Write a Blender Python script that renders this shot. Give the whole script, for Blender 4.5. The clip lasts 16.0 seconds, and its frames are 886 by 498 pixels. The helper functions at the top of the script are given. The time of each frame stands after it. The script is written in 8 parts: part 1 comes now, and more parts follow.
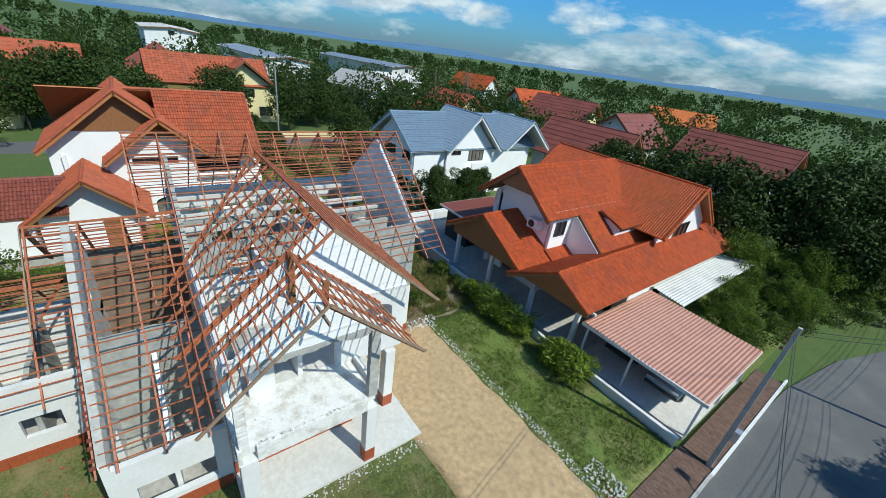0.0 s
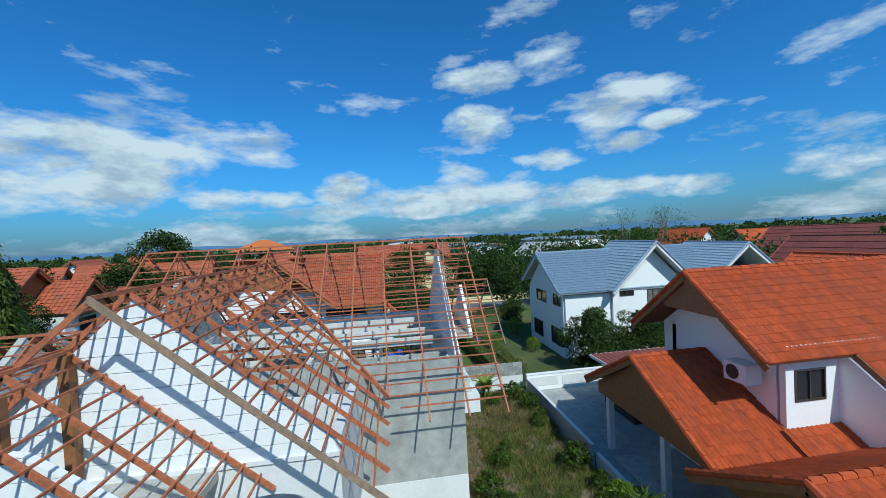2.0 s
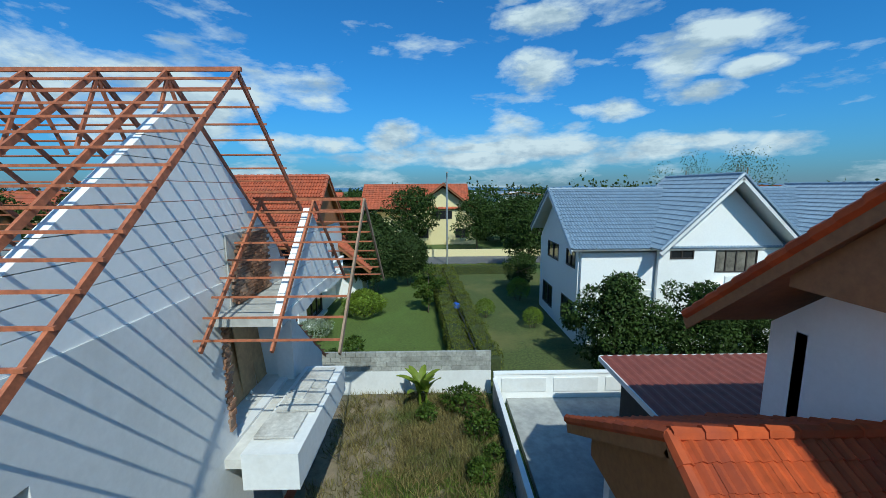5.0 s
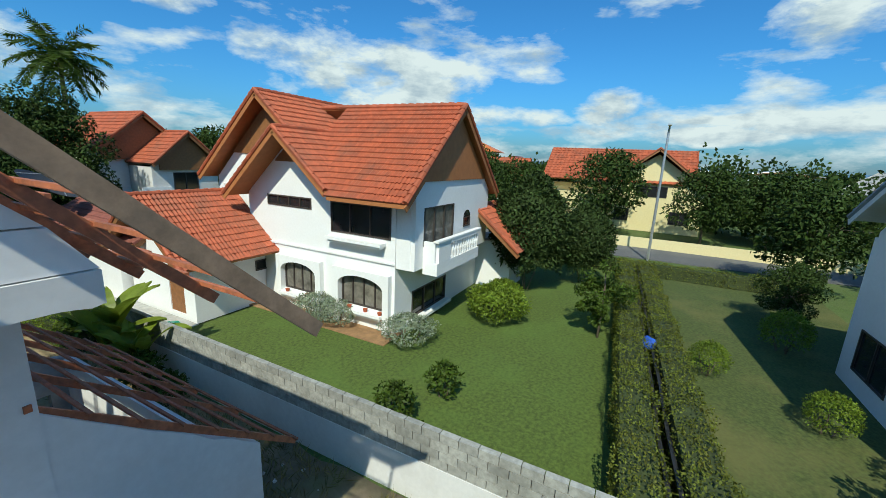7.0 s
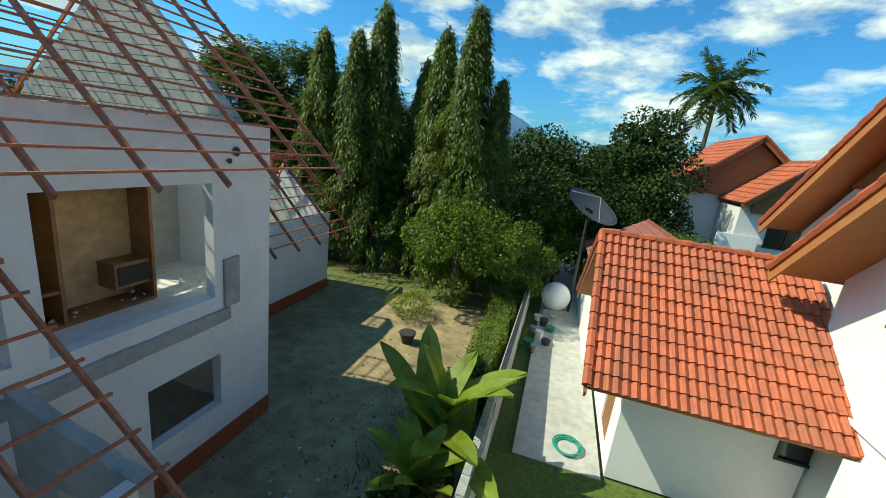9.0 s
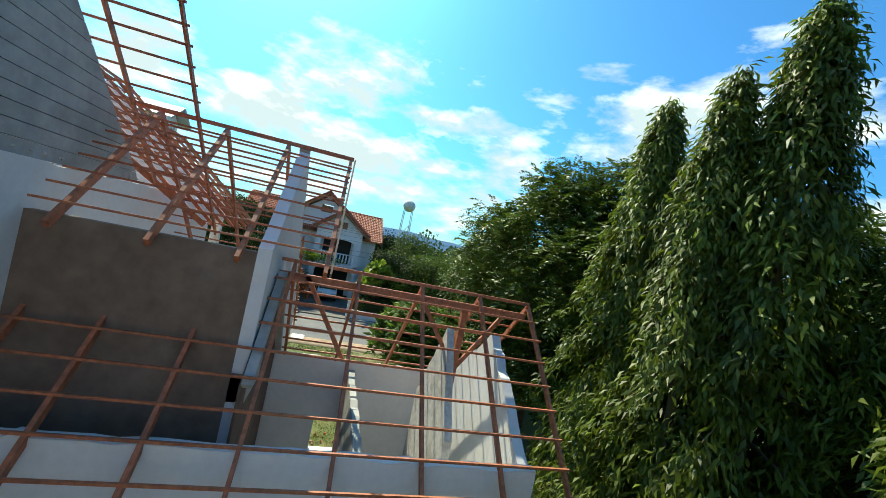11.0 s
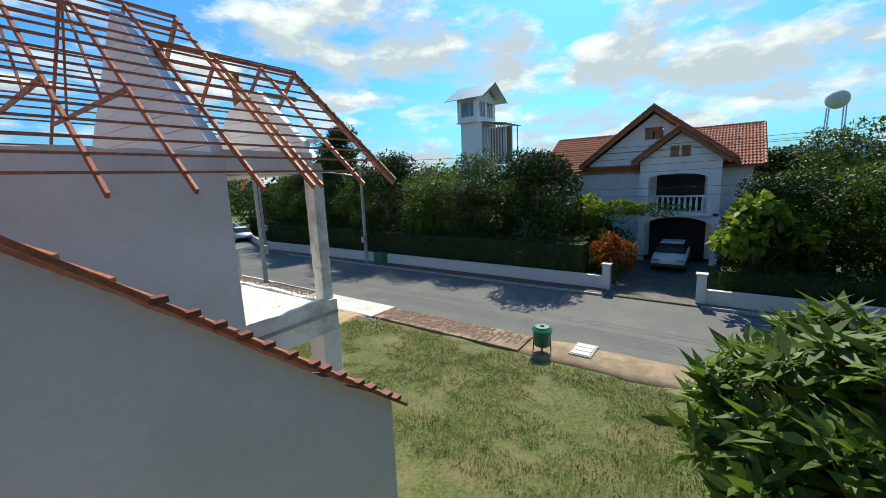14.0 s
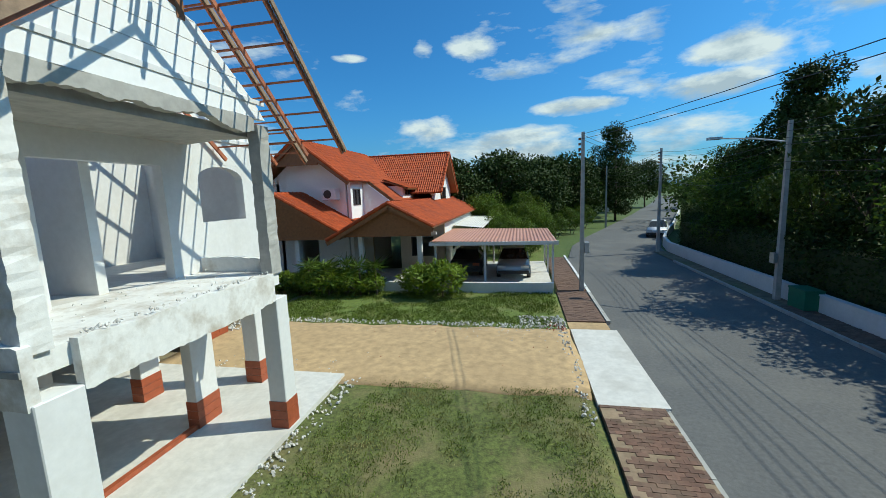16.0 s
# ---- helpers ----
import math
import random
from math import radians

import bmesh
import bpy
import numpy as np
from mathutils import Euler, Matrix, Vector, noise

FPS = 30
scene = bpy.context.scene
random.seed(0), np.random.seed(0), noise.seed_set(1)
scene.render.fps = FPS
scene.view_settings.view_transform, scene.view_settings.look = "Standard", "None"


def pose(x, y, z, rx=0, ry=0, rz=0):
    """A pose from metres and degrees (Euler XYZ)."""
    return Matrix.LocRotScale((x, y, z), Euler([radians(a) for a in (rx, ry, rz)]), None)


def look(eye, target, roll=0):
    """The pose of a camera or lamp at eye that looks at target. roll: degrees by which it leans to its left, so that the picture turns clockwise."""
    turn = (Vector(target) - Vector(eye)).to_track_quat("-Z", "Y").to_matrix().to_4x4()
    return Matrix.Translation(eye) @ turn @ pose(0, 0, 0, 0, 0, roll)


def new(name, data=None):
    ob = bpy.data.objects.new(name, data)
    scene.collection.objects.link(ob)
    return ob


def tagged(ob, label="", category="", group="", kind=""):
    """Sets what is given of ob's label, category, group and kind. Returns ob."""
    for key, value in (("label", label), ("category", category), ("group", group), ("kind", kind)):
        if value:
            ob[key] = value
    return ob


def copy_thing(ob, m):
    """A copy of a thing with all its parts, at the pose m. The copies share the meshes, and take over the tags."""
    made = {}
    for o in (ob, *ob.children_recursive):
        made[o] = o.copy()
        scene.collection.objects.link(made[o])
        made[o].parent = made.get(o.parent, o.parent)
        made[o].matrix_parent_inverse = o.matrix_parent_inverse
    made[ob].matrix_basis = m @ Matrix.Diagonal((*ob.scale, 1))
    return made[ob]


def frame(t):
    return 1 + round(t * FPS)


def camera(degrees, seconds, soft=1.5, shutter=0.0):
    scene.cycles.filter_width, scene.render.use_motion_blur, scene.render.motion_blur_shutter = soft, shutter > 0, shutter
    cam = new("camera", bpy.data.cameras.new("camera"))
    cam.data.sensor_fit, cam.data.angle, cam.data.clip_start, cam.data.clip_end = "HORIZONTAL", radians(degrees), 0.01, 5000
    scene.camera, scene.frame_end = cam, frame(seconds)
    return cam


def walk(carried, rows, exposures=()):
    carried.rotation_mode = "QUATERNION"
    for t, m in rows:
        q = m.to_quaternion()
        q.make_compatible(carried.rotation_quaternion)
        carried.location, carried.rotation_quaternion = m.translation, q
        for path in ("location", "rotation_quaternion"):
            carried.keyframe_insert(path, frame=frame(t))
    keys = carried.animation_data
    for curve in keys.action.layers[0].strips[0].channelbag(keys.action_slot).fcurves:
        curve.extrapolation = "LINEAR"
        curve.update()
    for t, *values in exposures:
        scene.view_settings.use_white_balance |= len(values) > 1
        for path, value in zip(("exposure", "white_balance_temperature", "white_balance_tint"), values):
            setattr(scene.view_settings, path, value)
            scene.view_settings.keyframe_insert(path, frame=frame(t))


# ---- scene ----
# ================= camera =================
cam = camera(97.0, 16.0, soft=0.85)
PATH = [
    (0, 8.24, -4.64, 13.80, 63.2, -7.3, 53.6),
    (0.5, 8.22, -1.96, 12.59, 69.5, -8.2, 67.6),
    (1, 7.54, 0.29, 11.34, 77.9, -6.2, 78.7),
    (1.5, 6.46, 2.08, 10.41, 85.3, -0.9, 82.5),
    (2, 5.22, 3.49, 9.78, 88.2, 3.0, 82.2),
    (2.5, 4.18, 4.93, 9.38, 85.6, 1.8, 82.4),
    (3, 3.00, 6.23, 9.02, 82.7, 0.1, 83.2),
    (3.5, 1.60, 7.15, 8.78, 81.6, -0.1, 84.4),
    (3.7, 1.01, 7.51, 8.68, 81.2, -0.2, 85.1),
    (5.8, -7.16, 10.02, 7.50, 81.0, -0.6, 96.5),
    (6, -8.00, 10.13, 7.40, 80.3, -1.3, 99.6),
    (6.5, -10.33, 10.06, 7.16, 77.3, -2.6, 107.2),
    (7, -12.80, 9.66, 6.64, 77.1, -2.6, 117.6),
    (7.5, -15.37, 8.80, 6.37, 79.7, -8.3, 136.3),
    (8, -17.50, 7.28, 6.28, 80.1, -14.1, 159.9),
    (8.5, -18.89, 5.22, 6.28, 76.6, -11.3, 181.5),
    (9, -19.31, 2.59, 6.30, 75.6, -6.8, 197.5),
    (9.5, -19.04, -0.33, 6.36, 79.4, -5.0, 211.1),
    (10, -18.07, -3.44, 6.17, 87.1, -7.6, 225.8),
    (10.2, -17.63, -4.56, 6.17, 89.4, -9.7, 232.4),
    (12.3, -11.51, -10.16, 5.91, 86.2, -1.6, 278.2),
    (12.5, -10.87, -10.28, 5.94, 85.8, -0.4, 280.7),
    (13, -9.16, -10.46, 6.00, 83.8, 0.2, 287.9),
    (13.5, -7.22, -10.48, 5.94, 81.1, 1.1, 296.4),
    (14, -5.04, -10.31, 5.61, 80.1, 2.3, 305.4),
    (14.5, -2.60, -9.95, 5.48, 79.5, 1.7, 317.6),
    (15, -0.03, -9.32, 5.22, 80.3, 2.4, 332.7),
    (15.5, 2.45, -7.87, 4.78, 81.5, 2.2, 350.4),
    (16, 4.69, -6.66, 4.63, 82.0, 2.2, 371.0),
]
EXPOSURES = [(0, -0.18, 6500, 0), (0.5, -0.24, 6200, 0), (3.5, -0.38, 5950, -5), (6, -0.24, 6500, -3), (7, -0.12, 6950, -3), (7.5, -0.02, 7000, -6), (8.5, 0.06, 7300, -10), (9, 0.26, 7700, -10), (9.5, 0.50, 8800, -7), (10, 0.78, 8300, -9), (12.5, 0.30, 7800, 4), (14, 0.22, 7600, 3), (15.5, -0.08, 7200, -4), (16, -0.2, 6800, -4)]
walk(cam, [(t, pose(x, y, z, rx, ry, rz)) for t, x, y, z, rx, ry, rz in PATH], EXPOSURES)

# ================= world and sun =================
SUN_DIR = Vector((1.25, 0.385, 1.42)).normalized()
world = bpy.data.worlds.new("world")
scene.world = world
world.use_nodes = True
wn, wl = world.node_tree.nodes, world.node_tree.links
wn.clear()


def wnode(kind, **inputs):
    n = wn.new(kind)
    for k, v in inputs.items():
        n.inputs[k].default_value = v
    return n


sky = wnode("ShaderNodeTexSky")
sky.sky_type = "NISHITA"
sky.sun_disc = False
sky.sun_elevation = math.asin(SUN_DIR.z)
sky.sun_rotation = math.atan2(SUN_DIR.x, SUN_DIR.y)
sky.altitude = 300
sky.air_density = 1.0
sky.dust_density = 1.6
sky.ozone_density = 2.5
tc = wnode("ShaderNodeTexCoord")
sep = wnode("ShaderNodeSeparateXYZ")
wl.new(tc.outputs["Generated"], sep.inputs[0])


def wmath(op, a, b=None, c=None):
    n = wn.new("ShaderNodeMath")
    n.operation = op
    for i, v in enumerate((a, b, c)):
        if v is None:
            continue
        if isinstance(v, (int, float)):
            n.inputs[i].default_value = v
        else:
            wl.new(v, n.inputs[i])
    return n.outputs[0]


# heaped clouds: thick towards the horizon and the sunny side, scattered overhead, lit from the sun's side
def cloud_field(shift, size=3.6, tall=2.3):
    mp = wnode("ShaderNodeMapping", Location=shift, Scale=(1.0, 1.0, tall))
    wl.new(tc.outputs["Generated"], mp.inputs["Vector"])
    a = wnode("ShaderNodeTexNoise", Scale=size, Detail=11.0, Roughness=0.6, Distortion=0.1)
    b = wnode("ShaderNodeTexNoise", Scale=size * 0.42, Detail=2.0, Roughness=0.5)
    wl.new(mp.outputs[0], a.inputs["Vector"])
    wl.new(mp.outputs[0], b.inputs["Vector"])
    return wmath("ADD", a.outputs[0], wmath("MULTIPLY", wmath("SUBTRACT", b.outputs[0], 0.5), 0.55))


# the clouds that stand in the sky: bearing (to the left from +y), height, half width and half height, in degrees
CLOUDS_WEST = [(134, 12, 7.2, 4.7), (123, 8, 9.8, 3.5), (115, 14, 7.3, 1.4), (109, 6, 8.9, 1.5), (96, 7.6, 3.6, 2.1), (76, 15, 4.6, 3.1), (76, 21, 5.3, 2.0), (56, 17, 6.8, 2.1),
               (52, 13, 3.1, 1.1), (67, 10, 4.4, 1.5), (58, 11, 5.2, 1.3), (73, 5.6, 9.0, 1.5), (58, 5.3, 7.3, 1.7), (48, 4.7, 3.9, 1.4), (38, 5.7, 5.0, 1.9), (85, 4.1, 6.7, 1.1)]
CLOUDS_SOUTH = [(159, 18, 10.1, 4.1), (138, 24, 5.3, 2.6), (139, 13, 6.4, 2.4), (152, 15.7, 5.4, 1.9), (175, 13, 9.5, 4.0), (124, 12.5, 10.9, 2.4), (168, 8, 8.3, 3.5), (97, 7, 3.5, 1.9),
                (226, 20, 13.3, 5.8), (248, 13, 4.2, 4.2), (240, 10, 9.1, 1.5), (252, 20, 5.0, 2.1), (184, 19, 7.9, 4.3), (190, 28, 5.0, 3.1), (205, 11, 7.0, 3.0)]
CLOUDS_EAST = [(315, 21, 13.7, 4.4), (272, 22, 12.7, 4.7), (297, 16.6, 6.5, 3.7), (282, 14.4, 5.9, 4.5), (268, 11.7, 11.0, 3.3), (259, 11.6, 5.4, 2.0), (287, 7.4, 7.1, 2.0), (259, 19, 9.9, 2.0),
               (312, 16.4, 19.3, 4.4), (319, 10.6, 2.8, 1.0), (313, 11.3, 4.8, 1.2), (323, 7.6, 6.6, 1.4), (290, 5.0, 7.3, 2.3)]
CLOUDS_NORTH = [(7, 19.4, 3.4, 1.8), (13, 19, 1.6, 1.4), (23, 18, 2.2, 0.5), (12, 8.8, 4.5, 2.0), (353, 10.7, 5.1, 1.0), (359, 5.0, 8.3, 1.7), (338, 11, 5.5, 1.5), (335, 14.7, 5.1, 1.5), (326, 18.7, 4.6, 2.3)]


def wdot(vec):
    n = wn.new("ShaderNodeVectorMath")
    n.operation = "DOT_PRODUCT"
    wl.new(tc.outputs["Generated"], n.inputs[0])
    n.inputs[1].default_value = vec
    return n.outputs["Value"]


heap = -1.0
under = 0.0
for bearing, height, half_w, half_h in CLOUDS_WEST + CLOUDS_SOUTH + CLOUDS_EAST + CLOUDS_NORTH:
    b_, e_ = radians(bearing), radians(height)
    ahead = Vector((-math.sin(b_) * math.cos(e_), math.cos(b_) * math.cos(e_), math.sin(e_)))
    level = Vector((math.cos(b_), math.sin(b_), 0.0))
    dx, dy = wdot(level / math.sin(radians(half_w * 1.05))), wdot(level.cross(ahead) / math.sin(radians(half_h * 1.08)))
    behind = wmath("MULTIPLY", wmath("LESS_THAN", wdot(ahead), 0.0), 9.0)
    fall = wmath("SUBTRACT", 1.0, wmath("ADD", wmath("ADD", wmath("MULTIPLY", dx, dx), wmath("MULTIPLY", dy, dy)), behind))
    under = wmath("MAXIMUM", under, wmath("MULTIPLY", wmath("MAXIMUM", fall, 0.0), wmath("MAXIMUM", wmath("MULTIPLY", dy, -1.0), 0.0)))
    heap = wmath("MAXIMUM", heap, fall)
here, sunward = cloud_field((3.1, 0.4, 0.0), 7.0), cloud_field((3.1 + 0.03, 0.4 + 0.012, 0.06), 7.0)
wisp = cloud_field((1.7, 2.2, 0.3), 4.0, 3.2)
low = wmath("POWER", wmath("SUBTRACT", 1.0, wmath("MAXIMUM", sep.outputs["Z"], 0.0)), 3.5)
side = wmath("MULTIPLY", sep.outputs["X"], 0.03)
thin = wmath("ADD", wmath("ADD", wisp, side), wmath("SUBTRACT", wmath("MULTIPLY", low, 0.11), 0.085))
dens = wmath("MAXIMUM", wmath("ADD", wmath("MULTIPLY", heap, 0.17), wmath("MULTIPLY_ADD", wmath("SUBTRACT", here, 0.5), 0.75, 0.50)), thin)
ramp = wnode("ShaderNodeValToRGB")
ramp.color_ramp.elements[0].position, ramp.color_ramp.elements[1].position = 0.50, 0.66
ramp.color_ramp.elements[0].color, ramp.color_ramp.elements[1].color = (0, 0, 0, 1), (1, 1, 1, 1)
wl.new(dens, ramp.inputs[0])
lit = wmath("SUBTRACT", wmath("ADD", wmath("MULTIPLY", wmath("SUBTRACT", here, sunward), 2.2), wmath("SUBTRACT", wmath("SUBTRACT", 1.26, wmath("MULTIPLY", wmath("MAXIMUM", sep.outputs["X"], 0.0), 0.24)), dens)), wmath("MULTIPLY", under, wmath("MULTIPLY_ADD", wmath("MAXIMUM", sep.outputs["X"], 0.0), 0.75, 0.40)))
shade = wnode("ShaderNodeValToRGB")
shade.color_ramp.elements[0].position, shade.color_ramp.elements[1].position = 0.34, 0.76
shade.color_ramp.elements[0].color, shade.color_ramp.elements[1].color = (8.3, 10.5, 13.3, 1), (14.3, 16.2, 18.2, 1)
wl.new(lit, shade.inputs[0])
tint = wn.new("ShaderNodeMix")
tint.data_type, tint.blend_type = "RGBA", "MULTIPLY"
tint.inputs["Factor"].default_value = 1.0
wl.new(sky.outputs[0], tint.inputs["A"])
tint.inputs["B"].default_value = (0.62, 1.92, 3.2, 1)
mixc = wn.new("ShaderNodeMix")
mixc.data_type = "RGBA"
wl.new(ramp.outputs[0], mixc.inputs["Factor"])
haze = wn.new("ShaderNodeMix")
haze.data_type = "RGBA"
wl.new(wmath("MULTIPLY", wmath("POWER", low, 4.0), 0.75), haze.inputs["Factor"])
wl.new(tint.outputs["Result"], haze.inputs["A"])
haze.inputs["B"].default_value = (4.4, 6.2, 8.0, 1)
wl.new(haze.outputs["Result"], mixc.inputs["A"])
wl.new(shade.outputs[0], mixc.inputs["B"])
bg = wnode("ShaderNodeBackground", Strength=0.056)
wl.new(mixc.outputs["Result"], bg.inputs["Color"])
wout = wnode("ShaderNodeOutputWorld")
wl.new(bg.outputs[0], wout.inputs[0])

sun_lamp = bpy.data.lights.new("sun", "SUN")
sun_lamp.energy, sun_lamp.angle, sun_lamp.color = 5.0, radians(0.53), (1.0, 0.96, 0.90)
sun = new("sun", sun_lamp)
sun.matrix_world = look(SUN_DIR * 60, (0, 0, 0))

# ================= materials =================
def material(name, color, rough=0.7, metal=0.0, vary=0.25, scale=6.0, bump=0.15, stain=None, stain_scale=0.7, stain_amount=0.4,
             random_amount=0.0, island=False, bump_scale=None, spec=0.5, translucent=0.0):
    """A procedural surface: base colour varied by fine grain and by broad stains, with fine relief."""
    m = bpy.data.materials.new(name)
    m.use_nodes = True
    nt = m.node_tree
    n, l = nt.nodes, nt.links
    b = n["Principled BSDF"]
    b.inputs["Roughness"].default_value = rough
    b.inputs["Metallic"].default_value = metal
    b.inputs["Specular IOR Level"].default_value = spec
    co = n.new("ShaderNodeTexCoord")
    geo = n.new("ShaderNodeNewGeometry")
    fine = n.new("ShaderNodeTexNoise")
    fine.inputs["Scale"].default_value = scale
    fine.inputs["Detail"].default_value = 7
    fine.inputs["Roughness"].default_value = 0.62
    l.new(geo.outputs["Position"], fine.inputs["Vector"])
    r1 = n.new("ShaderNodeValToRGB")
    dark = tuple(c * (1 - vary) for c in color) + (1,)
    lite = tuple(min(1, c * (1 + vary * 0.7)) for c in color) + (1,)
    r1.color_ramp.elements[0].color, r1.color_ramp.elements[1].color = dark, lite
    r1.color_ramp.elements[0].position, r1.color_ramp.elements[1].position = 0.32, 0.68
    l.new(fine.outputs[0], r1.inputs[0])
    out = r1.outputs[0]
    if stain:
        broad = n.new("ShaderNodeTexNoise")
        broad.inputs["Scale"].default_value = stain_scale
        broad.inputs["Detail"].default_value = 6
        broad.inputs["Roughness"].default_value = 0.65
        l.new(geo.outputs["Position"], broad.inputs["Vector"])
        r2 = n.new("ShaderNodeValToRGB")
        r2.color_ramp.elements[0].position, r2.color_ramp.elements[1].position = 0.48, 0.68
        r2.color_ramp.elements[1].color = (stain_amount,) * 3 + (1,)
        l.new(broad.outputs[0], r2.inputs[0])
        mx = n.new("ShaderNodeMix")
        mx.data_type = "RGBA"
        l.new(r2.outputs[0], mx.inputs["Factor"])
        l.new(out, mx.inputs["A"])
        mx.inputs["B"].default_value = tuple(stain) + (1,)
        out = mx.outputs["Result"]
    if random_amount:
        src = geo.outputs["Random Per Island"]
        if not island:
            src = n.new("ShaderNodeObjectInfo").outputs["Random"]
        mr = n.new("ShaderNodeMapRange")
        mr.inputs["To Min"].default_value, mr.inputs["To Max"].default_value = 1 - random_amount, 1 + random_amount
        l.new(src, mr.inputs["Value"])
        hs = n.new("ShaderNodeHueSaturation")
        l.new(mr.outputs[0], hs.inputs["Value"])
        l.new(out, hs.inputs["Color"])
        out = hs.outputs[0]
    l.new(out, b.inputs["Base Color"])
    if bump:
        bp = n.new("ShaderNodeBump")
        bp.inputs["Strength"].default_value = bump
        bp.inputs["Distance"].default_value = 0.02
        if bump_scale:
            bn = n.new("ShaderNodeTexNoise")
            bn.inputs["Scale"].default_value = bump_scale
            bn.inputs["Detail"].default_value = 5
            l.new(geo.outputs["Position"], bn.inputs["Vector"])
            l.new(bn.outputs[0], bp.inputs["Height"])
        else:
            l.new(fine.outputs[0], bp.inputs["Height"])
        l.new(bp.outputs[0], b.inputs["Normal"])
    if translucent:
        tr = n.new("ShaderNodeBsdfTranslucent")
        l.new(out, tr.inputs["Color"])
        ms = n.new("ShaderNodeMixShader")
        ms.inputs[0].default_value = translucent
        l.new(b.outputs[0], ms.inputs[1])
        l.new(tr.outputs[0], ms.inputs[2])
        l.new(ms.outputs[0], n["Material Output"].inputs["Surface"])
    return m


M_WHITE = material("white_paint", (0.71, 0.71, 0.70), 0.6, vary=0.05, scale=9, bump=0.08, stain=(0.52, 0.50, 0.46), stain_scale=0.8, stain_amount=0.35)
M_WHITE_CLEAN = material("clean_white_paint", (0.84, 0.84, 0.83), 0.55, vary=0.03, scale=12, bump=0.05, stain=(0.66, 0.65, 0.62), stain_scale=0.5, stain_amount=0.2)
M_CREAM = material("cream_paint", (0.72, 0.62, 0.34), 0.6, vary=0.06, scale=8, bump=0.06)
M_GREY = material("bare_plaster", (0.36, 0.36, 0.34), 0.85, vary=0.22, scale=3, bump=0.3, stain=(0.22, 0.22, 0.21), stain_scale=0.9, stain_amount=0.55)
M_CONC = material("concrete", (0.42, 0.41, 0.38), 0.85, vary=0.2, scale=4, bump=0.25, stain=(0.25, 0.24, 0.22), stain_scale=0.6, stain_amount=0.5)
M_CONC_PALE = material("pale_concrete", (0.62, 0.60, 0.56), 0.8, vary=0.12, scale=5, bump=0.2, stain=(0.42, 0.39, 0.34), stain_scale=0.6, stain_amount=0.5)
M_RUST = material("red_oxide_steel", (0.43, 0.135, 0.06), 0.6, vary=0.35, scale=14, bump=0.1, stain=(0.19, 0.07, 0.04), stain_scale=3, stain_amount=0.6)
M_FASCIA = material("weathered_fascia_wood", (0.30, 0.20, 0.13), 0.75, vary=0.3, scale=10, bump=0.2, stain=(0.16, 0.12, 0.09), stain_scale=2, stain_amount=0.6)
M_REDTILE = material("red_tile_base", (0.36, 0.085, 0.035), 0.55, vary=0.2, scale=8, bump=0.15, random_amount=0.2, island=True)
M_TILE_A = material("orange_roof_tile", (0.43, 0.078, 0.021), 0.7, vary=0.2, scale=5, bump=0.1, stain=(0.26, 0.06, 0.035), stain_scale=0.9, stain_amount=0.6, random_amount=0.14, island=True, spec=0.25)
M_TILE_B = material("terracotta_roof_tile", (0.39, 0.088, 0.035), 0.7, vary=0.22, scale=5, bump=0.12, stain=(0.21, 0.075, 0.042), stain_scale=0.8, stain_amount=0.65, random_amount=0.14)
M_TILE_BI = material("terracotta_roof_tile_far", (0.385, 0.086, 0.035), 0.7, vary=0.22, scale=5, bump=0.12, stain=(0.21, 0.075, 0.042), stain_scale=0.8, stain_amount=0.65, random_amount=0.14, island=True)
M_TILE_C = material("blue_grey_roof_tile", (0.20, 0.27, 0.35), 0.4, vary=0.12, scale=5, bump=0.08, random_amount=0.08, island=True)
M_TILE_DARK = material("dark_red_roof_tile", (0.22, 0.06, 0.04), 0.6, vary=0.2, scale=5, bump=0.1, random_amount=0.12, island=True)
M_BROWN = material("brown_timber", (0.26, 0.11, 0.04), 0.6, vary=0.2, scale=7, bump=0.1)
M_SOFFIT = material("soffit_orange", (0.40, 0.15, 0.05), 0.65, vary=0.12, scale=4, bump=0.05)
M_GLASS = material("dark_window_glass", (0.02, 0.022, 0.025), 0.08, vary=0.2, scale=2, bump=0.0, spec=0.6)
# near-black: shade of insides put into colour; also the dark clay of a pot
M_DARK = material("interior_shade_and_clay", (0.03, 0.027, 0.024), 0.9, vary=0.3, scale=3, bump=0.1)
M_FRAME = material("window_frame_dark", (0.05, 0.04, 0.035), 0.5, vary=0.2, scale=5, bump=0.05)
M_GRASS = material("lawn", (0.075, 0.12, 0.025), 0.9, vary=0.4, scale=9, bump=0.5, stain=(0.11, 0.13, 0.04), stain_scale=0.35, stain_amount=0.6, bump_scale=40)
M_GRASS_DRY = material("dry_grass", (0.105, 0.125, 0.032), 0.95, vary=0.6, scale=13, bump=0.6, stain=(0.23, 0.18, 0.09), stain_scale=0.6, stain_amount=0.75, bump_scale=30)
M_SAND = material("sand", (0.47, 0.325, 0.175), 0.95, vary=0.26, scale=4, bump=0.35, stain=(0.38, 0.26, 0.14), stain_scale=0.5, stain_amount=0.5, bump_scale=12)
M_SOIL = material("soil", (0.20, 0.155, 0.10), 0.95, vary=0.35, scale=3, bump=0.5, stain=(0.12, 0.13, 0.05), stain_scale=0.5, stain_amount=0.7, bump_scale=14)
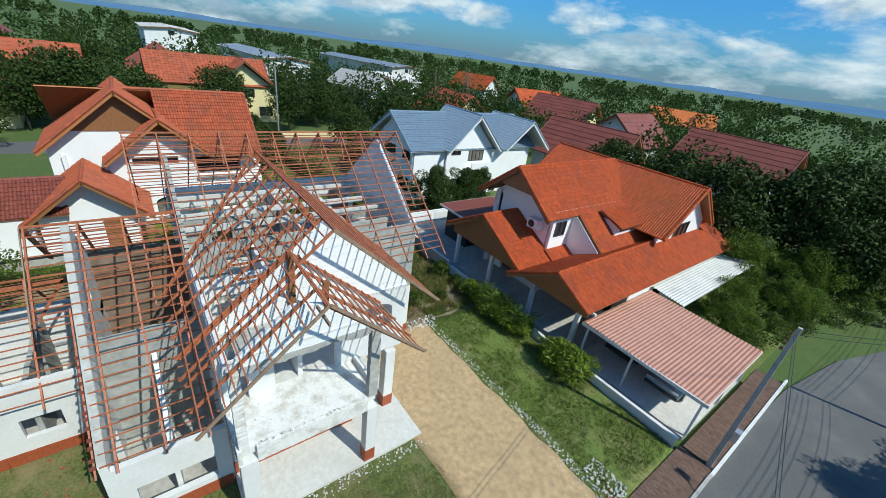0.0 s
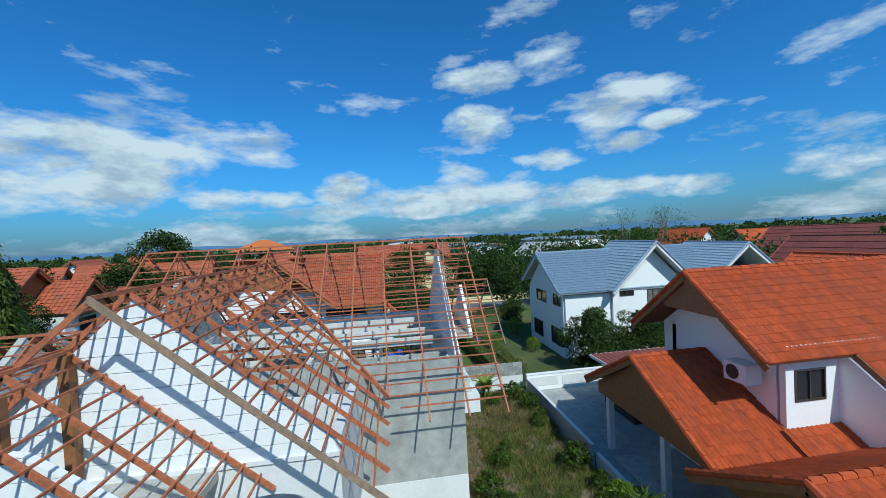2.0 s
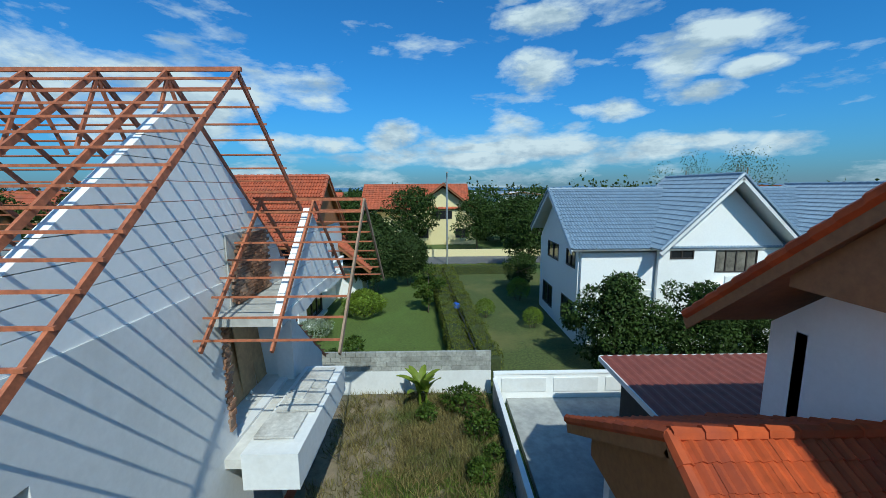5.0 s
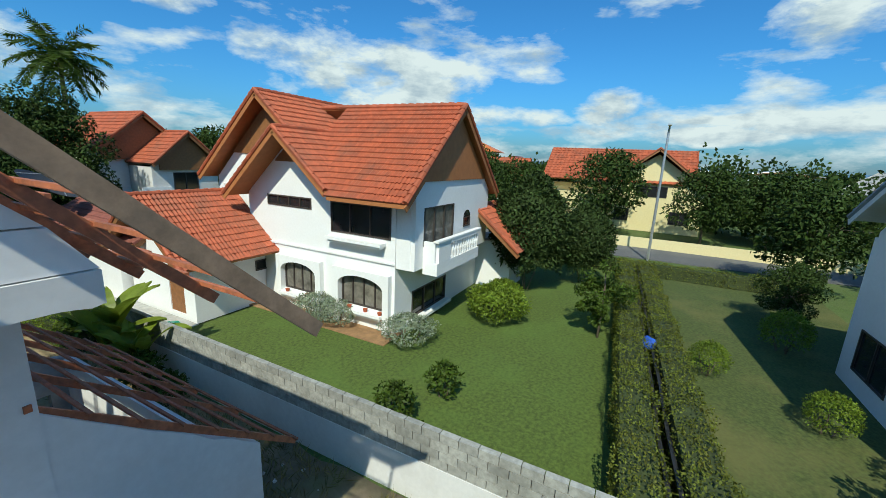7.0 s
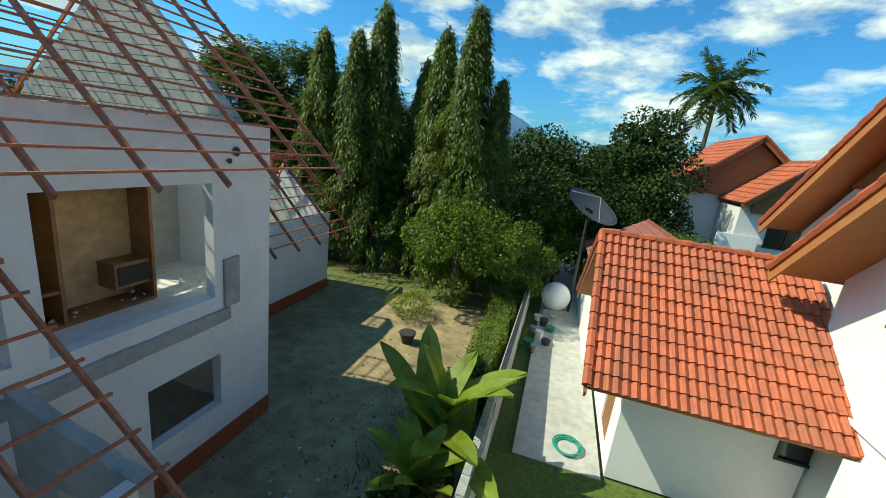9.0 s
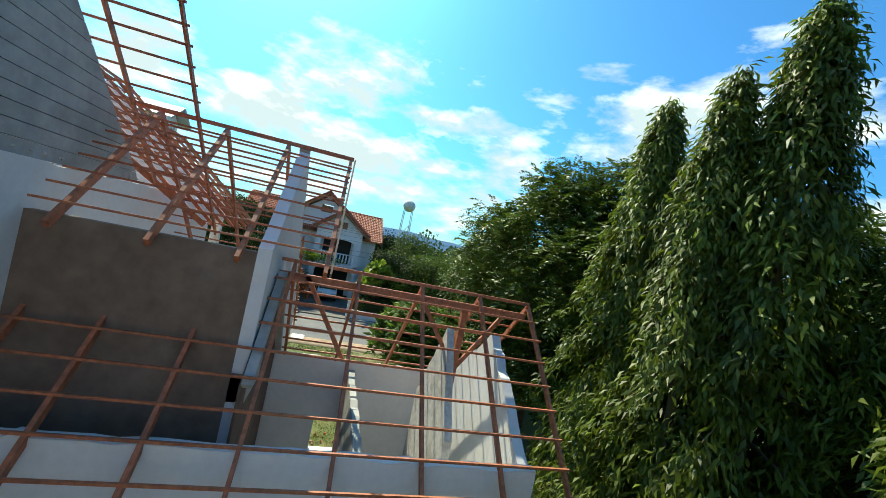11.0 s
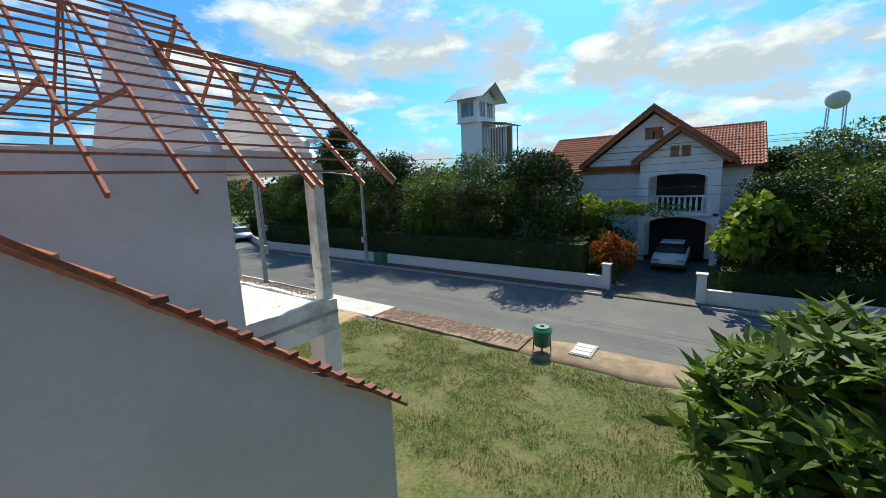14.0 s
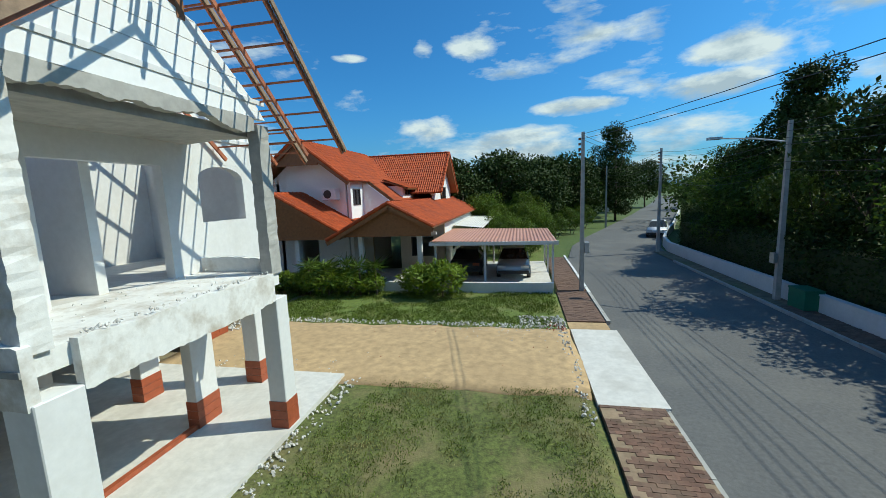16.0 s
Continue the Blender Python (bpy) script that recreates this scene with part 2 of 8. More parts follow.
M_ASPHALT = material("asphalt", (0.115, 0.115, 0.114), 0.85, vary=0.22, scale=12, bump=0.25, stain=(0.18, 0.175, 0.16), stain_scale=0.25, stain_amount=0.6, bump_scale=60)
M_PAVER = material("red_paver", (0.16, 0.085, 0.058), 0.85, vary=0.25, scale=10, bump=0.25, stain=(0.17, 0.13, 0.085), stain_scale=0.6, stain_amount=0.85, random_amount=0.25)
M_PAVER_I = material("red_paver_far", (0.155, 0.092, 0.066), 0.85, vary=0.25, scale=10, bump=0.25, random_amount=0.2, island=True)
M_LEAF = material("leaves", (0.075, 0.125, 0.016), 0.6, vary=0.45, scale=1.6, bump=0.0, random_amount=0.35, island=True, spec=0.3, translucent=0.42)
M_LEAF_FRUIT = material("fruit_leaves", (0.115, 0.18, 0.02), 0.55, vary=0.45, scale=1.6, bump=0.0, random_amount=0.35, island=True, spec=0.3, translucent=0.42)
M_LEAF_DARK = material("dark_leaves", (0.036, 0.064, 0.012), 0.65, vary=0.45, scale=1.6, bump=0.0, random_amount=0.35, island=True, spec=0.18, translucent=0.1)
M_LEAF_LIGHT = material("light_leaves", (0.19, 0.27, 0.03), 0.55, vary=0.4, scale=1.6, bump=0.0, random_amount=0.3, island=True, spec=0.3, translucent=0.42)
M_LEAF_GREY = material("grey_green_leaves", (0.26, 0.31, 0.21), 0.7, vary=0.3, scale=2, bump=0.0, random_amount=0.25, island=True, spec=0.2, translucent=0.2)
M_BARK = material("bark", (0.13, 0.10, 0.07), 0.9, vary=0.35, scale=8, bump=0.5)
M_CLADDING = material("pink_metal_roof", (0.48, 0.24, 0.17), 0.5, vary=0.12, scale=3, bump=0.04, stain=(0.36, 0.18, 0.13), stain_scale=0.8, stain_amount=0.4)
M_STEEL = material("galvanised_steel", (0.55, 0.56, 0.57), 0.4, 0.7, vary=0.15, scale=8, bump=0.05)
M_BLACK = material("black_plastic", (0.03, 0.03, 0.03), 0.5, vary=0.2, scale=8, bump=0.05)
M_GREEN = material("green_plastic", (0.015, 0.16, 0.09), 0.4, vary=0.15, scale=6, bump=0.03)
M_BLUE = material("blue_tarpaulin", (0.02, 0.09, 0.45), 0.45, vary=0.3, scale=9, bump=0.4)
# dark green block colour, standing for the shade between the leaves
M_HEDGE_SHADE = material("hedge_core_shade", (0.045, 0.06, 0.016), 0.9, vary=0.4, scale=6, bump=0.3)
M_BROWN_PLASTER = material("brown_stained_plaster", (0.20, 0.135, 0.095), 0.85, vary=0.25, scale=3, bump=0.25, stain=(0.30, 0.24, 0.19), stain_scale=0.8, stain_amount=0.5)
M_PLANK_WHITE = material("weathered_whitewash", (0.55, 0.53, 0.49), 0.85, vary=0.25, scale=8, bump=0.35, stain=(0.26, 0.24, 0.21), stain_scale=1.6, stain_amount=0.7)
M_GRASS_BRIGHT = material("bright_grass", (0.12, 0.165, 0.03), 0.9, vary=0.45, scale=8, bump=0.5, stain=(0.22, 0.19, 0.08), stain_scale=0.5, stain_amount=0.75, bump_scale=35)
M_LAWN = material("garden_lawn", (0.078, 0.115, 0.018), 0.95, vary=0.45, scale=9, bump=0.4, stain=(0.09, 0.15, 0.025), stain_scale=0.3, stain_amount=0.6, bump_scale=45)
M_LAWN_DRY = material("yellowed_lawn", (0.066, 0.088, 0.020), 0.95, vary=0.45, scale=9, bump=0.4, stain=(0.13, 0.125, 0.038), stain_scale=0.35, stain_amount=0.7, bump_scale=45)
M_DIRT = material("dirt", (0.30, 0.215, 0.14), 0.95, vary=0.3, scale=3, bump=0.45, stain=(0.20, 0.15, 0.09), stain_scale=0.8, stain_amount=0.7, bump_scale=14)
M_YARD = material("bare_yard", (0.30, 0.225, 0.12), 0.95, vary=0.35, scale=2.5, bump=0.4, stain=(0.13, 0.11, 0.055), stain_scale=0.45, stain_amount=0.85, bump_scale=12)
M_SOIL_RED = material("reddish_soil", (0.30, 0.17, 0.08), 0.95, vary=0.25, scale=4, bump=0.4, bump_scale=14)
M_BLOCK = material("grey_block", (0.34, 0.34, 0.31), 0.9, vary=0.25, scale=9, bump=0.3, stain=(0.16, 0.16, 0.14), stain_scale=1.2, stain_amount=0.6, random_amount=0.15)
M_WOOD_WARM = material("varnished_wood", (0.22, 0.10, 0.035), 0.45, vary=0.3, scale=6, bump=0.1)
M_CREAM_PALE = material("pale_cream_paint", (0.66, 0.58, 0.44), 0.6, vary=0.06, scale=8, bump=0.06)
M_CURTAIN = material("curtained_glass", (0.17, 0.155, 0.13), 0.15, vary=0.55, scale=2.2, bump=0.0, spec=0.6)
M_CAR_BLUE = material("pale_blue_car_paint", (0.32, 0.42, 0.50), 0.25, 0.2, vary=0.04, scale=3, bump=0.0)
M_CAR_WHITE = material("white_car_paint", (0.75, 0.76, 0.77), 0.25, vary=0.04, scale=3, bump=0.0)
M_LAMP_GLASS = material("lamp_glass", (0.6, 0.62, 0.62), 0.1, 0.4, vary=0.05, scale=3, bump=0.0)
M_TILE_ORANGE = material("bright_orange_tile", (0.58, 0.16, 0.035), 0.5, vary=0.12, scale=4, bump=0.1, random_amount=0.08, island=True)
M_LEAF_MAST = material("mast_tree_leaves", (0.12, 0.165, 0.02), 0.5, vary=0.45, scale=1.2, bump=0.0, random_amount=0.4, island=True, spec=0.4, translucent=0.42)
M_LEAF_FRESH = material("fresh_leaves", (0.085, 0.135, 0.017), 0.5, vary=0.45, scale=1.2, bump=0.0, random_amount=0.35, island=True, spec=0.35, translucent=0.3)
M_LEAF_GLOSS = material("glossy_leaves", (0.12, 0.195, 0.026), 0.55, vary=0.35, scale=2, bump=0.0, random_amount=0.35, island=True, spec=0.3, translucent=0.42)
M_LEAF_HEDGE = material("hedge_leaves", (0.165, 0.195, 0.03), 0.6, vary=0.4, scale=2, bump=0.0, stain=(0.14, 0.07, 0.03), stain_scale=1.5, stain_amount=0.3, random_amount=0.35, island=True, spec=0.3, translucent=0.42)
M_LEAF_CONIFER = material("conifer_leaves", (0.042, 0.07, 0.018), 0.7, vary=0.4, scale=2, bump=0.0, random_amount=0.35, island=True, spec=0.2, translucent=0.12)
M_LEAF_ORANGE = material("orange_leaves", (0.30, 0.09, 0.02), 0.6, vary=0.4, scale=2, bump=0.0, random_amount=0.35, island=True, spec=0.3, translucent=0.42)
M_LEAF_FAR = material("far_leaves", (0.05, 0.085, 0.018), 0.7, vary=0.45, scale=0.12, bump=0.0, random_amount=0.4, island=True, spec=0.2, translucent=0.42)
M_BANANA = material("banana_leaf", (0.20, 0.26, 0.03), 0.45, vary=0.3, scale=3, bump=0.05, spec=0.4, translucent=0.35)
M_PETAL = material("white_petals", (0.8, 0.78, 0.66), 0.6, vary=0.1, scale=3, bump=0.0)
M_TUFT = material("half_dry_grass_blades", (0.14, 0.19, 0.036), 0.8, vary=0.4, scale=1.5, bump=0.0, stain=(0.34, 0.28, 0.13), stain_scale=0.9, stain_amount=0.8, random_amount=0.35, island=True, spec=0.2, translucent=0.25)
M_TUFT_GREEN = material("green_grass_blades", (0.14, 0.19, 0.035), 0.8, vary=0.4, scale=1.5, bump=0.0, random_amount=0.35, island=True, spec=0.2, translucent=0.25)
M_STRAW = material("straw_and_weeds", (0.22, 0.18, 0.07), 0.85, vary=0.5, scale=1.8, bump=0.0, stain=(0.09, 0.13, 0.03), stain_scale=0.8, stain_amount=0.8, random_amount=0.4, island=True, spec=0.2, translucent=0.2)
M_WOOD_YELLOW = material("yellow_wood", (0.50, 0.26, 0.05), 0.5, vary=0.2, scale=6, bump=0.1)
M_BROWN_SHADED = material("shaded_brown_stained_plaster", (0.13, 0.08, 0.055), 0.85, vary=0.3, scale=3, bump=0.25, stain=(0.20, 0.16, 0.13), stain_scale=0.8, stain_amount=0.5)
M_WHITE_WORN = material("worn_white_plaster", (0.76, 0.75, 0.72), 0.7, vary=0.08, scale=9, bump=0.2, stain=(0.40, 0.34, 0.26), stain_scale=1.6, stain_amount=0.8)
M_BRICK = material("raw_brick", (0.30, 0.15, 0.085), 0.9, vary=0.3, scale=9, bump=0.3, stain=(0.36, 0.30, 0.24), stain_scale=1.5, stain_amount=0.6, random_amount=0.25)
# blue of the distance haze is put into the hills' own colour
M_HILL_HAZED = material("hazed_far_hill", (0.10, 0.19, 0.30), 1.0, vary=0.12, scale=0.01, bump=0.0, spec=0.0)
M_DISH = material("dark_mesh", (0.06, 0.063, 0.066), 0.5, 0.2, vary=0.2, scale=20, bump=0.1)
# teal base colour paints in the sky mirrored by the tower's panes
M_SKY_GLASS = material("sky_tinted_glass", (0.09, 0.17, 0.18), 0.06, vary=0.35, scale=1.5, bump=0.0, spec=0.8)
# cobble colour lowered to hold the shade lying on the gate drive
M_COBBLE_SHADED = material("shaded_cobble", (0.085, 0.08, 0.07), 0.8, vary=0.5, scale=5, bump=0.5, stain=(0.16, 0.15, 0.13), stain_scale=1.2, stain_amount=0.6, bump_scale=7)
M_HOSE = material("green_hose", (0.02, 0.25, 0.18), 0.4, vary=0.1, scale=6, bump=0.0)
M_CHIP_WOOD = material("pale_wood", (0.42, 0.28, 0.14), 0.7, vary=0.25, scale=6, bump=0.15)


# ================= mesh helpers =================
def thing(name, at=(0, 0, 0), rz=0.0, label="", category="", group="", kind=""):
    ob = new(name)
    ob.empty_display_size = 0.2
    ob.matrix_world = pose(*at, 0, 0, rz)
    return tagged(ob, label, category, group, kind)


def finish(name, bm, mat, parent=None, smooth=False):
    me = bpy.data.meshes.new(name)
    bm.to_mesh(me)
    bm.free()
    me.materials.append(mat)
    if smooth:
        me.polygons.foreach_set("use_smooth", [True] * len(me.polygons))
    ob = new(name, me)
    if parent is not None:
        ob.parent = parent
    return ob


def part(name, bm, mat, parent, label="", smooth=False):
    return tagged(finish(name, bm, mat, parent, smooth), label)


def single(name, bm, mat, label="", category="", group="", kind="", smooth=False):
    return tagged(finish(name, bm, mat, None, smooth), label, category, group, kind)


def box(bm, x0, x1, y0, y1, z0, z1):
    if x1 < x0:
        x0, x1 = x1, x0
    if y1 < y0:
        y0, y1 = y1, y0
    v = [bm.verts.new(p) for p in ((x0, y0, z0), (x1, y0, z0), (x1, y1, z0), (x0, y1, z0), (x0, y0, z1), (x1, y0, z1), (x1, y1, z1), (x0, y1, z1))]
    for f in ((3, 2, 1, 0), (4, 5, 6, 7), (0, 1, 5, 4), (1, 2, 6, 5), (2, 3, 7, 6), (3, 0, 4, 7)):
        bm.faces.new([v[i] for i in f])
    return bm


def boxes(*rows):
    bm = bmesh.new()
    for r in rows:
        box(bm, *r)
    return bm


def bar(bm, a, b, w, h, up=(0, 0, 1)):
    """A rectangular bar from a to b, w wide and h high; its top is turned towards up."""
    a, b = Vector(a), Vector(b)
    d = (b - a).normalized()
    s = d.cross(Vector(up))
    s = s.normalized() if s.length > 1e-4 else Vector((1, 0, 0))
    u = s.cross(d)
    v = []
    for p in (a, b):
        for i, j in ((-1, -1), (1, -1), (1, 1), (-1, 1)):
            v.append(bm.verts.new(p + s * (i * w / 2) + u * (j * h / 2)))
    for f in ((0, 1, 2, 3), (7, 6, 5, 4), (0, 4, 5, 1), (1, 5, 6, 2), (2, 6, 7, 3), (3, 7, 4, 0)):
        bm.faces.new([v[i] for i in f])
    return bm


def bars(rows, w, h, up=(0, 0, 1)):
    bm = bmesh.new()
    for a, b in rows:
        bar(bm, a, b, w, h, up)
    return bm


def tube(bm, pts, r0, r1=None, sides=8):
    """A round tapering tube along points."""
    r1 = r0 if r1 is None else r1
    pts = [Vector(p) for p in pts]
    rings = []
    for i, p in enumerate(pts):
        d = (pts[min(i + 1, len(pts) - 1)] - pts[max(i - 1, 0)]).normalized()
        s = d.orthogonal().normalized()
        t = d.cross(s)
        r = r0 + (r1 - r0) * i / max(1, len(pts) - 1)
        rings.append([bm.verts.new(p + (s * math.cos(k * math.tau / sides) + t * math.sin(k * math.tau / sides)) * r) for k in range(sides)])
    for a, b in zip(rings, rings[1:]):
        for k in range(sides):
            bm.faces.new((a[k], a[(k + 1) % sides], b[(k + 1) % sides], b[k]))
    bm.faces.new(rings[0][::-1])
    bm.faces.new(rings[-1])
    return bm


def prism(bm, outline, axis, a, b):
    """A flat outline of (s, z) pairs drawn out along an axis: 'x' (s is y) or 'y' (s is x)."""
    def at(s, z, c):
        return (c, s, z) if axis == "x" else (s, c, z)
    lo = [bm.verts.new(at(s, z, a)) for s, z in outline]
    hi = [bm.verts.new(at(s, z, b)) for s, z in outline]
    n = len(outline)
    bm.faces.new(lo)
    bm.faces.new(hi[::-1])
    for i in range(n):
        bm.faces.new((lo[i], hi[i], hi[(i + 1) % n], lo[(i + 1) % n]))
    bmesh.ops.recalc_face_normals(bm, faces=bm.faces[:])
    return bm


def wall_cells(bm, axis, at, thick, s0, s1, z0, z1, holes=()):
    """A wall on the plane axis = at, thick towards +axis, from s0 to s1 along the other way, with rectangular openings (s0, s1, z0, z1)."""
    ss = sorted({s0, s1, *[h for o in holes for h in o[:2] if s0 < h < s1]})
    zs = sorted({z0, z1, *[h for o in holes for h in o[2:] if z0 < h < z1]})
    for a, b in zip(ss, ss[1:]):
        run = []
        for c, d in zip(zs, zs[1:]):
            ms, mz = (a + b) / 2, (c + d) / 2
            if any(o[0] < ms < o[1] and o[2] < mz < o[3] for o in holes):
                continue
            if run and abs(run[-1][1] - c) < 1e-6:
                run[-1][1] = d
            else:
                run.append([c, d])
        for c, d in run:
            if axis == "x":
                box(bm, at, at + thick, a, b, c, d)
            else:
                box(bm, a, b, at, at + thick, c, d)
    return bm


def tile_mesh(w, l, wave=0.04, seg=4, lift=0.055):
    """One roof tile: w across, l up the slope, rolled, its lower edge lifted and with a front lip."""
    vs, fs = [], []
    for j, (y, dz) in enumerate(((0.0, lift), (l * 1.03, 0.0))):
        for i in range(seg + 1):
            u = i / seg
            vs.append((u * w, y, dz + wave * math.sin(u * math.tau) ** 1 * 0.5 + wave * 0.5))
    for i in range(seg):
        fs.append((i, i + 1, seg + 2 + i, seg + 1 + i))
    n = len(vs)
    for i in range(seg + 1):
        vs.append((i / seg * w, 0.004, -0.01))
    for i in range(seg):
        fs.append((i, n + i, n + i + 1, i + 1))
    return vs, fs


def slope_frame(eave_a, eave_b, top_a):
    """Axes of a roof slope: along the eave, up the slope, outwards."""
    a, b, t = Vector(eave_a), Vector(eave_b), Vector(top_a)
    u = (b - a).normalized()
    v = (t - a)
    v = (v - u * v.dot(u)).normalized()
    return u, v, u.cross(v)


def tiled_slope(name, eave_a, eave_b, top_a, mat, parent, tile=(0.165, 0.32), singles=False, wave=0.058, seg=4, cut=None, deck=True, deck_mat=None):
    """A slope covered in rolled tiles, laid in courses; a and b run so that up the slope is to the left of a-b seen from outside.
    cut(s, r) tells which tiles, by metres along and up, stay."""
    u, v, w = slope_frame(eave_a, eave_b, top_a)
    a, b, t = Vector(eave_a), Vector(eave_b), Vector(top_a)
    width, length = (b - a).length, (t - a).dot(v)
    nc, nr = max(1, round(width / tile[0])), max(1, round(length / tile[1]))
    tw, tl = width / nc, length / nr
    vs, fs = tile_mesh(tw, tl, wave, seg, 0.02 if mat is M_TILE_A else 0.042)
    base = Matrix((u, v, w)).transposed().to_4x4()
    if singles:
        me = bpy.data.meshes.new("roof_tile")
        me.from_pydata(vs, [], fs)
        me.materials.append(mat)
    allv, allf = [], []
    count = 0
    for r in range(nr):
        for c in range(nc):
            if cut and not cut((c + 0.5) * tw, (r + 0.5) * tl):
                continue
            p = a + u * (c * tw) + v * (r * tl)
            jit = random.uniform(-0.006, 0.006)
            if singles and count < 300:
                ob = new("roof_tile", me)
                ob.parent = parent
                ob.matrix_local = Matrix.Translation(p + w * jit) @ base
                count += 1
            else:
                k = len(allv)
                m = Matrix.Translation(p + w * jit) @ base
                allv += [m @ Vector(q) for q in vs]
                allf += [tuple(i + k for i in f) for f in fs]
    if allv:
        me2 = bpy.data.meshes.new(name)
        me2.from_pydata(allv, [], allf)
        me2.materials.append(M_TILE_BI if mat is M_TILE_B else mat)
        ob = new(name, me2)
        ob.parent = parent
        ob["kind"] = "stuff"
    if deck and not cut:
        bm = bmesh.new()
        q = [a, b, b + v * length, a + v * length]
        lo = [bm.verts.new(p - w * 0.10) for p in q]
        hi = [bm.verts.new(p - w * 0.015) for p in q]
        bm.faces.new(lo[::-1])
        bm.faces.new(hi)
        for i in range(4):
            bm.faces.new((lo[i], lo[(i + 1) % 4], hi[(i + 1) % 4], hi[i]))
        part("roof_deck", bm, deck_mat or M_SOFFIT, parent)


def gable_roof(parent, axis, ridge_at, ridge_z, span, lo, hi, drop, mat, tile=(0.165, 0.32), singles=False, wave=0.058, seg=4, fascia=M_BROWN, rise=0.88, drop2=None, deck_mat=None):
    """A gable roof: the ridge runs along an axis at ridge_at of the other one, from lo to hi; drop and drop2: the level run of the slopes."""
    d1, d2 = drop, drop2 or drop
    def P(c, s, z):
        return (c, s, z) if axis == "x" else (s, c, z)
    z1, z2 = ridge_z - d1 * rise, ridge_z - d2 * rise
    e1a, e1b, r_a, r_b = P(lo, ridge_at - d1, z1), P(hi, ridge_at - d1, z1), P(lo, ridge_at, ridge_z), P(hi, ridge_at, ridge_z)
    e2a, e2b = P(lo, ridge_at + d2, z2), P(hi, ridge_at + d2, z2)
    if axis == "x":
        tiled_slope("roof_tiles", e1a, e1b, r_a, mat, parent, tile, singles, wave, seg, deck_mat=deck_mat)
        tiled_slope("roof_tiles", e2b, e2a, r_b, mat, parent, tile, singles, wave, seg, deck_mat=deck_mat)
    else:
        tiled_slope("roof_tiles", e1b, e1a, r_b, mat, parent, tile, singles, wave, seg, deck_mat=deck_mat)
        tiled_slope("roof_tiles", e2a, e2b, r_a, mat, parent, tile, singles, wave, seg, deck_mat=deck_mat)
    # ridge caps and verge caps, one after another
    for pa, pb in ((r_a, r_b), (e1a, r_a), (e2a, r_a), (e1b, r_b), (e2b, r_b)):
        pa, pb = Vector(pa), Vector(pb)
        n = max(1, round((pb - pa).length / 0.38))
        bm = bmesh.new()
        up = Vector((0, 0, 1))
        for i in range(n):
            a, b = pa.lerp(pb, i / n), pa.lerp(pb, (i + 1.06) / n)
            tube(bm, (a + up * 0.035, b + up * 0.015), 0.10, 0.085, 7)
        part("cap_tiles", bm, M_TILE_BI if mat is M_TILE_B else mat, parent, smooth=False)
    # barge boards
    for ea, ra in ((e1a, r_a), (e2a, r_a), (e1b, r_b), (e2b, r_b)):
        bm = bmesh.new()
        bar(bm, Vector(ea) - Vector((0, 0, 0.16)), Vector(ra) - Vector((0, 0, 0.16)), 0.04, 0.22)
        part("barge_board", bm, fascia, parent)


def ribbed_sheet(x0, x1, y0, y1, z_at, along="x", pitch=0.09, rib=0.03, thick=0.012):
    """A folded metal sheet as one solid; z_at(s) is its height along the way that the ribs follow each other."""
    bm = bmesh.new()
    a, b = (x0, x1) if along == "x" else (y0, y1)
    n = max(2, round((b - a) / pitch) * 2)
    prev = None
    for i in range(n + 1):
        s = a + (b - a) * i / n
        z = z_at(s) + (rib if i // 2 % 2 else 0.0)
        ends = ((s, y0), (s, y1)) if along == "x" else ((x0, s), (x1, s))
        row = [bm.verts.new((*ends[0], z)), bm.verts.new((*ends[1], z)), bm.verts.new((*ends[1], z + thick)), bm.verts.new((*ends[0], z + thick))]
        if prev:
            for k in range(4):
                bm.faces.new((prev[k], prev[(k + 1) % 4], row[(k + 1) % 4], row[k]))
        prev = row
    bmesh.ops.recalc_face_normals(bm, faces=bm.faces[:])
    return bm


def window(parent, axis, at, s0, s1, z0, z1, out, bays=2, frame_mat=None, glass=None, deep=0.1):
    """A glazed window in the wall plane axis = at; out: +1 or -1, the way it faces."""
    frame_mat, glass = frame_mat or M_FRAME, glass or M_GLASS
    def bx(bm, n0, n1, a, b, c, d):
        lo, hi = sorted((at + out * n0, at + out * n1))
        if axis == "x":
            box(bm, lo, hi, a, b, c, d)
        else:
            box(bm, a, b, lo, hi, c, d)
    t = 0.055
    bm = bmesh.new()
    rings = []
    for n, e in ((-deep, 0), (0.03, 0), (0.03, t), (-deep, t)):
        c = at + out * n
        rings.append([bm.verts.new((c, p, q) if axis == "x" else (p, c, q)) for p, q in ((s0 + e, z0 + e), (s1 - e, z0 + e), (s1 - e, z1 - e), (s0 + e, z1 - e))])
    for p, q in zip(rings, rings[1:] + rings[:1]):
        for k in range(4):
            bm.faces.new((p[k], p[(k + 1) % 4], q[(k + 1) % 4], q[k]))
    bmesh.ops.recalc_face_normals(bm, faces=bm.faces[:])
    win = part("window", bm, frame_mat, parent)
    for i in range(1, bays):
        m = s0 + (s1 - s0) * i / bays
        bm = bmesh.new()
        bx(bm, -deep, 0.02, m - t / 2, m + t / 2, z0 + t, z1 - t)
        part("mullion", bm, frame_mat, win)
    for i in range(bays):
        a = s0 + (s1 - s0) * i / bays
        b = s0 + (s1 - s0) * (i + 1) / bays
        bm = bmesh.new()
        bx(bm, -0.05, -0.03, a + t * 0.6, b - t * 0.6, z0 + t * 0.8, z1 - t * 0.8)
        part("pane", bm, glass, win)
    return win

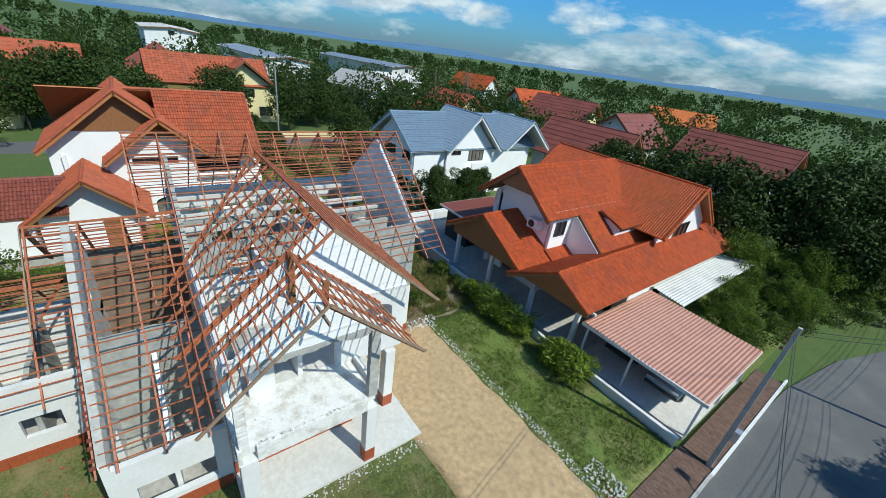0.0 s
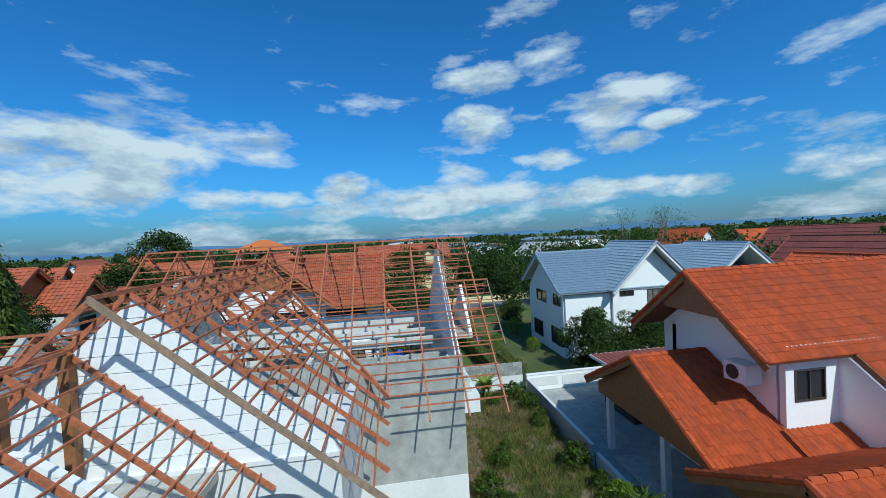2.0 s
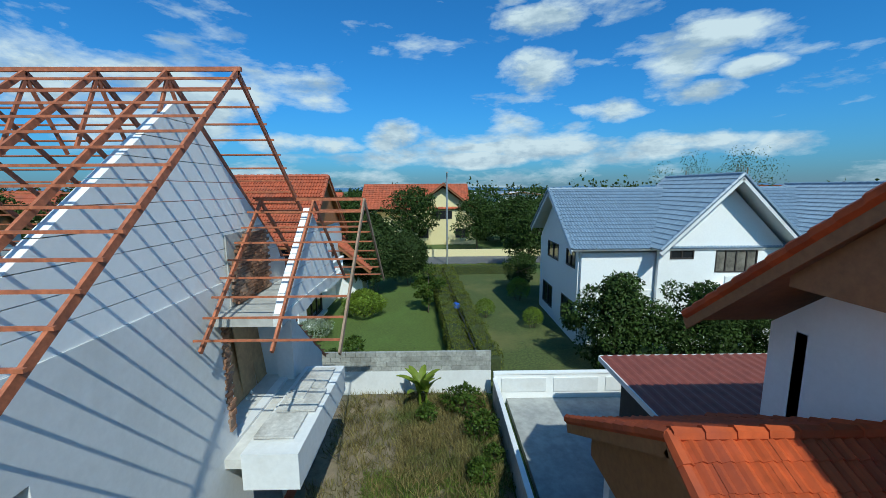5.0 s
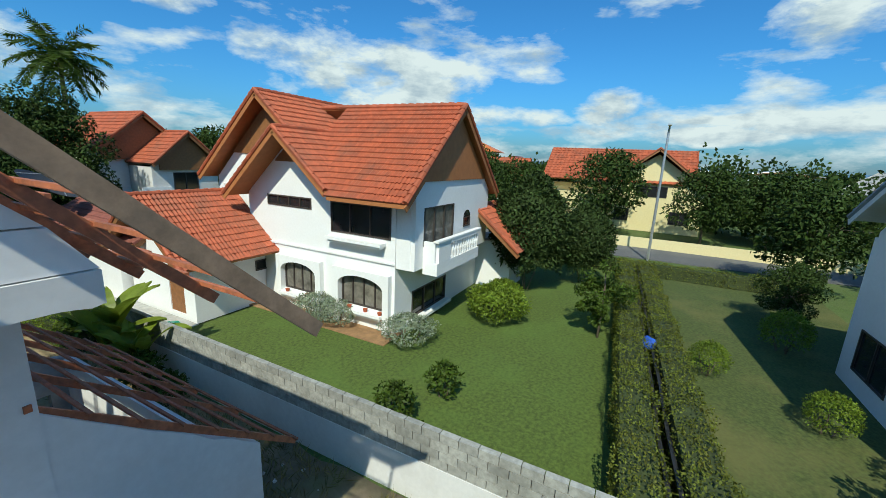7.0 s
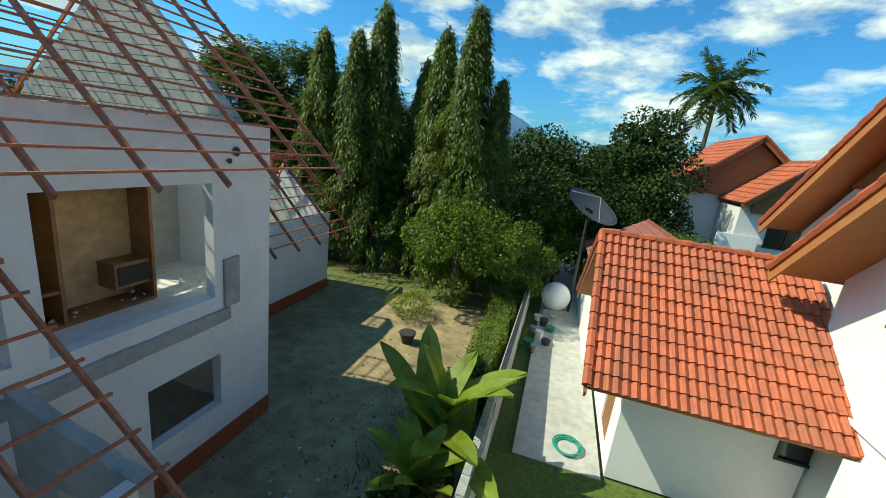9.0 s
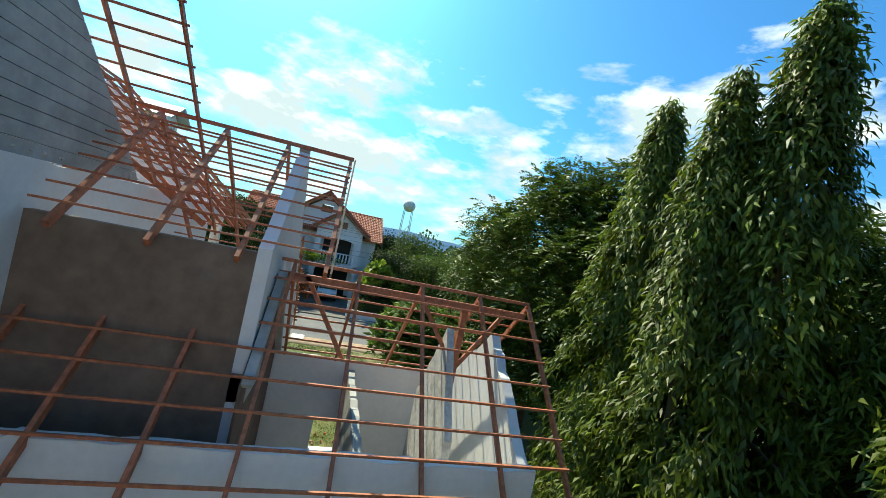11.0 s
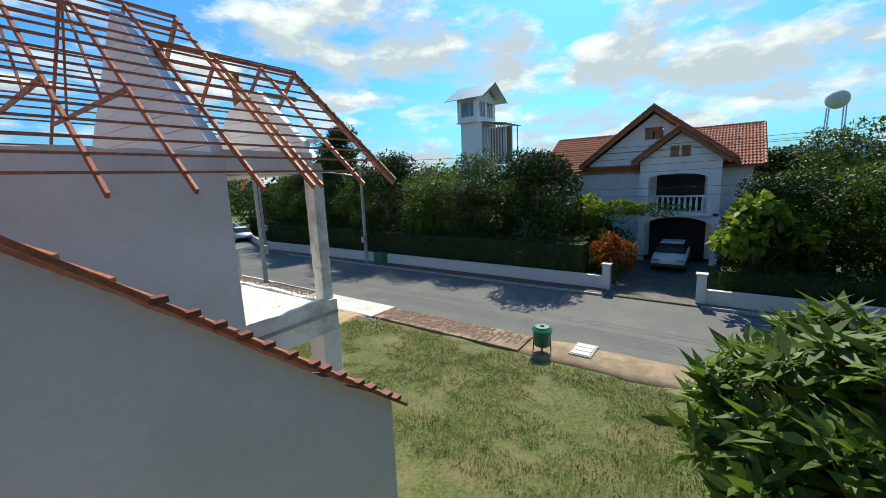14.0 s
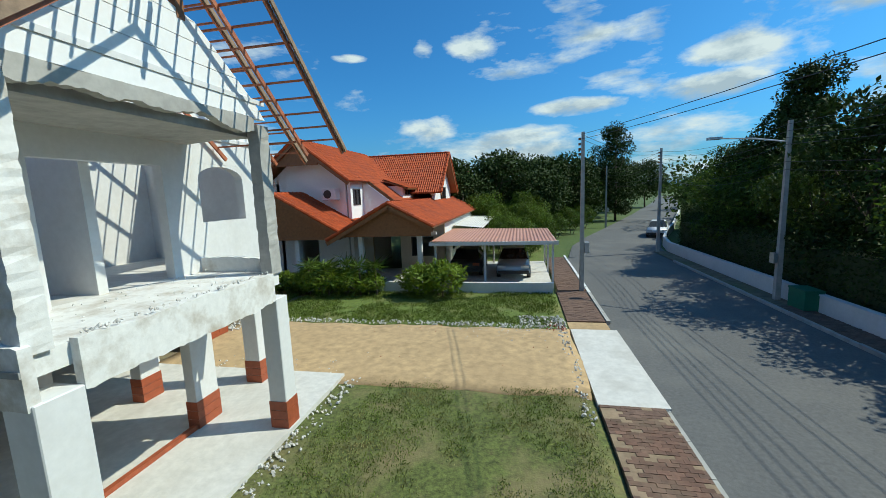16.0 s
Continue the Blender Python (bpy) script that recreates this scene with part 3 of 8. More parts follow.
# ================= ground, road, walls round the plots =================
bm = bmesh.new()
ring = [-3000, -900, -300, -140, -60, -20, 20, 60, 140, 300, 900, 3000]
grid = [[bm.verts.new((x, y, -0.24)) for y in ring] for x in ring]
for i in range(len(ring) - 1):
    for j in range(len(ring) - 1):
        bm.faces.new((grid[i][j], grid[i + 1][j], grid[i + 1][j + 1], grid[i][j + 1]))
single("ground", bm, M_GRASS, "green and earthy ground reaching to the horizon", "ground", kind="structure")


def slab(name, mat, label, category, x0, x1, y0, y1, z0, z1, rough=0.0):
    """A flat piece of ground; rough: how uneven its surface and edges are."""
    if not rough:
        return single(name, boxes((x0, x1, y0, y1, z0, z1)), mat, label, category, kind="structure")
    bm = bmesh.new()
    nx, ny = max(2, round((x1 - x0) / 0.5)), max(2, round((y1 - y0) / 0.5))
    g = []
    for i in range(nx + 1):
        row = []
        for j in range(ny + 1):
            x, y = x0 + (x1 - x0) * i / nx, y0 + (y1 - y0) * j / ny
            edge = i in (0, nx) or j in (0, ny)
            n = noise.noise(Vector((x * 0.9, y * 0.9, 3.0)))
            row.append(bm.verts.new((x + (0.16 * noise.noise(Vector((x, y, 9))) if edge else 0), y + (0.16 * noise.noise(Vector((y, x, 5))) if edge else 0), z1 + rough * n - (rough if edge else 0))))
        g.append(row)
    for i in range(nx):
        for j in range(ny):
            bm.faces.new((g[i][j], g[i + 1][j], g[i + 1][j + 1], g[i][j + 1]))
    rim = [g[i][0] for i in range(nx + 1)] + [g[nx][j] for j in range(1, ny + 1)] + [g[i][ny] for i in range(nx - 1, -1, -1)] + [g[0][j] for j in range(ny - 1, 0, -1)]
    low = [bm.verts.new((v.co.x, v.co.y, z0)) for v in rim]
    for i in range(len(rim)):
        k = (i + 1) % len(rim)
        bm.faces.new((rim[i], low[i], low[k], rim[k]))
    return single(name, bm, mat, label, category, kind="structure", smooth=True)


def strip(name, mat, label, category, centre, half, z0, z1):
    """A band of ground along a line of (x, y)."""
    bm = bmesh.new()
    rows = []
    for i, (x, y) in enumerate(centre):
        a, b = Vector(centre[max(0, i - 1)]), Vector(centre[min(len(centre) - 1, i + 1)])
        d = (b - a).normalized()
        n = Vector((d.y, -d.x))
        rows.append([bm.verts.new((x + n.x * s * half, y + n.y * s * half, z)) for s, z in ((-1, z0), (-1, z1), (1, z1), (1, z0))])
    for p, q in zip(rows, rows[1:]):
        for k in range(3):
            bm.faces.new((p[k], p[k + 1], q[k + 1], q[k]))
    bmesh.ops.recalc_face_normals(bm, faces=bm.faces[:])
    return single(name, bm, mat, label, category, kind="structure")


ROAD = [(10.95, -120), (10.95, 16), (11.2, 21), (12.2, 27), (14.2, 33), (17.0, 40), (27, 66), (45, 115), (70, 190)]
strip("road", M_ASPHALT, "grey worn asphalt street", "road", ROAD, 3.3, -0.3, -0.165)
strip("road_back", M_ASPHALT, "grey lane between the back gardens", "road", [(-48, -90), (-48.2, 0), (-49.5, 30), (-52, 90)], 2.3, -0.3, -0.17)
slab("ground_plot", M_GRASS_DRY, "dry patchy grass of the building plot", "ground", -18.4, 6.34, -16, 2.6, -0.3, -0.11, 0.045)
slab("driveway", M_SAND, "bare sand driveway beside the gutted house", "driveway", -6.2, 6.3, 2.15, 6.7, -0.3, -0.06, 0.035)
slab("ground_side", M_SOIL, "weedy soil strip behind the house", "ground", -18.45, -5.9, 2.5, 11.25, -0.3, -0.095, 0.06)
slab("lawn_side", M_GRASS_BRIGHT, "green lawn strip beside the driveway", "lawn", -6.0, 6.3, 6.62, 11.5, -0.3, -0.09, 0.03)
slab("ground_back", M_YARD, "bare earth yard behind the house", "ground", -18.42, -10.0, -12.5, 2.55, -0.3, -0.06, 0.05)
slab("lawn_villa", M_LAWN, "mown green lawn of the villa garden", "lawn", -41, -18.8, -5.2, 10.6, -0.3, -0.12)
slab("lawn_blue", M_LAWN_DRY, "mown lawn, yellow in places", "lawn", -41, -18.8, 10.6, 19, -0.3, -0.125)
slab("path_villa", M_CONC, "stained concrete path beside the annex", "path", -21.2, -19.3, -24, -5.2, -0.3, -0.10)
# pale concrete given a darker grey: the porch's shade is painted in
slab("patio", M_GREY, "worn concrete yard of the neighbour, darkened for the porch's shade", "yard", -18.3, -6.0, 11.9, 22, -0.3, -0.02)
slab("garden_neighbour", M_GRASS_BRIGHT, "green garden behind the carport", "lawn", 0.2, 6.4, 19.4, 34, -0.3, -0.1)
slab("bed_villa", M_SOIL_RED, "reddish planting bed along the villa", "bed", -25.3, -23.6, -6, 1.9, -0.3, -0.09)
slab("verge", M_SOIL, "dusty verge under the street wall", "verge", 14.25, 15.1, -40, 24, -0.3, -0.10)
slab("pavement_ramp", M_CONC_PALE, "pale concrete ramp across the pavement", "pavement", 6.32, 7.8, 1.85, 6.7, -0.3, -0.075)
slab("forecourt", M_SAND, "sandy strip beside the ramp", "ground", 6.3, 7.62, 6.7, 7.5, -0.3, -0.10)
slab("verge_near", M_DIRT, "dusty brown verge between the plot and the street", "verge", 6.2, 7.85, -18, -4.9, -0.3, -0.128, 0.012)
slab("drive_gate", M_COBBLE_SHADED, "dark shaded stone drive behind the gate", "driveway", 14.3, 24, -9.8, -5.9, -0.3, -0.09)


def kerb(x, y0, y1, mat=M_CONC, label="grey concrete kerb", top=-0.02, wide=0.13):
    k = thing("kerb", label=label, category="kerb", kind="structure")
    y = y0
    while y < y1 - 0.05:
        b = min(1.0, y1 - y)
        bm = boxes((x, x + wide, y + 0.006, y + b - 0.006, -0.3, top + random.uniform(-0.012, 0.012)))
        part("kerb_stone", bm, mat, k)
        y += b


kerb(7.68, -4.2, 1.85, top=-0.115, wide=0.09)
kerb(7.64, 7.5, 11.6)
kerb(7.66, 11.6, 22, M_WHITE, "whitewashed kerb")
kerb(14.1, -30, -9.8, top=-0.06)
kerb(14.1, -5.9, 20, top=-0.06)

# --- boundary walls
def wall_thing(name, label, x0, x1, y0, y1, z1, mat, cap=None, cap_h=0.06):
    w = thing(name, label=label, category="wall", kind="structure")
    part("wall_body", boxes((x0, x1, y0, y1, -0.3, z1)), mat, w)
    if cap:
        part("coping", boxes((x0 - 0.03, x1 + 0.03, y0, y1, z1 + 0.002, z1 + cap_h)), cap, w)
    return w


back = wall_thing("wall_back", "white garden wall topped with grey blocks", -18.78, -18.62, -5.0, 11.4, 0.75, M_WHITE)
for row in range(4):
    y = -5.0 + (0.2 if row % 2 else 0)
    while y < 11.3:
        bm = boxes((-18.765 + random.uniform(-0.006, 0.006), -18.635, y + 0.006, min(11.4, y + 0.39), 0.755 + row * 0.2, 0.755 + row * 0.2 + 0.19))
        part("block", bm, M_BLOCK, back)
        y += 0.4
side_w = wall_thing("wall_back_south", "weathered garden wall with a dark rail", -18.78, -18.62, -26, -5.0, 1.15, M_CONC)
part("rail", boxes((-18.74, -18.66, -26, -5.0, 1.16, 1.3)), M_BLACK, side_w)
ww = wall_thing("wall_patio", "white plastered yard wall with panels", -18.0, -17.84, 11.4, 22, 0.95, M_WHITE_CLEAN, M_WHITE_CLEAN)
for i in range(5):
    part("panel", boxes((-17.84, -17.81, 11.7 + i * 2.0, 13.4 + i * 2.0, 0.25, 0.8)), M_WHITE, ww)
fence = wall_thing("wall_fence", "low dark fence wall between the plots", -17.8, -10.0, 11.36, 11.50, 0.75, M_CONC, M_WHITE, 0.05)
low = wall_thing("wall_low", "low white wall along the neighbour's porch", -10.0, 6.15, 11.56, 11.74, 0.32, M_WHITE, M_WHITE)
street = wall_thing("wall_street", "long low white wall along the street", 15.15, 15.33, -5.8, 24, 0.5, M_WHITE, M_WHITE, 0.07)
street2 = wall_thing("wall_street_south", "low white wall beside the gate", 14.7, 14.88, -40, -9.9, 0.45, M_WHITE, M_WHITE, 0.07)
street3 = strip("wall_street_north", M_WHITE, "low white wall on the bend of the street", "wall", [(15.3, 24), (16.2, 28), (18.4, 34), (21.0, 40), (31, 66)], 0.1, -0.3, 0.5)
for x, y in ((15.2, -5.75), (14.8, -9.75)):
    g = thing("gate_post", (x, y, 0), label="white square gate post", category="post", group="gate posts")
    part("shaft", boxes((-0.18, 0.18, -0.18, 0.18, -0.3, 1.15)), M_WHITE, g)
    part("cap", boxes((-0.22, 0.22, -0.22, 0.22, 1.152, 1.22)), M_CONC_PALE, g)

# ================= the gutted house =================
def wall_profile(bm, axis, at, thick, knots, z0, holes=(), ragged=0.0, step=0.25):
    """An upright wall whose top follows knots (s, z); openings (s0, s1, z0, z1); ragged: how far its top is broken away."""
    knots = sorted(knots)

    def top(s):
        for (a, za), (b, zb) in zip(knots, knots[1:]):
            if a <= s <= b:
                return za + (zb - za) * (s - a) / max(1e-6, b - a)
        return knots[-1][1]
    cuts = {k[0] for k in knots} | {h for o in holes for h in o[:2]}
    if ragged:
        s = knots[0][0]
        while s < knots[-1][0]:
            cuts.add(s)
            s += step
    cuts = sorted(c for c in cuts if knots[0][0] <= c <= knots[-1][0])
    broken = {c: random.uniform(-ragged, 0) if 0 < i < len(cuts) - 1 else 0 for i, c in enumerate(cuts)}
    for a, b in zip(cuts, cuts[1:]):
        if b - a < 1e-4:
            continue
        m = (a + b) / 2
        zs = z0
        mine = sorted((o for o in holes if o[0] < m < o[1]), key=lambda o: o[2])
        for o in mine:
            if o[2] > zs:
                prism(bm, ((a, zs), (b, zs), (b, o[2]), (a, o[2])), axis, at, at + thick)
            zs = o[3]
        ta, tb = max(zs + 0.01, top(a) + broken[a]), max(zs + 0.01, top(b) + broken[b])
        prism(bm, ((a, zs), (b, zs), (b, tb), (a, ta)), axis, at, at + thick)
    bmesh.ops.remove_doubles(bm, verts=bm.verts[:], dist=0.0005)
    return bm


def boards(parent, axis, at, thick, knots, z0, mat, board=0.30, gap=0.012, name="siding_board"):
    """Gable siding: one board above another, each cut to the slope."""
    knots = sorted(knots)
    z = z0
    peak = max(k[1] for k in knots)
    def span(h):
        pts = []
        for (a, za), (b, zb) in zip(knots, knots[1:]):
            if (za - h) * (zb - h) <= 0 and abs(za - zb) > 1e-6:
                pts.append(a + (b - a) * (h - za) / (zb - za))
        if knots[0][1] >= h:
            pts.append(knots[0][0])
        if knots[-1][1] >= h:
            pts.append(knots[-1][0])
        return (min(pts), max(pts)) if len(pts) > 1 else None
    while z < peak - 0.06:
        lo, hi = span(z), span(min(z + board - gap, peak - 0.02))
        if lo is None:
            break
        hi = hi or ((lo[0] + lo[1]) / 2 - 0.02, (lo[0] + lo[1]) / 2 + 0.02)
        bm = bmesh.new()
        top = min(z + board - gap, peak - 0.02)
        prism(bm, ((lo[0], z), (lo[1], z), (hi[1], top), (hi[0], top)), axis, at, at + thick)
        part(name, bm, mat, parent)
        z += board


house = thing("gutted_house", label="white two-storey house stripped to bare walls and a rusty roof frame", category="house")

# --- floors
part("ground_slab", boxes((-9.0, 0.05, -3.95, 2.5, -0.14, 0.0)), M_CONC_PALE, house, "pale dusty concrete floor slab")
part("upper_floor", boxes((-13.5, -2.1, -3.8, 2.2, 3.0, 3.2), (-13.5, -6.1, 2.2, 5.2, 3.0, 3.2)), M_CONC_PALE, house, "dusty concrete upper floor")
bm = bmesh.new()
box(bm, -2.1, -0.12, -3.83, 0.33, 2.95, 3.2)
part("balcony_floor", bm, M_WHITE_WORN, house, "bare concrete balcony floor")


def ragged_beam(axis, at, thick, s0, s1, z0, z1, low=0.10, high=0.05, step=0.08):
    """A beam whose upper and lower edges are chipped."""
    bm = bmesh.new()
    n = max(2, round((s1 - s0) / step))
    lo = [z0 - low * (0.5 + 0.75 * noise.noise(Vector((1.3 * (s0 + (s1 - s0) * i / n), at * 3, z0))) + random.uniform(-0.14, 0.14)) for i in range(n + 1)]
    hi = [z1 + high * (noise.noise(Vector((1.7 * (s0 + (s1 - s0) * i / n), at * 5, z1))) + random.uniform(-0.25, 0.25)) for i in range(n + 1)]
    for i in range(n):
        a, b = s0 + (s1 - s0) * i / n, s0 + (s1 - s0) * (i + 1) / n
        prism(bm, ((a, lo[i]), (b, lo[i + 1]), (b, hi[i + 1]), (a, hi[i])), axis, at, at + thick)
    bmesh.ops.remove_doubles(bm, verts=bm.verts[:], dist=0.0005)
    return bm


part("balcony_beam", ragged_beam("x", -0.12, 0.12, -3.45, 0.0, 2.72, 3.24), M_WHITE_WORN, house, "white beam with a broken lower edge")
part("balcony_beam", ragged_beam("y", -3.955, 0.12, -1.93, -0.03, 2.68, 3.34, 0.03, 0.04), M_WHITE_WORN, house)
part("balcony_beam", ragged_beam("y", 0.33, 0.12, -1.9, -0.37, 2.70, 3.50, 0.03), M_WHITE_WORN, house)
part("band", boxes((-1.93, -0.03, -3.972, -3.957, 3.02, 3.09)), M_GREY, house)

# --- columns with their tiled red feet
def column(x0, x1, y0, y1, z1, mat=M_WHITE, base=0.58):
    bm = boxes((x0, x1, y0, y1, 0.0, z1))
    bmesh.ops.bevel(bm, geom=bm.edges[:], offset=0.012, segments=1, affect="EDGES")
    c = part("column", bm, mat, house, "white column with a red tiled foot")
    if base:
        e = 0.012
        n = 3
        for i in range(n):
            za, zb = base * i / n, base * (i + 1) / n - 0.008
            t = boxes((x0 - e, x1 + e, y0 - e, y1 + e, za + 0.002, zb))
            ob = part("base_tile", t, M_REDTILE, c)
    return c


column(-0.37, 0.0, 0.0, 0.37, 2.72)
column(-0.42, 0.0, -3.93, -3.45, 2.72)
column(-2.30, -1.88, 1.76, 2.18, 3.0)
column(-2.12, -1.88, -0.25, 0.35, 3.0)
column(-4.4, -4.1, 0.5, 1.0, 3.0)
column(-2.12, -1.88, -3.9, -3.5, 3.0)
column(-5.3, -5.0, -1.0, -0.6, 3.0, base=0.5)
for y0, y1 in ((0.05, 0.37), (-3.9, -3.62)):
    bm = bmesh.new()
    rings, steps = [], 34
    for i in range(steps + 1):
        z = 3.2 + 2.83 * i / steps
        e = [random.uniform(0, 0.007) + (0.014 if random.random() < 0.1 else 0) for _ in range(4)]
        rings.append([bm.verts.new(p) for p in ((-0.30 + e[0], y0 + e[1], z), (-0.06 - e[2], y0 + e[3], z), (-0.06 - e[1], y1 - e[0], z), (-0.30 + e[3], y1 - e[2], z))])
    for p_, q_ in zip(rings, rings[1:]):
        for k in range(4):
            bm.faces.new((p_[k], p_[(k + 1) % 4], q_[(k + 1) % 4], q_[k]))
    bm.faces.new(rings[0][::-1])
    bm.faces.new(rings[-1])
    part("upper_column", bm, M_WHITE_WORN if y0 < 0 else M_CONC, house, "column with its plaster chipped away")

part("step_edge", boxes((-2.0, -1.9, -3.48, -0.26, 0.002, 0.09)), M_REDTILE, house, "red tiled edge of the floor step")
# --- front walls of the main bay
bm = wall_profile(bmesh.new(), "x", -2.1, 0.2, ((-3.9, 6.0), (2.4, 6.0)), 3.2,
                  ((-3.62, -3.2, 3.2, 5.3), (-2.4, -0.32, 3.2, 5.36), (0.52, 1.86, 4.22, 5.46)))
front = part("wall", bm, M_WHITE, house, "white front wall with a doorway and an arched window opening")
bm = bmesh.new()
n = 10
for i in range(n):
    a0, a1 = math.pi * i / n, math.pi * (i + 1) / n
    y0, y1 = 1.19 - 0.67 * math.cos(a0), 1.19 - 0.67 * math.cos(a1)
    z0, z1 = 5.15 + 0.27 * math.sin(a0), 5.15 + 0.27 * math.sin(a1)
    prism(bm, ((y0, z0), (y1, z1), (y1, 5.458), (y0, 5.458)), "x", -2.097, -1.903)
part("arch_head", bm, M_WHITE, front)
boards(house, "x", -2.08, 0.18, ((-3.9, 6.3), (-0.8, 9.0), (2.4, 6.2)), 6.004, M_WHITE_CLEAN)
part("moulding", boxes((-1.9, -1.86, -3.9, 2.4, 5.98, 6.06)), M_WHITE, house)
# porch gable over the balcony, broken at its top and along its foot
boards(house, "x", -0.26, 0.12, ((-3.9, 6.25), (-2.25, 7.62), (-1.2, 7.45), (0.4, 6.25)), 6.16, M_WHITE_CLEAN)
part("lintel", ragged_beam("x", -0.28, 0.16, -3.6, 0.05, 6.02, 6.15, 0.16, 0.02), M_CONC, house, "broken concrete lintel")
part("lintel", boxes((-0.16, -0.12, -3.9, 0.4, 6.42, 6.50)), M_WHITE, house)
part("balcony_ceiling", ragged_beam("y", -3.55, 3.9, -1.9, -0.35, 5.86, 5.98, 0.06, 0.03), M_CONC, house, "broken concrete ceiling slab")
part("wall", wall_profile(bmesh.new(), "y", 2.2, 0.2, ((-5.9, 5.9), (-2.1, 6.2)), 3.2), M_WHITE, house)
# --- shaded side wall of the main bay
part("wall", wall_profile(bmesh.new(), "y", -3.98, 0.2, ((-9.1, 6.2), (-1.94, 6.2)), 0.0, ((-4.9, -2.5, 0.0, 2.6), (-8.6, -6.4, 0.0, 2.3)), ragged=0.04), M_WHITE, house, "white side wall, its edge broken")
part("wall", wall_profile(bmesh.new(), "y", -3.98, 0.2, ((-13.5, 6.2), (-9.1, 6.2)), 0.0), M_WHITE, house)
part("lintel", boxes((-1.93, -0.32, -3.97, -3.79, 5.85, 6.22)), M_WHITE, house)
# --- rear block
part("wall", wall_profile(bmesh.new(), "x", -6.1, 0.2, ((2.2, 2.8), (5.4, 2.8)), 0.0, ((2.6, 3.7, 0.0, 2.3),)), M_WHITE, house, "white lower wall with a red base")
part("wall", wall_profile(bmesh.new(), "x", -6.12, 0.2, ((2.2, 6.3), (5.4, 6.3)), 2.804, ragged=0.04), M_GREY, house, "bare grey plaster wall")
part("ledge", boxes((-6.75, -6.12, 2.4, 5.2, 5.6, 5.95)), M_CONC, house, "grey concrete beam")
part("wall", wall_profile(bmesh.new(), "y", 5.2, 0.2, ((-13.5, 6.3), (-6.12, 6.3)), 0.0, ((-13.4, -10.8, 3.2, 5.6), (-7.2, -6.4, 3.5, 5.2), (-6.9, -6.2, 0.9, 2.0), (-13.0, -11.2, 0.0, 2.2))), M_WHITE, house, "white side wall with an open terrace bay")
boards(house, "y", 5.22, 0.16, ((-13.5, 6.45), (-10.1, 9.35), (-6.15, 6.32)), 6.304, M_WHITE_CLEAN)
part("wall", wall_profile(bmesh.new(), "x", -13.7, 0.2, ((-3.98, 6.28), (5.4, 6.28)), 0.0,
                          ((-2.62, -0.2, 3.22, 5.28), (-2.70, -1.32, 0.95, 2.05), (0.15, 0.55, 3.3, 5.1), (1.5, 4.6, 0.0, 2.2), (1.4, 4.4, 3.15, 5.2))), M_WHITE, house, "white rear wall with empty window openings")
part("sill", ragged_beam("x", -13.77, 0.07, -2.9, 1.4, 2.72, 2.95, 0.02, 0.02), M_GREY, house)
part("jamb", ragged_beam("x", -13.75, 0.05, -3.14, -2.8, 3.0, 3.9, 0.05, 0.05), M_GREY, house)
# grey block gable on the far side, one course above another
boards(house, "y", -3.95, 0.13, ((-13.15, 6.3), (-10.45, 8.85), (-9.7, 8.85), (-6.6, 6.3)), 6.204, M_GREY, 0.2, 0.012, "block_course")
# inside walls of the upper floor
for k, (axis, at, s0, s1, z1, mat) in enumerate((("y", 0.55, -13.5, -7.9, 5.9, M_CONC_PALE), ("y", 2.75, -12.6, -7.9, 5.85, M_CONC_PALE), ("x", -7.95, -3.78, 5.2, 5.9, M_CONC),
                                            ("x", -11.5, -3.78, 0.55, 5.8, M_GREY), ("x", -5.2, -3.78, 2.2, 5.9, M_WHITE), ("y", -1.6, -7.8, -2.1, 5.6, M_WHITE))):
    part("inner_wall", wall_profile(bmesh.new(), axis, at, 0.16, ((s0, z1), (s1, z1)), 3.2, ((s0 + 1.2, s0 + 2.1, 3.2, 5.2),) if at != -5.2 else ((-3.4, -2.5, 3.2, 5.2),), ragged=0.06), mat, house)
for x in (-9.0, -10.4, -12.6):
    part("tie_beam", boxes((x, x + 0.18, -3.78, 5.2, 5.95, 6.2)), M_CONC_PALE, house)
# --- side bay towards the strip of weeds
boards(house, "y", 6.48, 0.12, ((-13.95, 5.95), (-12.15, 7.6), (-10.3, 5.95)), 5.86, M_WHITE_CLEAN)
part("lintel", ragged_beam("y", 6.46, 0.16, -13.95, -10.3, 5.66, 5.85, 0.12, 0.0), M_WHITE, house, "broken lintel over the terrace")
part("terrace_ceiling", boxes((-13.85, -10.35, 5.41, 6.45, 5.62, 5.78)), M_CONC, house)
part("terrace_inner_wall", boxes((-13.6, -11.0, 4.1, 4.2, 3.2, 5.6)), M_BROWN_PLASTER, house, "brown stained wall inside the terrace room")
infill = part("brick_infill", boxes((-12.6, -10.95, 5.405, 5.43, 5.8, 7.15)), M_CONC, house, "mortar behind the raw brick infill")
brick_me = bpy.data.meshes.new("brick")
bm = boxes((0.004, 0.186, 0, 0.07, 0.004, 0.061))
bm.to_mesh(brick_me)
bm.free()
brick_me.materials.append(M_BRICK)
for r in range(20):
    for c in range(8):
        x, z = -12.6 + c * 0.19 + 0.095 * (r % 2), 5.81 + r * 0.065
        if z > 7.75 - 1.0 * abs(x + 12.3):
            continue
        ob = new("brick", brick_me)
        ob.parent = infill
        ob.location = (x, 5.432 + random.uniform(-0.012, 0.012), z)
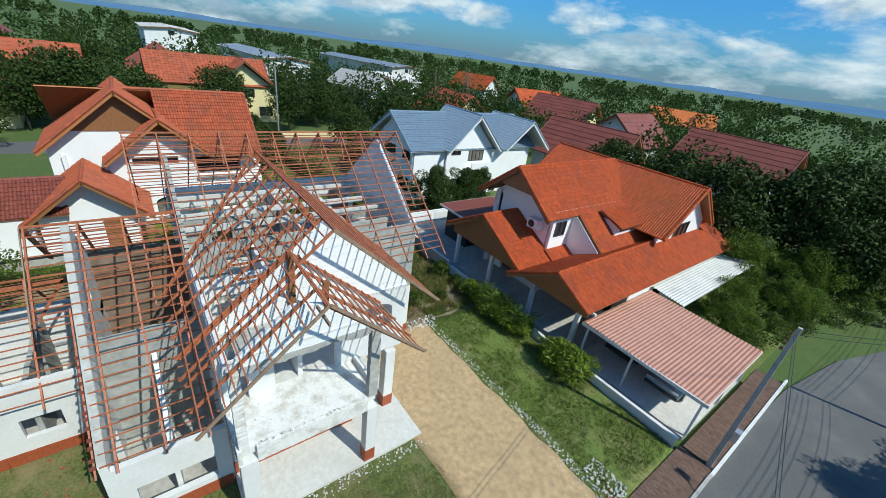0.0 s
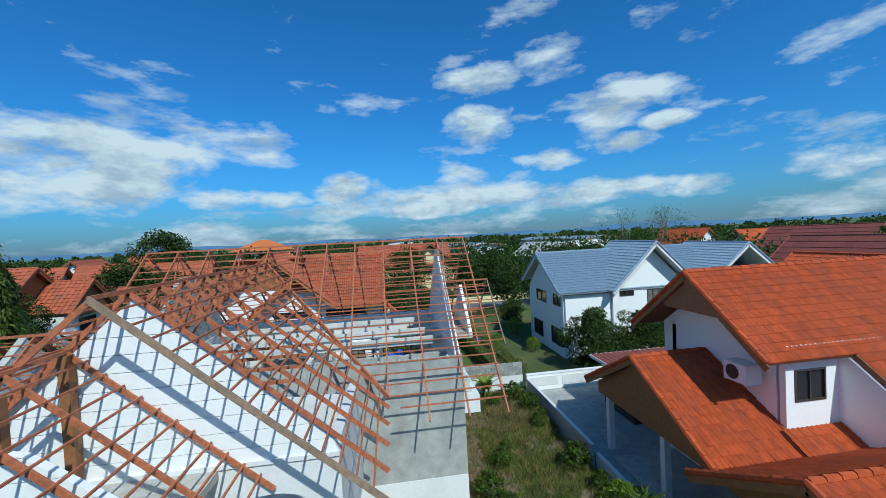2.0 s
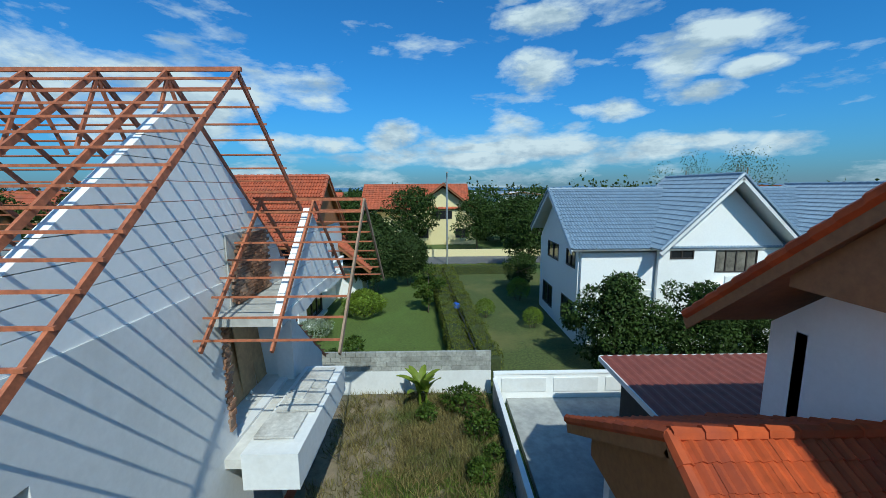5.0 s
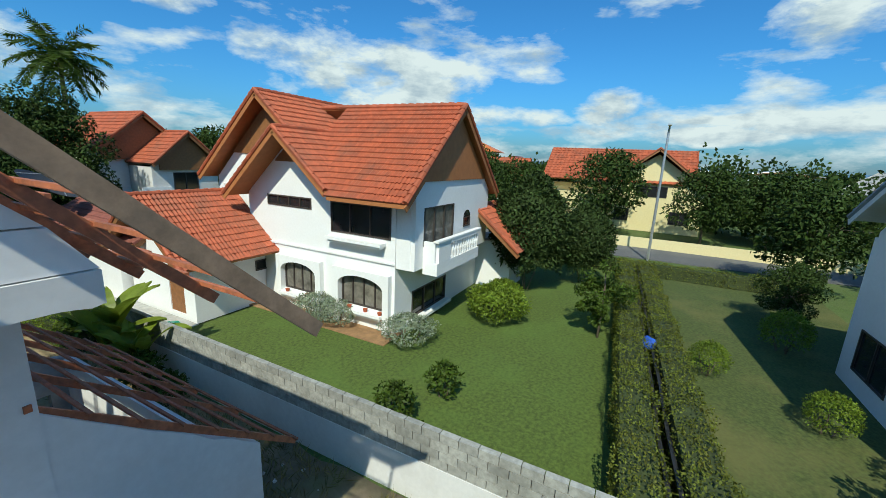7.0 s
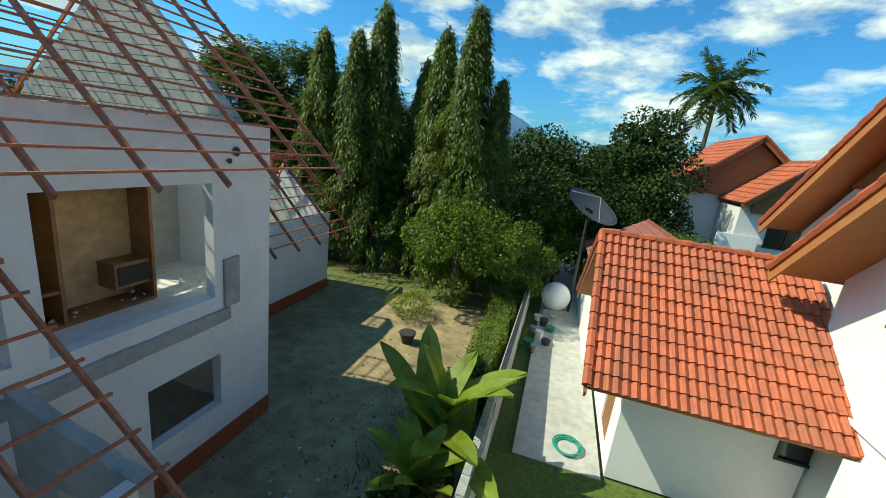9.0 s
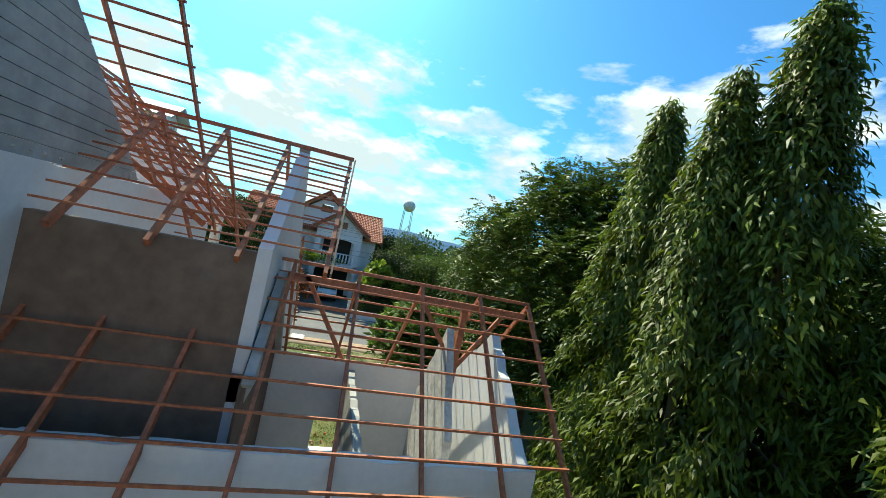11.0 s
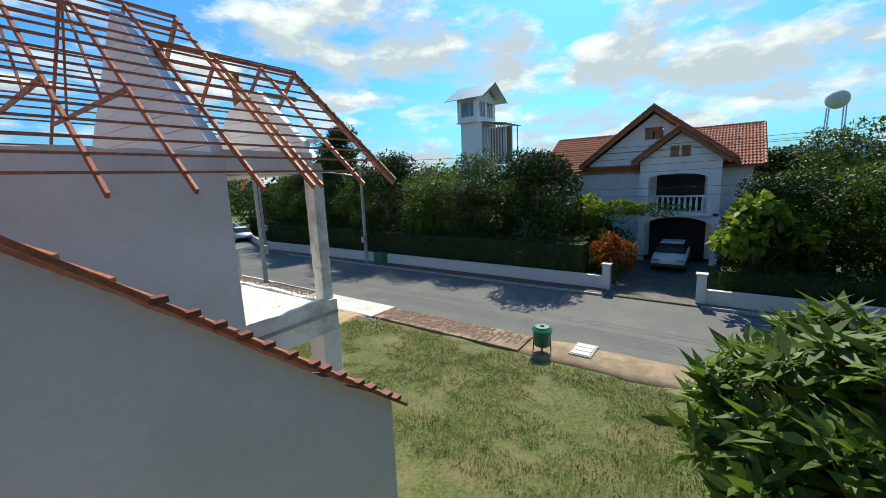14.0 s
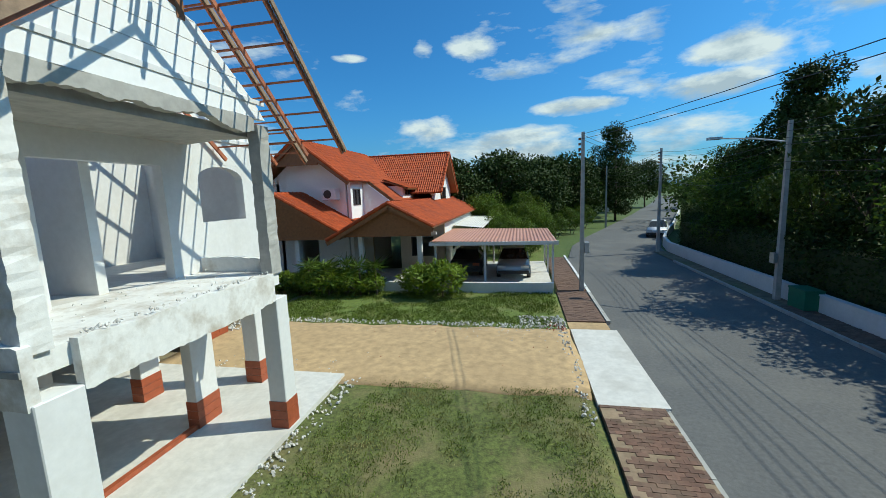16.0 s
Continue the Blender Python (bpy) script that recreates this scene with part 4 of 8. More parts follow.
for r in range(34):          # toothed edge of broken brickwork beside the terrace
    ob = new("brick", brick_me)
    ob.parent = house
    ob.location = (-10.78 + 0.05 * (r % 2) + random.uniform(-0.03, 0.03), 5.37 + random.uniform(-0.01, 0.02), 3.5 + r * 0.065)
part("terrace_floor", boxes((-13.7, -10.3, 5.4, 6.7, 2.95, 3.13)), M_CONC_PALE, house)
part("terrace_floor", ragged_beam("y", 5.75, 1.02, -13.75, -10.2, 2.62, 3.30, 0.02, 0.02), M_WHITE, house, "white ledge with a broken rim")
part("pier", boxes((-13.80, -13.35, 5.17, 5.58, 3.135, 5.615)), M_WHITE, house, "white corner pier of the terrace")
for x0_, x1_, y0_, y1_, lift_ in ((-13.5, -12.5, 5.9, 6.6, 0.0), (-12.4, -11.5, 5.85, 6.68, 0.004), (-11.42, -10.6, 5.8, 6.55, 0.0), (-12.8, -11.9, 5.95, 6.3, 0.046)):
    part("loose_panel", boxes((x0_, x1_, y0_, y1_, 3.335 + lift_, 3.375 + lift_)), M_PLANK_WHITE, house, "weathered white panel left on the ledge")
# --- lean-to at the back
part("lean_to_wall", wall_profile(bmesh.new(), "y", 5.42, 0.14, ((-15.75, 2.85), (-13.7, 4.6)), 0.0, ragged=0.05, step=0.2), M_WHITE, house)
part("lean_to_wall", wall_profile(bmesh.new(), "y", 0.1, 0.16, ((-15.72, 2.6), (-13.7, 3.1)), 0.0, ((-15.3, -14.4, 0.0, 2.0),), ragged=0.08), M_GREY, house, "broken grey end wall of the lean-to")
part("lean_to_wall", wall_profile(bmesh.new(), "x", -15.72, 0.16, ((0.26, 2.6), (5.42, 2.6)), 0.0, ((0.6, 1.5, 0.5, 1.6), (2.4, 4.4, 0.0, 2.1))), M_WHITE, house)
# --- mid block with its long front slope
part("wall", wall_profile(bmesh.new(), "y", -7.0, 0.2, ((-9.3, 5.62), (-7.3, 7.5), (-1.72, 2.86)), 0.0, ((-7.27, -6.06, 4.86, 5.33), (-4.1, -2.6, 0.0, 1.75)), ragged=0.05, step=0.3), M_WHITE, house, "tall white gable wall with a small window")
part("wall", wall_profile(bmesh.new(), "x", -9.3, 0.2, ((-6.8, 5.55), (-3.98, 5.55)), 0.0), M_BROWN_PLASTER, house, "brown stained wall")
part("wall", wall_profile(bmesh.new(), "x", -1.92, 0.2, ((-6.8, 2.55), (-3.98, 2.55)), 0.0, ((-6.4, -4.4, 0.55, 1.5),)), M_WHITE, house)
part("inner_wall", wall_profile(bmesh.new(), "x", -5.2, 0.16, ((-6.8, 4.6), (-3.98, 4.6)), 0.0, ragged=0.08), M_GREY, house)
part("inner_wall", wall_profile(bmesh.new(), "y", -5.5, 0.14, ((-5.0, 3.6), (-2.0, 2.0)), 0.0, ((-4.2, -3.3, 0, 2.0),), ragged=0.06), M_WHITE, house)
part("window_board", boxes((-7.24, -6.3, -6.9, -6.86, 4.87, 5.32)), M_WOOD_WARM, house, "raw boards behind the small window")
part("window_frame", boxes((-7.27, -6.06, -7.02, -6.95, 4.80, 4.858), (-6.22, -6.14, -7.0, -6.93, 4.862, 5.33)), M_WHITE, house)
part("ledge", ragged_beam("y", -7.05, 0.25, -9.3, -8.2, 3.35, 3.75, 0.04, 0.04), M_CONC, house)
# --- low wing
# brown stained plaster, its colour darkened to carry the shade inside the wing
part("stained_wall", wall_profile(bmesh.new(), "y", -7.04, 0.035, ((-9.76, 3.75), (-8.25, 5.2), (-6.85, 3.85), (-6.0, 3.05)), 0.0, ragged=0.08, step=0.2), M_BROWN_SHADED, house, "brown stained inner face under the wing's roof line, darkened for shade")
part("ledge", bar(bmesh.new(), (-9.75, -7.1, 3.75), (-8.25, -7.1, 5.18), 0.14, 0.10), M_CONC, house)
part("ledge", bar(bmesh.new(), (-8.2, -7.1, 5.18), (-6.1, -7.1, 3.15), 0.14, 0.10), M_CONC, house)
part("wing_wall", wall_profile(bmesh.new(), "x", -10.36, 0.18, ((-11.4, 3.18), (-4.0, 3.22)), 0.0, ((-6.18, -4.96, 1.69, 2.13),), ragged=0.04), M_WHITE, house, "long white wall of the low wing")
part("wing_wall", wall_profile(bmesh.new(), "y", -11.4, 0.18, ((-10.18, 3.1), (-8.2, 4.75), (-5.98, 3.1)), 0.0, ragged=0.12, step=0.2), M_WHITE, house)
part("wing_wall", wall_profile(bmesh.new(), "x", -5.98, 0.18, ((-11.22, 3.1), (-7.0, 3.1)), 0.0, ((-9.2, -8.2, 0.9, 1.7),), ragged=0.04), M_WHITE, house)
part("wing_inner_wall", wall_profile(bmesh.new(), "y", -10.4, 0.14, ((-9.3, 3.0), (-8.2, 4.75), (-6.9, 3.0)), 0.0, ragged=0.12, step=0.18), M_PLANK_WHITE, house, "weathered whitewashed gable stump")
part("wing_inner_wall", wall_profile(bmesh.new(), "y", -8.9, 0.14, ((-10.18, 2.9), (-6.0, 2.9)), 0.0, ((-8.6, -7.4, 0, 2.1),), ragged=0.1), M_GREY, house)
part("wing_floor", boxes((-10.18, -5.98, -11.2, -7.0, -0.14, 0.02), (-10.18, -9.3, -7.0, -4.0, -0.14, 0.02)), M_CONC, house)
part("mid_floor", boxes((-9.1, -1.9, -6.8, -3.98, -0.14, 0.0)), M_CONC, house)
part("rear_floor", boxes((-13.5, -9.0, -3.78, 5.2, -0.14, 0.0), (-15.56, -13.7, 0.26, 5.25, -0.14, 0.0)), M_CONC, house)

# --- red tiled base courses, tile by tile
tile_mesh_cache = {}


def base_course(x0, y0, x1, y1, out, h=0.36, w=0.4):
    """Red base tiles along a wall foot from (x0, y0) to (x1, y1), standing proud towards out."""
    a, b = Vector((x0, y0, 0)), Vector((x1, y1, 0))
    n = max(1, round((b - a).length / w))
    d = (b - a) / n
    o = Vector((*out, 0)) * 0.012
    course = thing("base_course")
    course.parent = house
    for i in range(n):
        p, q = a + d * (i + 0.008), a + d * (i + 0.992)
        bm = bmesh.new()
        box(bm, *sorted((p.x - abs(o.x), q.x + abs(o.x))), *sorted((p.y - abs(o.y), q.y + abs(o.y))), -0.12, h)
        part("base_tile", bm, M_REDTILE, course)


base_course(-10.372, -11.4, -10.372, -4.0, (-1, 0))
base_course(-10.36, -11.412, -5.8, -11.412, (0, -1))
base_course(-5.79, -11.4, -5.79, -7.0, (1, 0))
base_course(-9.3, -7.012, -4.1, -7.012, (0, -1))
base_course(-1.69, -6.8, -1.69, -4.0, (1, 0))
base_course(-5.89, 3.7, -5.89, 5.4, (1, 0))
base_course(-13.7, 5.412, -5.95, 5.412, (0, 1))
base_course(-13.712, -3.98, -13.712, 0.0, (-1, 0))

# ================= rusty roof frames =================
def rafter(frame_ob, a, b, w=0.04, h=0.082):
    part("rafter", bar(bmesh.new(), Vector(a) - Vector((0, 0, h / 2 + 0.02)), Vector(b) - Vector((0, 0, h / 2 + 0.02)), w, h), M_RUST, frame_ob)


def purlin(frame_ob, a, b, w=0.032):
    jog = Vector((0, 0, random.uniform(-0.012, 0.012)))
    part("purlin", bar(bmesh.new(), Vector(a) + jog, Vector(b) + jog * 0.3, w, w), M_RUST, frame_ob)


def roof_frame(ridge_a, ridge_b, label="rust-red steel roof frame"):
    return part("roof_frame", bar(bmesh.new(), Vector(ridge_a) - Vector((0, 0, 0.02)), Vector(ridge_b) - Vector((0, 0, 0.02)), 0.05, 0.06), M_RUST, house, label)


def board(a, b, w=0.035, h=0.10, mat=M_FASCIA):
    part("fascia", bar(bmesh.new(), a, b, w, h), mat, house, "weathered timber fascia")


STEP = 0.255
MZ, MY, MR = 9.18, -0.8, 0.87          # main ridge
RZ, RX = 9.75, -10.0                   # rear ridge
RF, RB = 0.85, 0.90                    # its two pitches


def rear_z(x):
    return RZ - RF * (x - RX)


def valley_x(z):
    return RX + (RZ - z) / RF


def valley_run(z):
    return max(0.0, (MZ - z) / MR)


main = roof_frame((-9.35, MY, MZ), (-0.97, MY, MZ))
k = 0
while k * STEP <= 4.03:
    s = k * STEP
    z = MZ - MR * s
    purlin(main, (valley_x(z) + 0.05, MY + s, z), (-0.97, MY + s, z))
    purlin(main, (valley_x(z) + 0.05, MY - s, z), (1.05 if z < 8.32 else -0.97, MY - s, z))
    k += 1
for x in (-0.99, -1.85, -2.75, -3.65, -4.55, -5.45, -6.35, -7.25, -8.2):
    run = min(4.05, (MZ - max(rear_z(x), MZ - MR * 4.05)) / MR)
    if run > 0.25:
        rafter(main, (x, MY, MZ), (x, MY + run, MZ - MR * run))
        rafter(main, (x, MY, MZ), (x, MY - run, MZ - MR * run))
        if run > 3.0 and x < -2:
            rafter(main, (x, MY - 2.2, MZ - MR * 2.2 - 0.1), (x, MY + 2.2, MZ - MR * 2.2 - 0.1), 0.04, 0.07)
            rafter(main, (x, MY, MZ - 0.2), (x, MY + 1.1, MZ - MR * 2.2 - 0.1), 0.03, 0.05)
            rafter(main, (x, MY, MZ - 0.2), (x, MY - 1.1, MZ - MR * 2.2 - 0.1), 0.03, 0.05)
for sgn in (1, -1):
    rafter(main, (RX + 0.75, MY, MZ), (valley_x(MZ - MR * 4.03), MY + sgn * 4.03, MZ - MR * 4.03), 0.05, 0.12)

PZ, PY = 8.27, -1.75
porch = roof_frame((-1.9, PY, PZ), (1.05, PY, PZ))
k = 1
while k * STEP <= 3.02:
    s = k * STEP
    purlin(porch, (-1.86, PY + s, PZ - MR * s), (1.05, PY + s, PZ - MR * s))
    k += 1
for x in (1.02, 0.2, -0.75, -1.8):
    rafter(porch, (x, PY, PZ), (x, PY + 3.03, PZ - MR * 3.03))
    rafter(porch, (x, PY, PZ), (x, PY - 3.0, PZ - MR * 3.0))
part("king_post", boxes((-1.85, -1.7, -1.83, -1.67, 5.98, 8.2)), M_BROWN, house)
part("king_post", boxes((-0.25, -0.13, -1.42, -1.28, 7.3, 8.1)), M_BROWN, house)

rear = roof_frame((RX, -5.1, RZ), (RX, 6.4, RZ))
k = 1
while k * STEP <= 5.35:
    s = k * STEP
    z = RZ - RF * s
    v = valley_run(z)
    purlin(rear, (RX + s, MY + v, z), (RX + s, 6.4, z))
    if MY - v > -5.0:
        purlin(rear, (RX + s, -5.1, z), (RX + s, MY - v, z))
    k += 1
k = 1
while k * STEP <= 4.72:
    s = k * STEP
    z = RZ - RB * s
    purlin(rear, (RX - s, -5.1, z), (RX - s, 6.4, z))
    k += 1
y = -5.05
while y < 6.45:
    d = abs(y - MY)
    zv = MZ - MR * d
    run = 5.4 if zv < RZ - RF * 5.4 else max(0.4, (RZ - zv) / RF)
    if y < -4.3 or y > MY - 4:
        rafter(rear, (RX, y, RZ), (RX + run, y, RZ - RF * run))
    rafter(rear, (RX, y, RZ), (RX - 4.75, y, RZ - RB * 4.75))
    if -4.6 < y < 6.0:
        rafter(rear, (RX, y, RZ - 0.1), (RX + 0.5, y, RZ - 1.15), 0.035, 0.05)
        rafter(rear, (RX, y, RZ - 0.1), (RX - 0.5, y, RZ - 1.15), 0.035, 0.05)
    y += 1.035

side = roof_frame((-12.12, 5.5, 7.78), (-12.12, 7.74, 7.78))
k = 0
while k * 0.30 <= 2.5:
    s = k * 0.30
    for sgn in (-1, 1):
        purlin(side, (-12.12 + sgn * s, 5.45, 7.78 - 0.9 * s), (-12.12 + sgn * s, 7.74, 7.78 - 0.9 * s))
    k += 1
for y in (5.6, 6.7):
    for sgn in (-1, 1):
        rafter(side, (-12.12, y, 7.78), (-12.12 + sgn * 2.5, y, 7.78 - 0.9 * 2.5))
for sgn in (-1, 1):
    board((-12.12, 7.76, 7.74), (-12.12 + sgn * 2.55, 7.76, 7.74 - 0.9 * 2.55), 0.035, 0.10)

mid = roof_frame((-7.3, -7.85, 7.6), (-7.3, -4.0, 7.6))
k = 0
while k * STEP <= 5.85:
    s = k * STEP
    purlin(mid, (-7.3 + s, -7.85 if s < 2.36 else -6.95, 7.6 - 0.84 * s), (-7.3 + s, -4.02, 7.6 - 0.84 * s))
    if 0 < s <= 2.28:
        purlin(mid, (-7.3 - s, -7.85, 7.6 - 0.92 * s), (-7.3 - s, -4.02, 7.6 - 0.92 * s))
    k += 1
for y in (-7.8, -6.6, -5.5, -4.4):
    run = 2.4 if y < -7 else 5.8
    rafter(mid, (-7.3, y, 7.6), (-7.3 + run, y, 7.6 - 0.84 * run), 0.05, 0.10)
    rafter(mid, (-7.3, y, 7.6), (-9.58, y, 7.6 - 0.92 * 2.28), 0.06, 0.12)
board((-7.3, -7.88, 7.55), (-9.6, -7.88, 5.43), 0.03, 0.10)
board((-7.3, -7.88, 7.55), (-4.9, -7.88, 5.52), 0.03, 0.10)
part("verge_bar", bar(bmesh.new(), (-5.2, -7.05, 5.79), (-1.5, -7.05, 2.70), 0.045, 0.04), M_RUST, house, "rust-red steel bar along the gable edge")
part("verge_strip", bar(bmesh.new(), (-7.3, -6.9, 7.54), (-1.72, -6.9, 2.89), 0.20, 0.05), M_CONC, house, "bare strip of old mortar on the wall top")
for i in range(13):          # ends of broken tiles along the gable edge
    s = 3.2 + i * 0.195 + random.uniform(-0.04, 0.04)
    part("tile_stump", boxes((-7.3 + s, -7.3 + s + 0.1, -7.09 - random.uniform(0.0, 0.05), -7.02, 7.52 - 0.832 * s - 0.02, 7.52 - 0.832 * s + 0.03)), M_TILE_DARK, house)

wing = roof_frame((-8.2, -11.9, 5.45), (-8.2, -7.02, 5.45))
k = 1
while k * 0.31 <= 2.92:
    s = k * 0.31
    for sgn in (-1, 1):
        purlin(wing, (-8.2 + sgn * s, -11.95, 5.45 - 1.02 * s), (-8.2 + sgn * s, -7.02 if sgn > 0 else -4.1, 5.45 - 1.02 * s), 0.035)
    k += 1
for y in (-11.88, -10.8, -9.6, -8.4, -7.25):
    for sgn in (-1, 1):
        rafter(wing, (-8.2, y, 5.45), (-8.2 + sgn * 2.98, y, 5.45 - 1.02 * 2.98), 0.05, 0.09)
for y in (-6.2, -5.1, -4.2):
    rafter(wing, (-9.0, y, 4.63), (-11.18, y, 2.41), 0.06, 0.11)
part("ridge_beam", boxes((-8.23, -8.17, -11.85, -7.02, 5.09, 5.23)), M_RUST, wing)
part("post", boxes((-8.26, -8.14, -10.6, -10.48, 3.0, 5.09)), M_RUST, wing)
for a, b in (((-8.2, -10.54, 3.9), (-8.2, -11.35, 5.08)), ((-8.2, -10.54, 3.9), (-8.2, -9.7, 5.08)), ((-8.2, -7.5, 5.2), (-8.2, -8.4, 3.8))):
    part("brace", bar(bmesh.new(), a, b, 0.06, 0.08), M_RUST, wing)

lean = roof_frame((-13.74, 0.1, 4.6), (-13.74, 5.6, 4.6))
for i in range(1, 8):
    s = i * 0.37
    purlin(lean, (-13.74 - s, 0.1, 4.6 - 0.8 * s), (-13.74 - s, 5.6, 4.6 - 0.8 * s))
for y in (0.18, 1.0, 2.0, 3.1, 4.2, 5.5):
    rafter(lean, (-13.74, y, 4.6), (-16.37, y, 2.5))

# fascias on the front gables
board((-0.95, MY, MZ - 0.02), (-0.95, MY + 4.05, MZ - MR * 4.05 - 0.02))
board((1.08, PY, PZ), (1.08, PY - 3.0, PZ - MR * 3.0), 0.035, 0.085)
board((1.08, PY + 0.02, PZ), (1.08, PY + 3.05, PZ - MR * 3.05), 0.035, 0.085)
board((0.2, PY + 0.02, PZ - 0.6), (1.05, PY + 0.02, PZ - 0.6), 0.05, 0.1)

# things left inside and on the house
w = thing("built_in_wardrobe", (-12.8, -1.4, 3.2), label="brown built-in wardrobe with empty shelves in a gutted room", category="wardrobe")
part("back_panel", boxes((0.35, 0.40, -0.75, 1.10, 0.0, 2.05)), M_CHIP_WOOD, w)
part("side_panel", boxes((-0.2, 0.35, 1.05, 1.10, 0.0, 2.05)), M_WOOD_YELLOW, w, "bright yellow-brown side panel")
for y in (-0.75, 0.55):
    part("side_panel", boxes((-0.12, 0.35, y, y + 0.05, 0.0, 2.05)), M_WOOD_WARM, w)
for z in (0.0, 1.98):
    part("shelf", boxes((-0.15, 0.35, -0.70, 1.05, z, z + 0.05)), M_WOOD_WARM, w)
part("shelf", boxes((-0.10, 0.35, 0.60, 1.05, 0.5, 0.55)), M_WOOD_WARM, w)
dr_box = part("drawer_box", boxes((-0.05, 0.34, -0.70, -0.15, 0.3, 0.72)), M_WOOD_WARM, w)
part("drawer_front", boxes((-0.075, -0.052, -0.66, -0.19, 0.36, 0.66)), M_DARK, dr_box)
pl = thing("plywood_sheet", (-12.7, 5.0, 3.2), label="bent brown plywood sheets leaning in the terrace room", category="board")
for i, (x, lean_) in enumerate(((-0.6, 0.25), (0.1, 0.12), (0.55, 0.3))):
    bm = bmesh.new()
    bar(bm, (x, -0.2, 0.02), (x + 0.05, -0.2 - lean_, 2.1), 0.62, 0.02, (0, 1, 0))
    part("sheet", bm, M_CHIP_WOOD, pl)
for x, y in ((-13.1, 3.75), (-12.9, 3.25)):
    bm = bmesh.new()
    bmesh.ops.create_icosphere(bm, subdivisions=3, radius=0.45)
    for v in bm.verts:
        v.co *= 1 + 0.35 * noise.noise(v.co * 4 + Vector((x, 0, 0)))
        v.co.z = max(-0.5, v.co.z * 1.9)
    ob = single("tarpaulin", bm, M_BLUE, "crumpled blue tarpaulin bundle on the upper floor", "tarpaulin", "tarpaulins")
    ob.location = (x, y, 3.72)

# small vent holes and a cable outlet high on the rear wall
for y, z, r in ((-3.12, 5.81, 0.085), (-2.97, 5.65, 0.05)):
    bm = bmesh.new()
    bmesh.ops.create_cone(bm, cap_ends=True, segments=14, radius1=r, radius2=r * 0.8, depth=0.03, matrix=Matrix.Translation((-13.716, y, z)) @ Matrix.Rotation(math.pi / 2, 4, "Y"))
    part("vent", bm, M_BLACK, house, "round black vent")

# ================= neighbour with the orange roof =================
def post(parent, x, y, z0, z1, w=0.2, mat=M_WHITE):
    part("post", boxes((x - w / 2, x + w / 2, y - w / 2, y + w / 2, z0, z1)), mat, parent)


na = thing("orange_roof_house", label="white house with bright orange tiled roofs and a brown gabled porch", category="house")
part("wall", wall_profile(bmesh.new(), "y", 15.2, 0.2, ((-10.4, 5.6), (-7.85, 7.6), (-5.4, 5.75)), 0.0, ((-8.6, -7.4, 0.0, 2.2),)), M_WHITE_CLEAN, na)
part("wall", wall_profile(bmesh.new(), "x", -5.3, 0.2, ((15.2, 5.9), (17.0, 5.9), (22.0, 5.9)), 0.0, ((15.5, 16.6, 4.15, 5.15),)), M_WHITE_CLEAN, na)
part("wall", wall_profile(bmesh.new(), "x", -9.9, 0.2, ((15.2, 5.6), (29.0, 5.6)), 0.0), M_WHITE_CLEAN, na)
part("wall", wall_profile(bmesh.new(), "y", 17.1, 0.2, ((-5.1, 5.55), (-4.75, 5.42), (-2.7, 3.84)), 2.5), M_WHITE_CLEAN, na)
part("wall", wall_profile(bmesh.new(), "x", -1.7, 0.2, ((21.9, 5.0), (25.3, 7.5), (28.7, 5.0)), 0.0, ((24.1, 26.3, 3.9, 5.2),)), M_WHITE_CLEAN, na)
window(na, "x", -5.1, 15.5, 16.6, 4.15, 5.15, 1)
window(na, "x", -1.5, 24.1, 26.3, 3.9, 5.2, 1, 3)
gable_roof(na, "y", -7.88, 8.0, 0, 14.18, 25.0, 3.3, M_TILE_A, rise=0.77, drop2=3.15, deck_mat=M_BROWN)
gable_roof(na, "x", 25.3, 7.9, 0, -13.4, -0.9, 3.9, M_TILE_A, rise=0.80, deck_mat=M_BROWN)
# lower roofs round the house
gable_roof(na, "y", -8.15, 4.95, 0, 12.1, 15.2, 3.5, M_TILE_A, rise=0.57, drop2=3.7, deck_mat=M_BROWN)
tiled_slope("roof_tiles", (-4.3, 15.0, 2.89), (-4.3, 17.2, 2.89), (-5.08, 15.0, 3.34), M_TILE_A, na, deck_mat=M_BROWN)
gable_roof(na, "y", -1.7, 4.27, 0, 11.8, 31.0, 3.4, M_TILE_A, rise=0.53, drop2=2.25, deck_mat=M_BROWN)
tiled_slope("roof_tiles", (-2.5, 17.2, 3.88), (-2.5, 31.0, 3.88), (-4.73, 17.2, 5.60), M_TILE_A, na, deck_mat=M_BROWN)
part("barge_board", bar(bmesh.new(), (-2.5, 17.18, 3.78), (-4.73, 17.18, 5.50), 0.04, 0.2), M_BROWN, na)
# shed dormer on the long slope
tiled_slope("roof_tiles", (-2.75, 19.2, 5.12), (-2.75, 22.4, 5.12), (-4.5, 19.2, 5.75), M_TILE_A, na, deck_mat=M_BROWN)
part("dormer_wall", wall_profile(bmesh.new(), "x", -3.3, 0.12, ((19.4, 5.2), (22.2, 5.2)), 4.4, ((19.9, 21.7, 4.66, 5.08),)), M_WHITE_CLEAN, na)
window(na, "x", -3.18, 19.9, 21.7, 4.66, 5.08, 1, 3)
part("dormer_side", boxes((-4.4, -3.3, 19.4, 19.5, 4.5, 5.3)), M_WHITE_CLEAN, na)
part("gable_panel", wall_profile(bmesh.new(), "y", 12.45, 0.06, ((-11.2, 2.95), (-8.0, 4.82), (-4.6, 2.85)), 2.45), M_BROWN, na, "brown timber gable panel")
